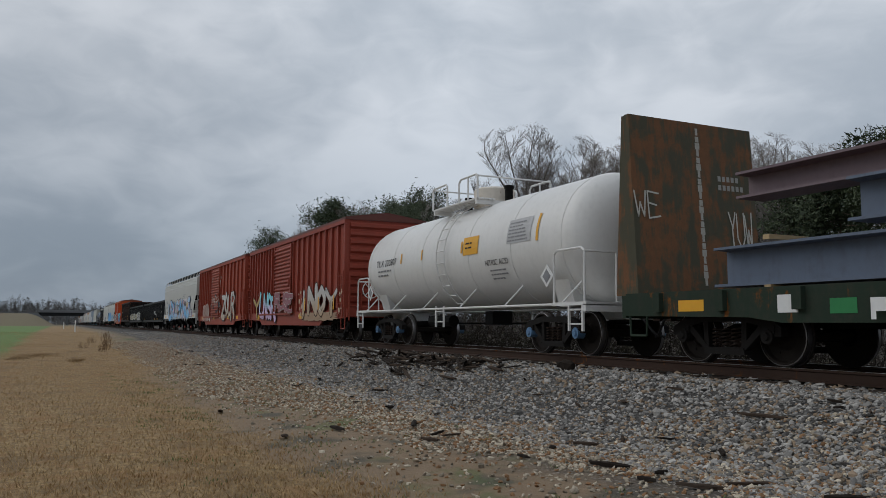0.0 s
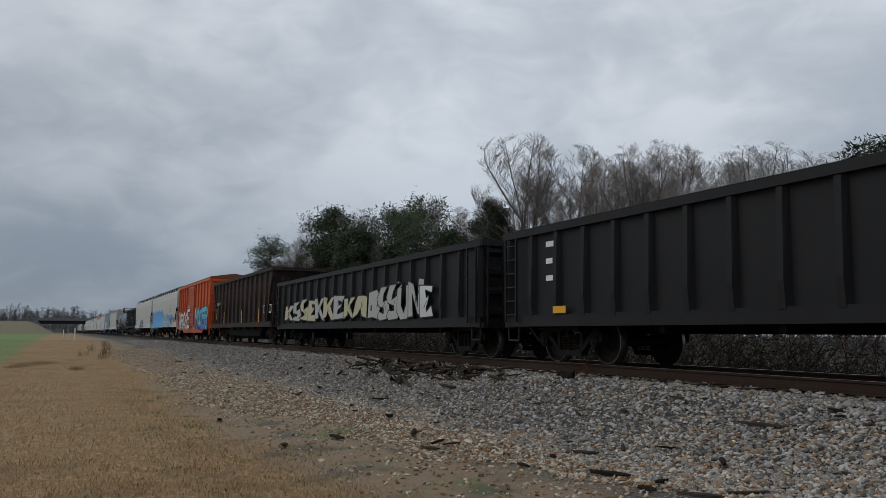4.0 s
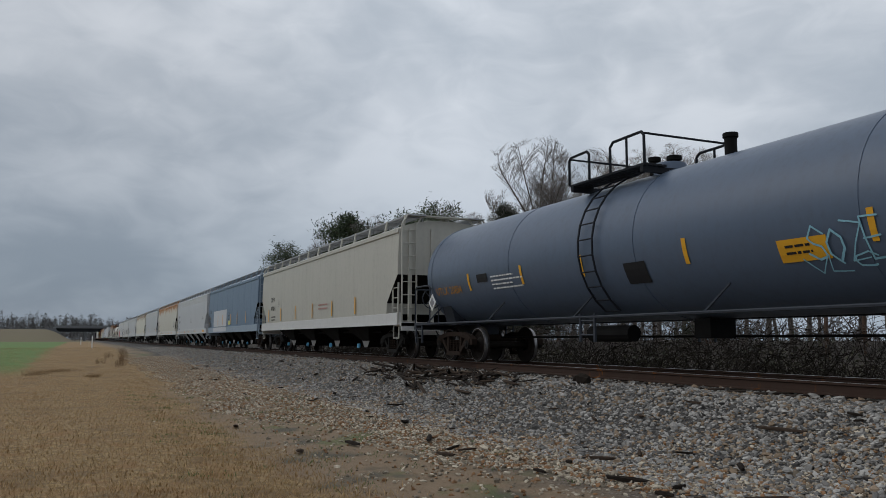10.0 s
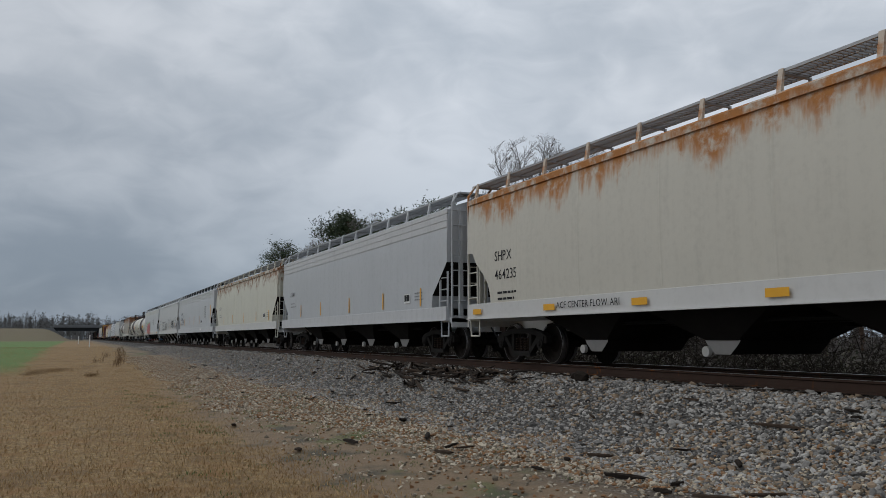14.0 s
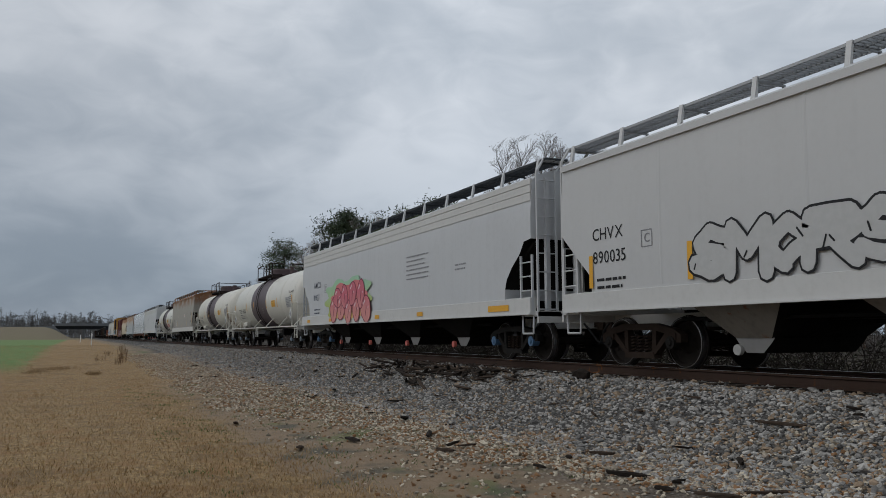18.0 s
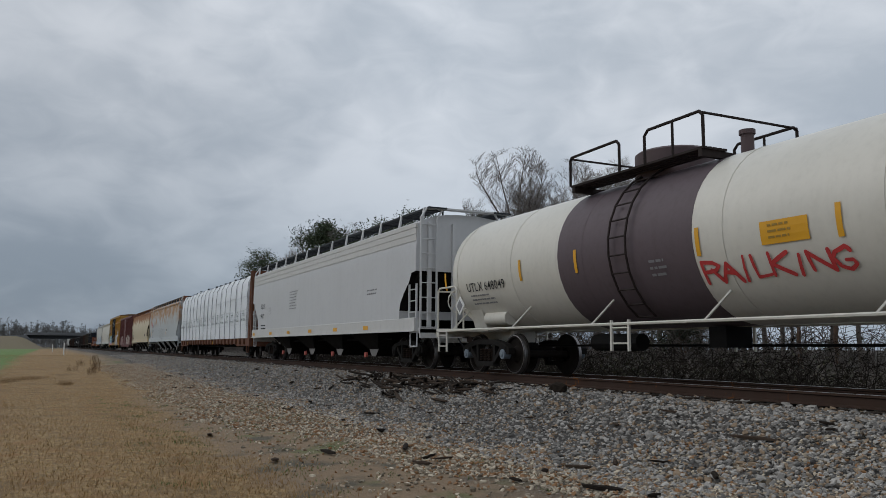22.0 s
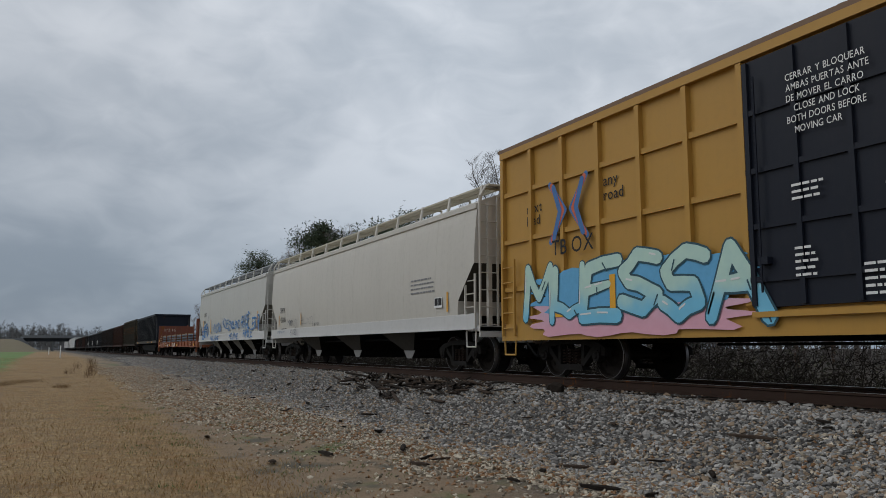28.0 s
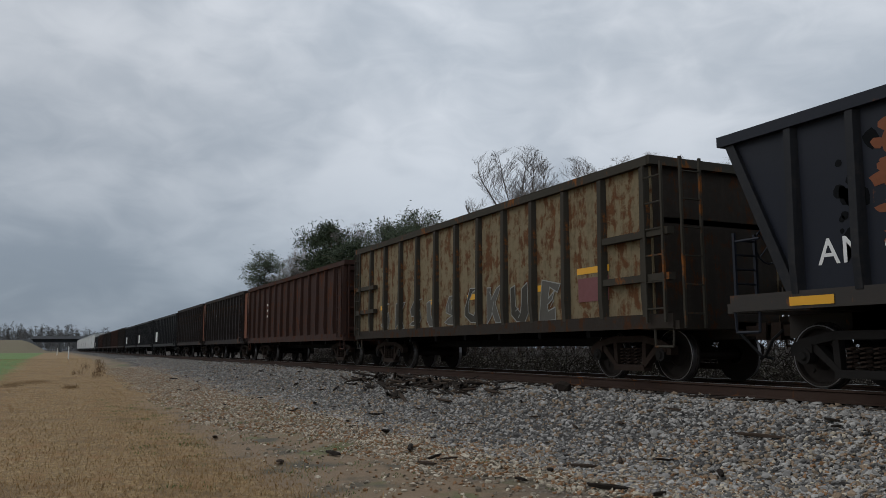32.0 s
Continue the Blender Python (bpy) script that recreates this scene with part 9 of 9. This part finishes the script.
def bare_tree(h, seed):
    """A leafless tree: a trunk that forks low into tall leaders; branches and fine twigs all sweep upward to an oval crown."""
    rnd = random.Random(seed)
    limbs, twigs = Mesh(), Mesh()

    def sweep(mesh, p, d, l, r0, r1, n, sides, rise, wander):
        """A shoot from p that starts along d and bends towards the sky; gives its points."""
        pts, d = [p], d.normalized()
        for k in range(n):
            d = (d + Vector((rnd.gauss(0, wander), rnd.gauss(0, wander), rise))).normalized()
            q = pts[-1] + d * l / n
            mesh.rod(pts[-1], q, r0 + (r1 - r0) * k / n, sides, r0 + (r1 - r0) * (k + 1) / n)
            pts.append(q)
        return pts, d

    stem, d = sweep(limbs, Vector((0, 0, -0.3)), Vector((rnd.gauss(0, 0.04), rnd.gauss(0, 0.04), 1)), h * 0.34, h * 0.013, h * 0.0095, 4, 6, 0.02, 0.03)
    leaders = [sweep(limbs, stem[-1], d, h * 0.62, h * 0.008, 0.020, 9, 5, 0.06, 0.06)[0]]
    count = 12
    for k in range(count):
        a = 6.283 * k / count + rnd.uniform(-0.3, 0.3)
        out = rnd.uniform(0.25, 0.85)
        start = stem[-1].lerp(stem[-2], rnd.random()) if k % 3 else leaders[0][1 + k // 4]
        reach = h * rnd.uniform(0.44, 0.60) * (1.06 - 0.24 * out)
        leaders.append(sweep(limbs, start, Vector((math.cos(a) * out, math.sin(a) * out, 1)), reach, h * 0.0055, 0.018, 8, 5, 0.10, 0.07)[0])
    for line in leaders:
        last = len(line) - 1
        for k in range(26):
            u = rnd.uniform(0.10, 1.0) ** 0.8
            i = min(last - 1, int(u * last))
            p = line[i].lerp(line[i + 1], u * last - i)
            along = (line[i + 1] - line[i]).normalized()
            a = rnd.uniform(0, 6.283)
            away = Vector((math.cos(a), math.sin(a), 0.1))
            branch, _ = sweep(twigs, p, along * 0.75 + away, h * rnd.uniform(0.08, 0.17) * (1.15 - 0.6 * u), 0.018, 0.010, 4, 3, 0.10, 0.10)
            for j in range(8):
                v = rnd.uniform(0.25, 1.0) * 4
                c = branch[min(3, int(v))].lerp(branch[min(4, int(v) + 1)], v % 1)
                b2 = rnd.uniform(0, 6.283)
                side = Vector((math.cos(b2), math.sin(b2), 0.2))
                twig, _ = sweep(twigs, c, (branch[-1] - branch[0]).normalized() + side * 0.8, h * rnd.uniform(0.03, 0.065), 0.010, 0.007, 2, 3, 0.12, 0.15)
                for w in range(2):
                    twigs.rod(twig[1], twig[1] + (twig[2] - twig[1]) * 0.8 + Vector((rnd.gauss(0, 1), rnd.gauss(0, 1), rnd.uniform(0, 1))) * h * 0.012, 0.008, 3, 0.006)
    middle = Vector((0, 0, h * 0.63))      # the crown fills an uneven egg
    for mesh in (limbs, twigs):
        for i, q in enumerate(mesh.v):
            if q[2] > h * 0.3:
                d = Vector(q) - middle
                over = math.sqrt((d.x / (h * 0.27)) ** 2 + (d.y / (h * 0.27)) ** 2 + (d.z / (h * 0.37)) ** 2)
                if over > 0.9:
                    mesh.v[i] = tuple(middle + d * ((0.9 + (over - 0.9) * 0.35) / over))
    return limbs, twigs


def leafy(h, seed, kind="pine"):
    """A conifer: a bare lower trunk, limbs, and a crown of many small needle clumps."""
    rnd = random.Random(seed)
    trunk, crown = Mesh(), Mesh()
    pts = [Vector((0, 0, -0.3))]
    for k in range(6):
        pts.append(pts[-1] + Vector((rnd.uniform(-0.25, 0.25), rnd.uniform(-0.25, 0.25), h / 6.3)))
    for k, (a, b2) in enumerate(zip(pts, pts[1:])):
        trunk.rod(a, b2, h * 0.014 * (1 - k * 0.14), 6, h * 0.014 * (1 - (k + 1) * 0.14))
    low = 0.50 if kind == "pine" else 0.10
    for k in range(40 if kind == "pine" else 62):
        u = low + (1 - low) * rnd.random()
        base = pts[min(5, int(u * 6))].lerp(pts[min(6, int(u * 6) + 1)], u * 6 % 1)
        a = rnd.uniform(0, 6.283)
        if kind == "pine":
            reach = h * 0.24 * (1 - ((u - 0.74) / 0.34) ** 2 * 0.72) * rnd.uniform(0.35, 1.15)
        else:
            reach = h * 0.30 * (1.12 - u) * rnd.uniform(0.5, 1.15)
        tip = base + Vector((math.cos(a) * reach, math.sin(a) * reach, reach * rnd.uniform(0.05, 0.45)))
        trunk.rod(base, tip, h * 0.0035, 3, 0.02)
        for j in range(9):
            c = base.lerp(tip, rnd.uniform(0.35, 1.06)) + Vector((rnd.gauss(0, 0.12), rnd.gauss(0, 0.12), rnd.gauss(0.05, 0.12))) * reach
            size = h * (0.042 if kind == "pine" else 0.038) * rnd.uniform(0.6, 1.5)
            for i in range(34):      # tufts that spray up and outward, denser on top
                d = Vector((rnd.gauss(0, 1), rnd.gauss(0, 1), rnd.gauss(0, 0.70)))
                p = c + d * size * 0.62
                q = Vector((rnd.gauss(0, 1), rnd.gauss(0, 1), rnd.gauss(0.5, 0.6))).normalized() * size * rnd.uniform(0.20, 0.48)
                w = q.orthogonal().normalized() * size * rnd.uniform(0.05, 0.12)
                n = len(crown.v)
                crown.v += [p - w, p + w, p + q * 1.2]
                crown.f.append((n, n + 1, n + 2))
    return trunk, crown


KINDS = {}


def tree_kind(key):
    if key in KINDS:
        return KINDS[key]
    kind, seed = key.split("_")
    seed = int(seed)
    if kind == "bare":
        a, b = bare_tree(20, seed)
        tall = 20.0 / max(p[2] for p in b.v)
        for m in (a, b):
            m.v = [(p[0] * tall, p[1] * tall, p[2] * tall) for p in m.v]
        t = tagged(new("bare_tree"), "leafless grey winter tree with fine upright twigs", "tree", "trees behind the track")
        part("trunk", a, trunk_wood, t)
        part("crown", b, twig_wood, t, "bare twigs")
    else:
        a, b = leafy(20, seed, kind)
        t = tagged(new("pine_tree" if kind == "pine" else "cedar_tree"), "tall pine with a bare trunk and dark needles" if kind == "pine" else "dark dense evergreen among bare trees", "tree", "trees behind the track")
        part("trunk", a, pine_bark, t)
        part("crown", b, needles if kind == "pine" else cedar, t, "dark green needles")
    KINDS[key] = [t, False]
    return KINDS[key]


def tree(key, x, y, h, turn=0.0, z=None):
    entry = tree_kind(key)
    z = ground_z(x, y) if z is None else z
    m = pose(x, y, z, 0, 0, turn)
    if entry[1]:
        t = copy_thing(entry[0], m)
    else:
        t, entry[1] = entry[0], True
        t.matrix_basis = m
    t.scale = (h / 20.0,) * 3
    return t


tree("bare_1", -72.4, 44.0, 22.6, 0)
tree("cedar_2", -76.4, 42.0, 16.5, 77)
tree("bare_2", -67.0, 46.0, 20.5, 154)
tree("bare_3", -59.9, 45.0, 17.3, 231)
tree("bare_4", -62.0, 48.0, 18.3, 308)
tree("bare_5", -55.7, 46.0, 17.9, 25)
tree("bare_1", -52.8, 46.0, 17.3, 102)
tree("bare_3", -55.6, 50.0, 18.1, 179)
tree("bare_2", -45.9, 44.0, 14.6, 256)
tree("bare_4", -47.0, 47.0, 15.4, 333)
tree("bare_5", -43.7, 46.0, 15.2, 50)
tree("bare_1", -44.4, 49.0, 15.5, 127)
tree("bare_3", -39.3, 45.0, 13.9, 204)
tree("cedar_4", -43.6, 40.0, 7.0, 358)
tree("pine_1", -33.7, 40.0, 10.9, 152)
tree("pine_2", -32.7, 42.0, 11.1, 229)
tree("pine_3", -25.1, 36.0, 11.0, 306)
tree("bare_2", -38.0, 48.0, 13.7, 23)
tree("bare_4", -34.2, 46.0, 12.9, 100)
tree("bare_5", -28.9, 44.0, 12.7, 177)
tree("pine_1", -24.6, 40.0, 10.9, 254)
tree("bare_3", -25.9, 44.0, 11.4, 331)
tree("pine_2", -22.7, 42.0, 11.2, 48)
tree("pine_3", -194.4, 46.0, 23.9, 125)
tree("pine_1", -143.7, 46.0, 24.5, 202)
tree("bare_2", -170.5, 52.0, 26.0, 279)
tree("bare_4", -142.4, 50.0, 24.2, 356)
tree("pine_2", -107.6, 44.0, 19.7, 73)
tree("pine_3", -99.5, 44.0, 19.0, 150)
tree("bare_1", -141.0, 54.0, 22.3, 227)
tree("bare_5", -94.2, 46.0, 18.1, 304)
tree("bare_3", -98.1, 50.0, 18.1, 21)
tree("cedar_4", -82.7, 44.0, 16.1, 98)
tree("bare_4", -203.5, 56.0, 25.8, 175)
tree("bare_2", -230.4, 60.0, 25.9, 252)
tree("bare_1", -294.8, 60.0, 21.8, 329)
tree("pine_1", -122.3, 42.0, 18.3, 46)
tree("cedar_3", -119.9, 44.0, 17.2, 123)
tree("cedar_2", -150.8, 46.0, 19.3, 200)
tree("cedar_4", -106.3, 42.0, 14.7, 277)
tree("pine_2", -86.9, 42.0, 14.0, 354)
tree("bare_3", -354.5, 60.0, 20.8, 71)
tree("cedar_3", -174.5, 48.0, 18.7, 148)
tree("cedar_3", -74.5, 42.5, 15.0, 10)
tree("cedar_4", -71.0, 43.0, 12.0, 40)


for k in range(16, 60):      # the wood behind the first row of trees
    rnd = random.Random(300 + k)
    x = 10 - 4.2 * k + rnd.uniform(-2, 2)
    tree(("bare_%d" % (1 + k % 5)) if k % 6 else ("cedar_%d" % (2 + k % 3)), x, rnd.uniform(56, 74) - x * 0.05, (13.5 - x * 0.055) * rnd.uniform(0.75, 1.0), 57 * k)


def thicket(name, count, x0, x1, y0, y1, height, material, label, seed, thick=0.012):
    """Tangled bare undergrowth: thin crooked stems."""
    rnd, b = random.Random(seed), Mesh()
    for k in range(count):
        x, y = rnd.uniform(x0, x1), rnd.uniform(y0, y1)
        p = Vector((x, y, ground_z(x, y) - 0.05))
        d = Vector((rnd.gauss(0, 0.45), rnd.gauss(0, 0.45), 1)).normalized()
        h = height * rnd.uniform(0.3, 1.15) * (0.65 + 0.7 * noise.noise((x * 0.12, y * 0.12, 3.0)) + 0.35)
        for s in range(3):
            q = p + d * h / 3
            b.rod(p, q, thick * (1 - s * 0.25), 3)
            for j in range(2):
                o = q + Vector((rnd.gauss(0, 0.4), rnd.gauss(0, 0.4), rnd.uniform(-0.1, 0.4))) * h * 0.35
                b.rod(q, o, thick * 0.5, 3)
            p = q
            d = (d + Vector((rnd.gauss(0, 0.35), rnd.gauss(0, 0.35), -0.1))).normalized()
    me = bpy.data.meshes.new(name)
    me.from_pydata([tuple(p) for p in b.v], [], b.f)
    me.materials.append(material)
    return tagged(new(name, me), label, "undergrowth", kind="stuff")


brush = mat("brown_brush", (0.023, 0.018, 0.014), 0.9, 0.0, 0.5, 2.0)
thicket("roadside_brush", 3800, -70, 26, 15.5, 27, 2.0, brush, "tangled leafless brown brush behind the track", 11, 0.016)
thicket("wood_edge_brush", 4200, -260, 30, 36, 56, 4.6, mat("grey_brush", (0.105, 0.088, 0.078), 0.9), "bare undergrowth at the edge of the wood", 12, 0.035)


def leaf_floor():
    """Evergreen shrubs low in the brush."""
    rnd, b = random.Random(5), Mesh()
    for k in range(90):
        x, y = rnd.uniform(-60, 24), rnd.uniform(17, 30)
        r, z = rnd.uniform(0.5, 1.3), ground_z(x, y)
        for i in range(90):
            p = Vector((x + rnd.gauss(0, r * 0.5), y + rnd.gauss(0, r * 0.5), z + abs(rnd.gauss(0, r * 0.6))))
            q = Vector((rnd.gauss(0, 1), rnd.gauss(0, 1), rnd.gauss(0, 1))).normalized() * 0.13
            w = q.orthogonal().normalized() * 0.06
            n = len(b.v)
            b.v += [p - w, p + w, p + q]
            b.f.append((n, n + 1, n + 2))
    me = bpy.data.meshes.new("evergreen_scrub")
    me.from_pydata([tuple(p) for p in b.v], [], b.f)
    me.materials.append(leaf_material("dull_scrub", (0.020, 0.021, 0.010), (0.050, 0.043, 0.022)))
    tagged(new("evergreen_scrub", me), "dull olive scrub among brown brush", "undergrowth", kind="stuff")


leaf_floor()


# ---- the overpass and the far end ----
def overpass():
    concrete = mat("overpass_concrete", (0.17, 0.175, 0.18), 0.85, 0.0, 0.3, 0.5)
    dark = mat("girder_steel", (0.035, 0.038, 0.042), 0.7)
    o = tagged(new("road_overpass"), "grey concrete road overpass across the track", "bridge")
    x, z = -372.0, 4.9
    b = Mesh()
    b.box(x - 6, x + 6, -8, 75, z, z + 0.45)
    part("deck", b, concrete, o)
    for s in (-1, 1):
        b = Mesh()
        b.box(x + s * 5.9 - 0.15, x + s * 5.9 + 0.15, -8, 75, z + 0.45, z + 1.1)
        part("parapet", b, concrete, o)
        b = Mesh()
        b.box(x + s * 4.5 - 0.3, x + s * 4.5 + 0.3, -8, 75, z - 1.3, z)
        part("girder", b, dark, o)
    for y in (3.0, 22.0, 44.0):
        for k in (-4, 0, 4):
            b = Mesh()
            b.rod((x + k, y, -1.2), (x + k, y, z - 1.3), 0.55, 12)
            part("pier", b, concrete, o)
    b = Mesh()
    b.loft([[(x + d, y, zz) for y, zz in ((-14, -1), (-3, -1), (-8, z - 0.1), (-14, z - 0.1))] for d in (-6.5, 6.5)])
    part("abutment", b, concrete, o)


overpass()


def marker_post(x, y, h):
    b = Mesh(True)
    z = ground_z(x, y)
    b.rod((x, y, z - 0.2), (x, y, z + h), 0.055, 10).rod((x, y, z + h), (x, y, z + h + 0.03), 0.055, 10, 0.02)
    me = bpy.data.meshes.new("marker_post")
    me.from_pydata([tuple(p) for p in b.v], [], b.f)
    me.materials.append(mat("post_white", (0.78, 0.78, 0.76), 0.5))
    tagged(new("marker_post", me), "white round marker post in the grass", "post", "marker posts")


marker_post(-92.0, 1.5, 1.25)
marker_post(-150.0, 0.7, 1.2)
marker_post(-130.0, -13.5, 2.2)


def far_woods():
    """Distant woods on the skyline, trunk by trunk, in one mesh."""
    rnd, b, lf = random.Random(21), Mesh(), Mesh()
    for k in range(2200):
        x = rnd.uniform(-700, -430)
        y = rnd.uniform(-230, 40) if k % 4 else rnd.uniform(40, 330)
        h = rnd.uniform(10, 15) if y < 8 else rnd.uniform(8, 13)
        z = -0.5
        b.rod((x, y, z), (x, y, z + h), 0.20, 3, 0.06)
        green = rnd.random() < 0.35
        for j in range(22):
            u = rnd.uniform(0.10, 0.97)
            c = Vector((x, y, z + h * u))
            d = Vector((rnd.gauss(0, 1), rnd.gauss(0, 1), rnd.uniform(0.5, 1.6))).normalized() * h * rnd.uniform(0.08, 0.20) * (1.2 - u * 0.7)
            b.rod(c, c + d, 0.05, 3, 0.03)
            for q in range(2):
                o = c + d * rnd.uniform(0.2, 1.0) + Vector((rnd.gauss(0, 1), rnd.gauss(0, 1), rnd.gauss(0, 0.7))) * h * 0.03
                w = d.orthogonal().normalized() * h * (0.030 if green else 0.012)
                n = len(lf.v)
                lf.v += [o - w, o + w, o + d * 0.45]
                lf.f.append((n, n + 1, n + 2))
    # pale neutral greys: the distance haze is put into both colours
    for name, m, material in (("far_wood_trunks", b, mat("far_trunks", (0.165, 0.158, 0.160), 0.9)), ("far_wood_leaves", lf, mat("far_leaves", (0.105, 0.108, 0.106), 0.9))):
        me = bpy.data.meshes.new(name)
        me.from_pydata([tuple(p) for p in m.v], [], m.f)
        me.materials.append(material)
        tagged(new(name, me), "dim bare winter woods on the skyline", "woods", kind="stuff")


far_woods()


def weeds(x, y, h, n, seed):
    rnd, b = random.Random(seed), Mesh()
    for k in range(n):
        p = Vector((x + rnd.gauss(0, 0.16), y + rnd.gauss(0, 0.16), 0))
        p.z = ground_z(p.x, p.y) - 0.03
        d = Vector((rnd.gauss(0, 0.25), rnd.gauss(0, 0.25), 1)).normalized()
        hh = h * rnd.uniform(0.5, 1.1)
        q = p + d * hh
        b.rod(p, q, 0.006, 3)
        for j in range(4):
            c = p.lerp(q, rnd.uniform(0.4, 1))
            b.rod(c, c + Vector((rnd.gauss(0, 1), rnd.gauss(0, 1), 0.8)).normalized() * hh * 0.22, 0.004, 3)
    me = bpy.data.meshes.new("dry_weed")
    me.from_pydata([tuple(p) for p in b.v], [], b.f)
    me.materials.append(mat("weed_stalk", (0.16, 0.095, 0.048), 0.9))
    tagged(new("dry_weed", me), "clump of dry brown weed stalks in straw", "weed", "dry weeds on the verge")


for k, (x, y, h) in enumerate(((-46, 2.2, 0.55), (-52, 2.6, 0.5), (-44, 2.0, 0.4), (-60, 3.0, 0.6), (-66, 3.2, 0.55), (-57, 2.0, 0.45), (-49, 1.2, 0.35))):
    weeds(x, y, h, 16, 40 + k)


# ---- the train rolls past ----
def motions():
    steps = [2.0 * k for k in range(17)]
    for car, x0 in TRAIN:
        walk(car, [(t, pose(x0 + way_at(t), TRACK, 0)) for t in steps])
    first = WHEELSETS[0]
    turn = [(k / FPS, Matrix.Rotation(way_at(k / FPS) / WHEEL_R, 4, "Y")) for k in range(32 * FPS + 1)]
    walk(first, turn)
    action, slot = first.animation_data.action, first.animation_data.action_slot
    for w in WHEELSETS[1:]:
        w.rotation_mode = "QUATERNION"
        keys = w.animation_data_create()
        keys.action = action
        keys.action_slot = slot


motions()
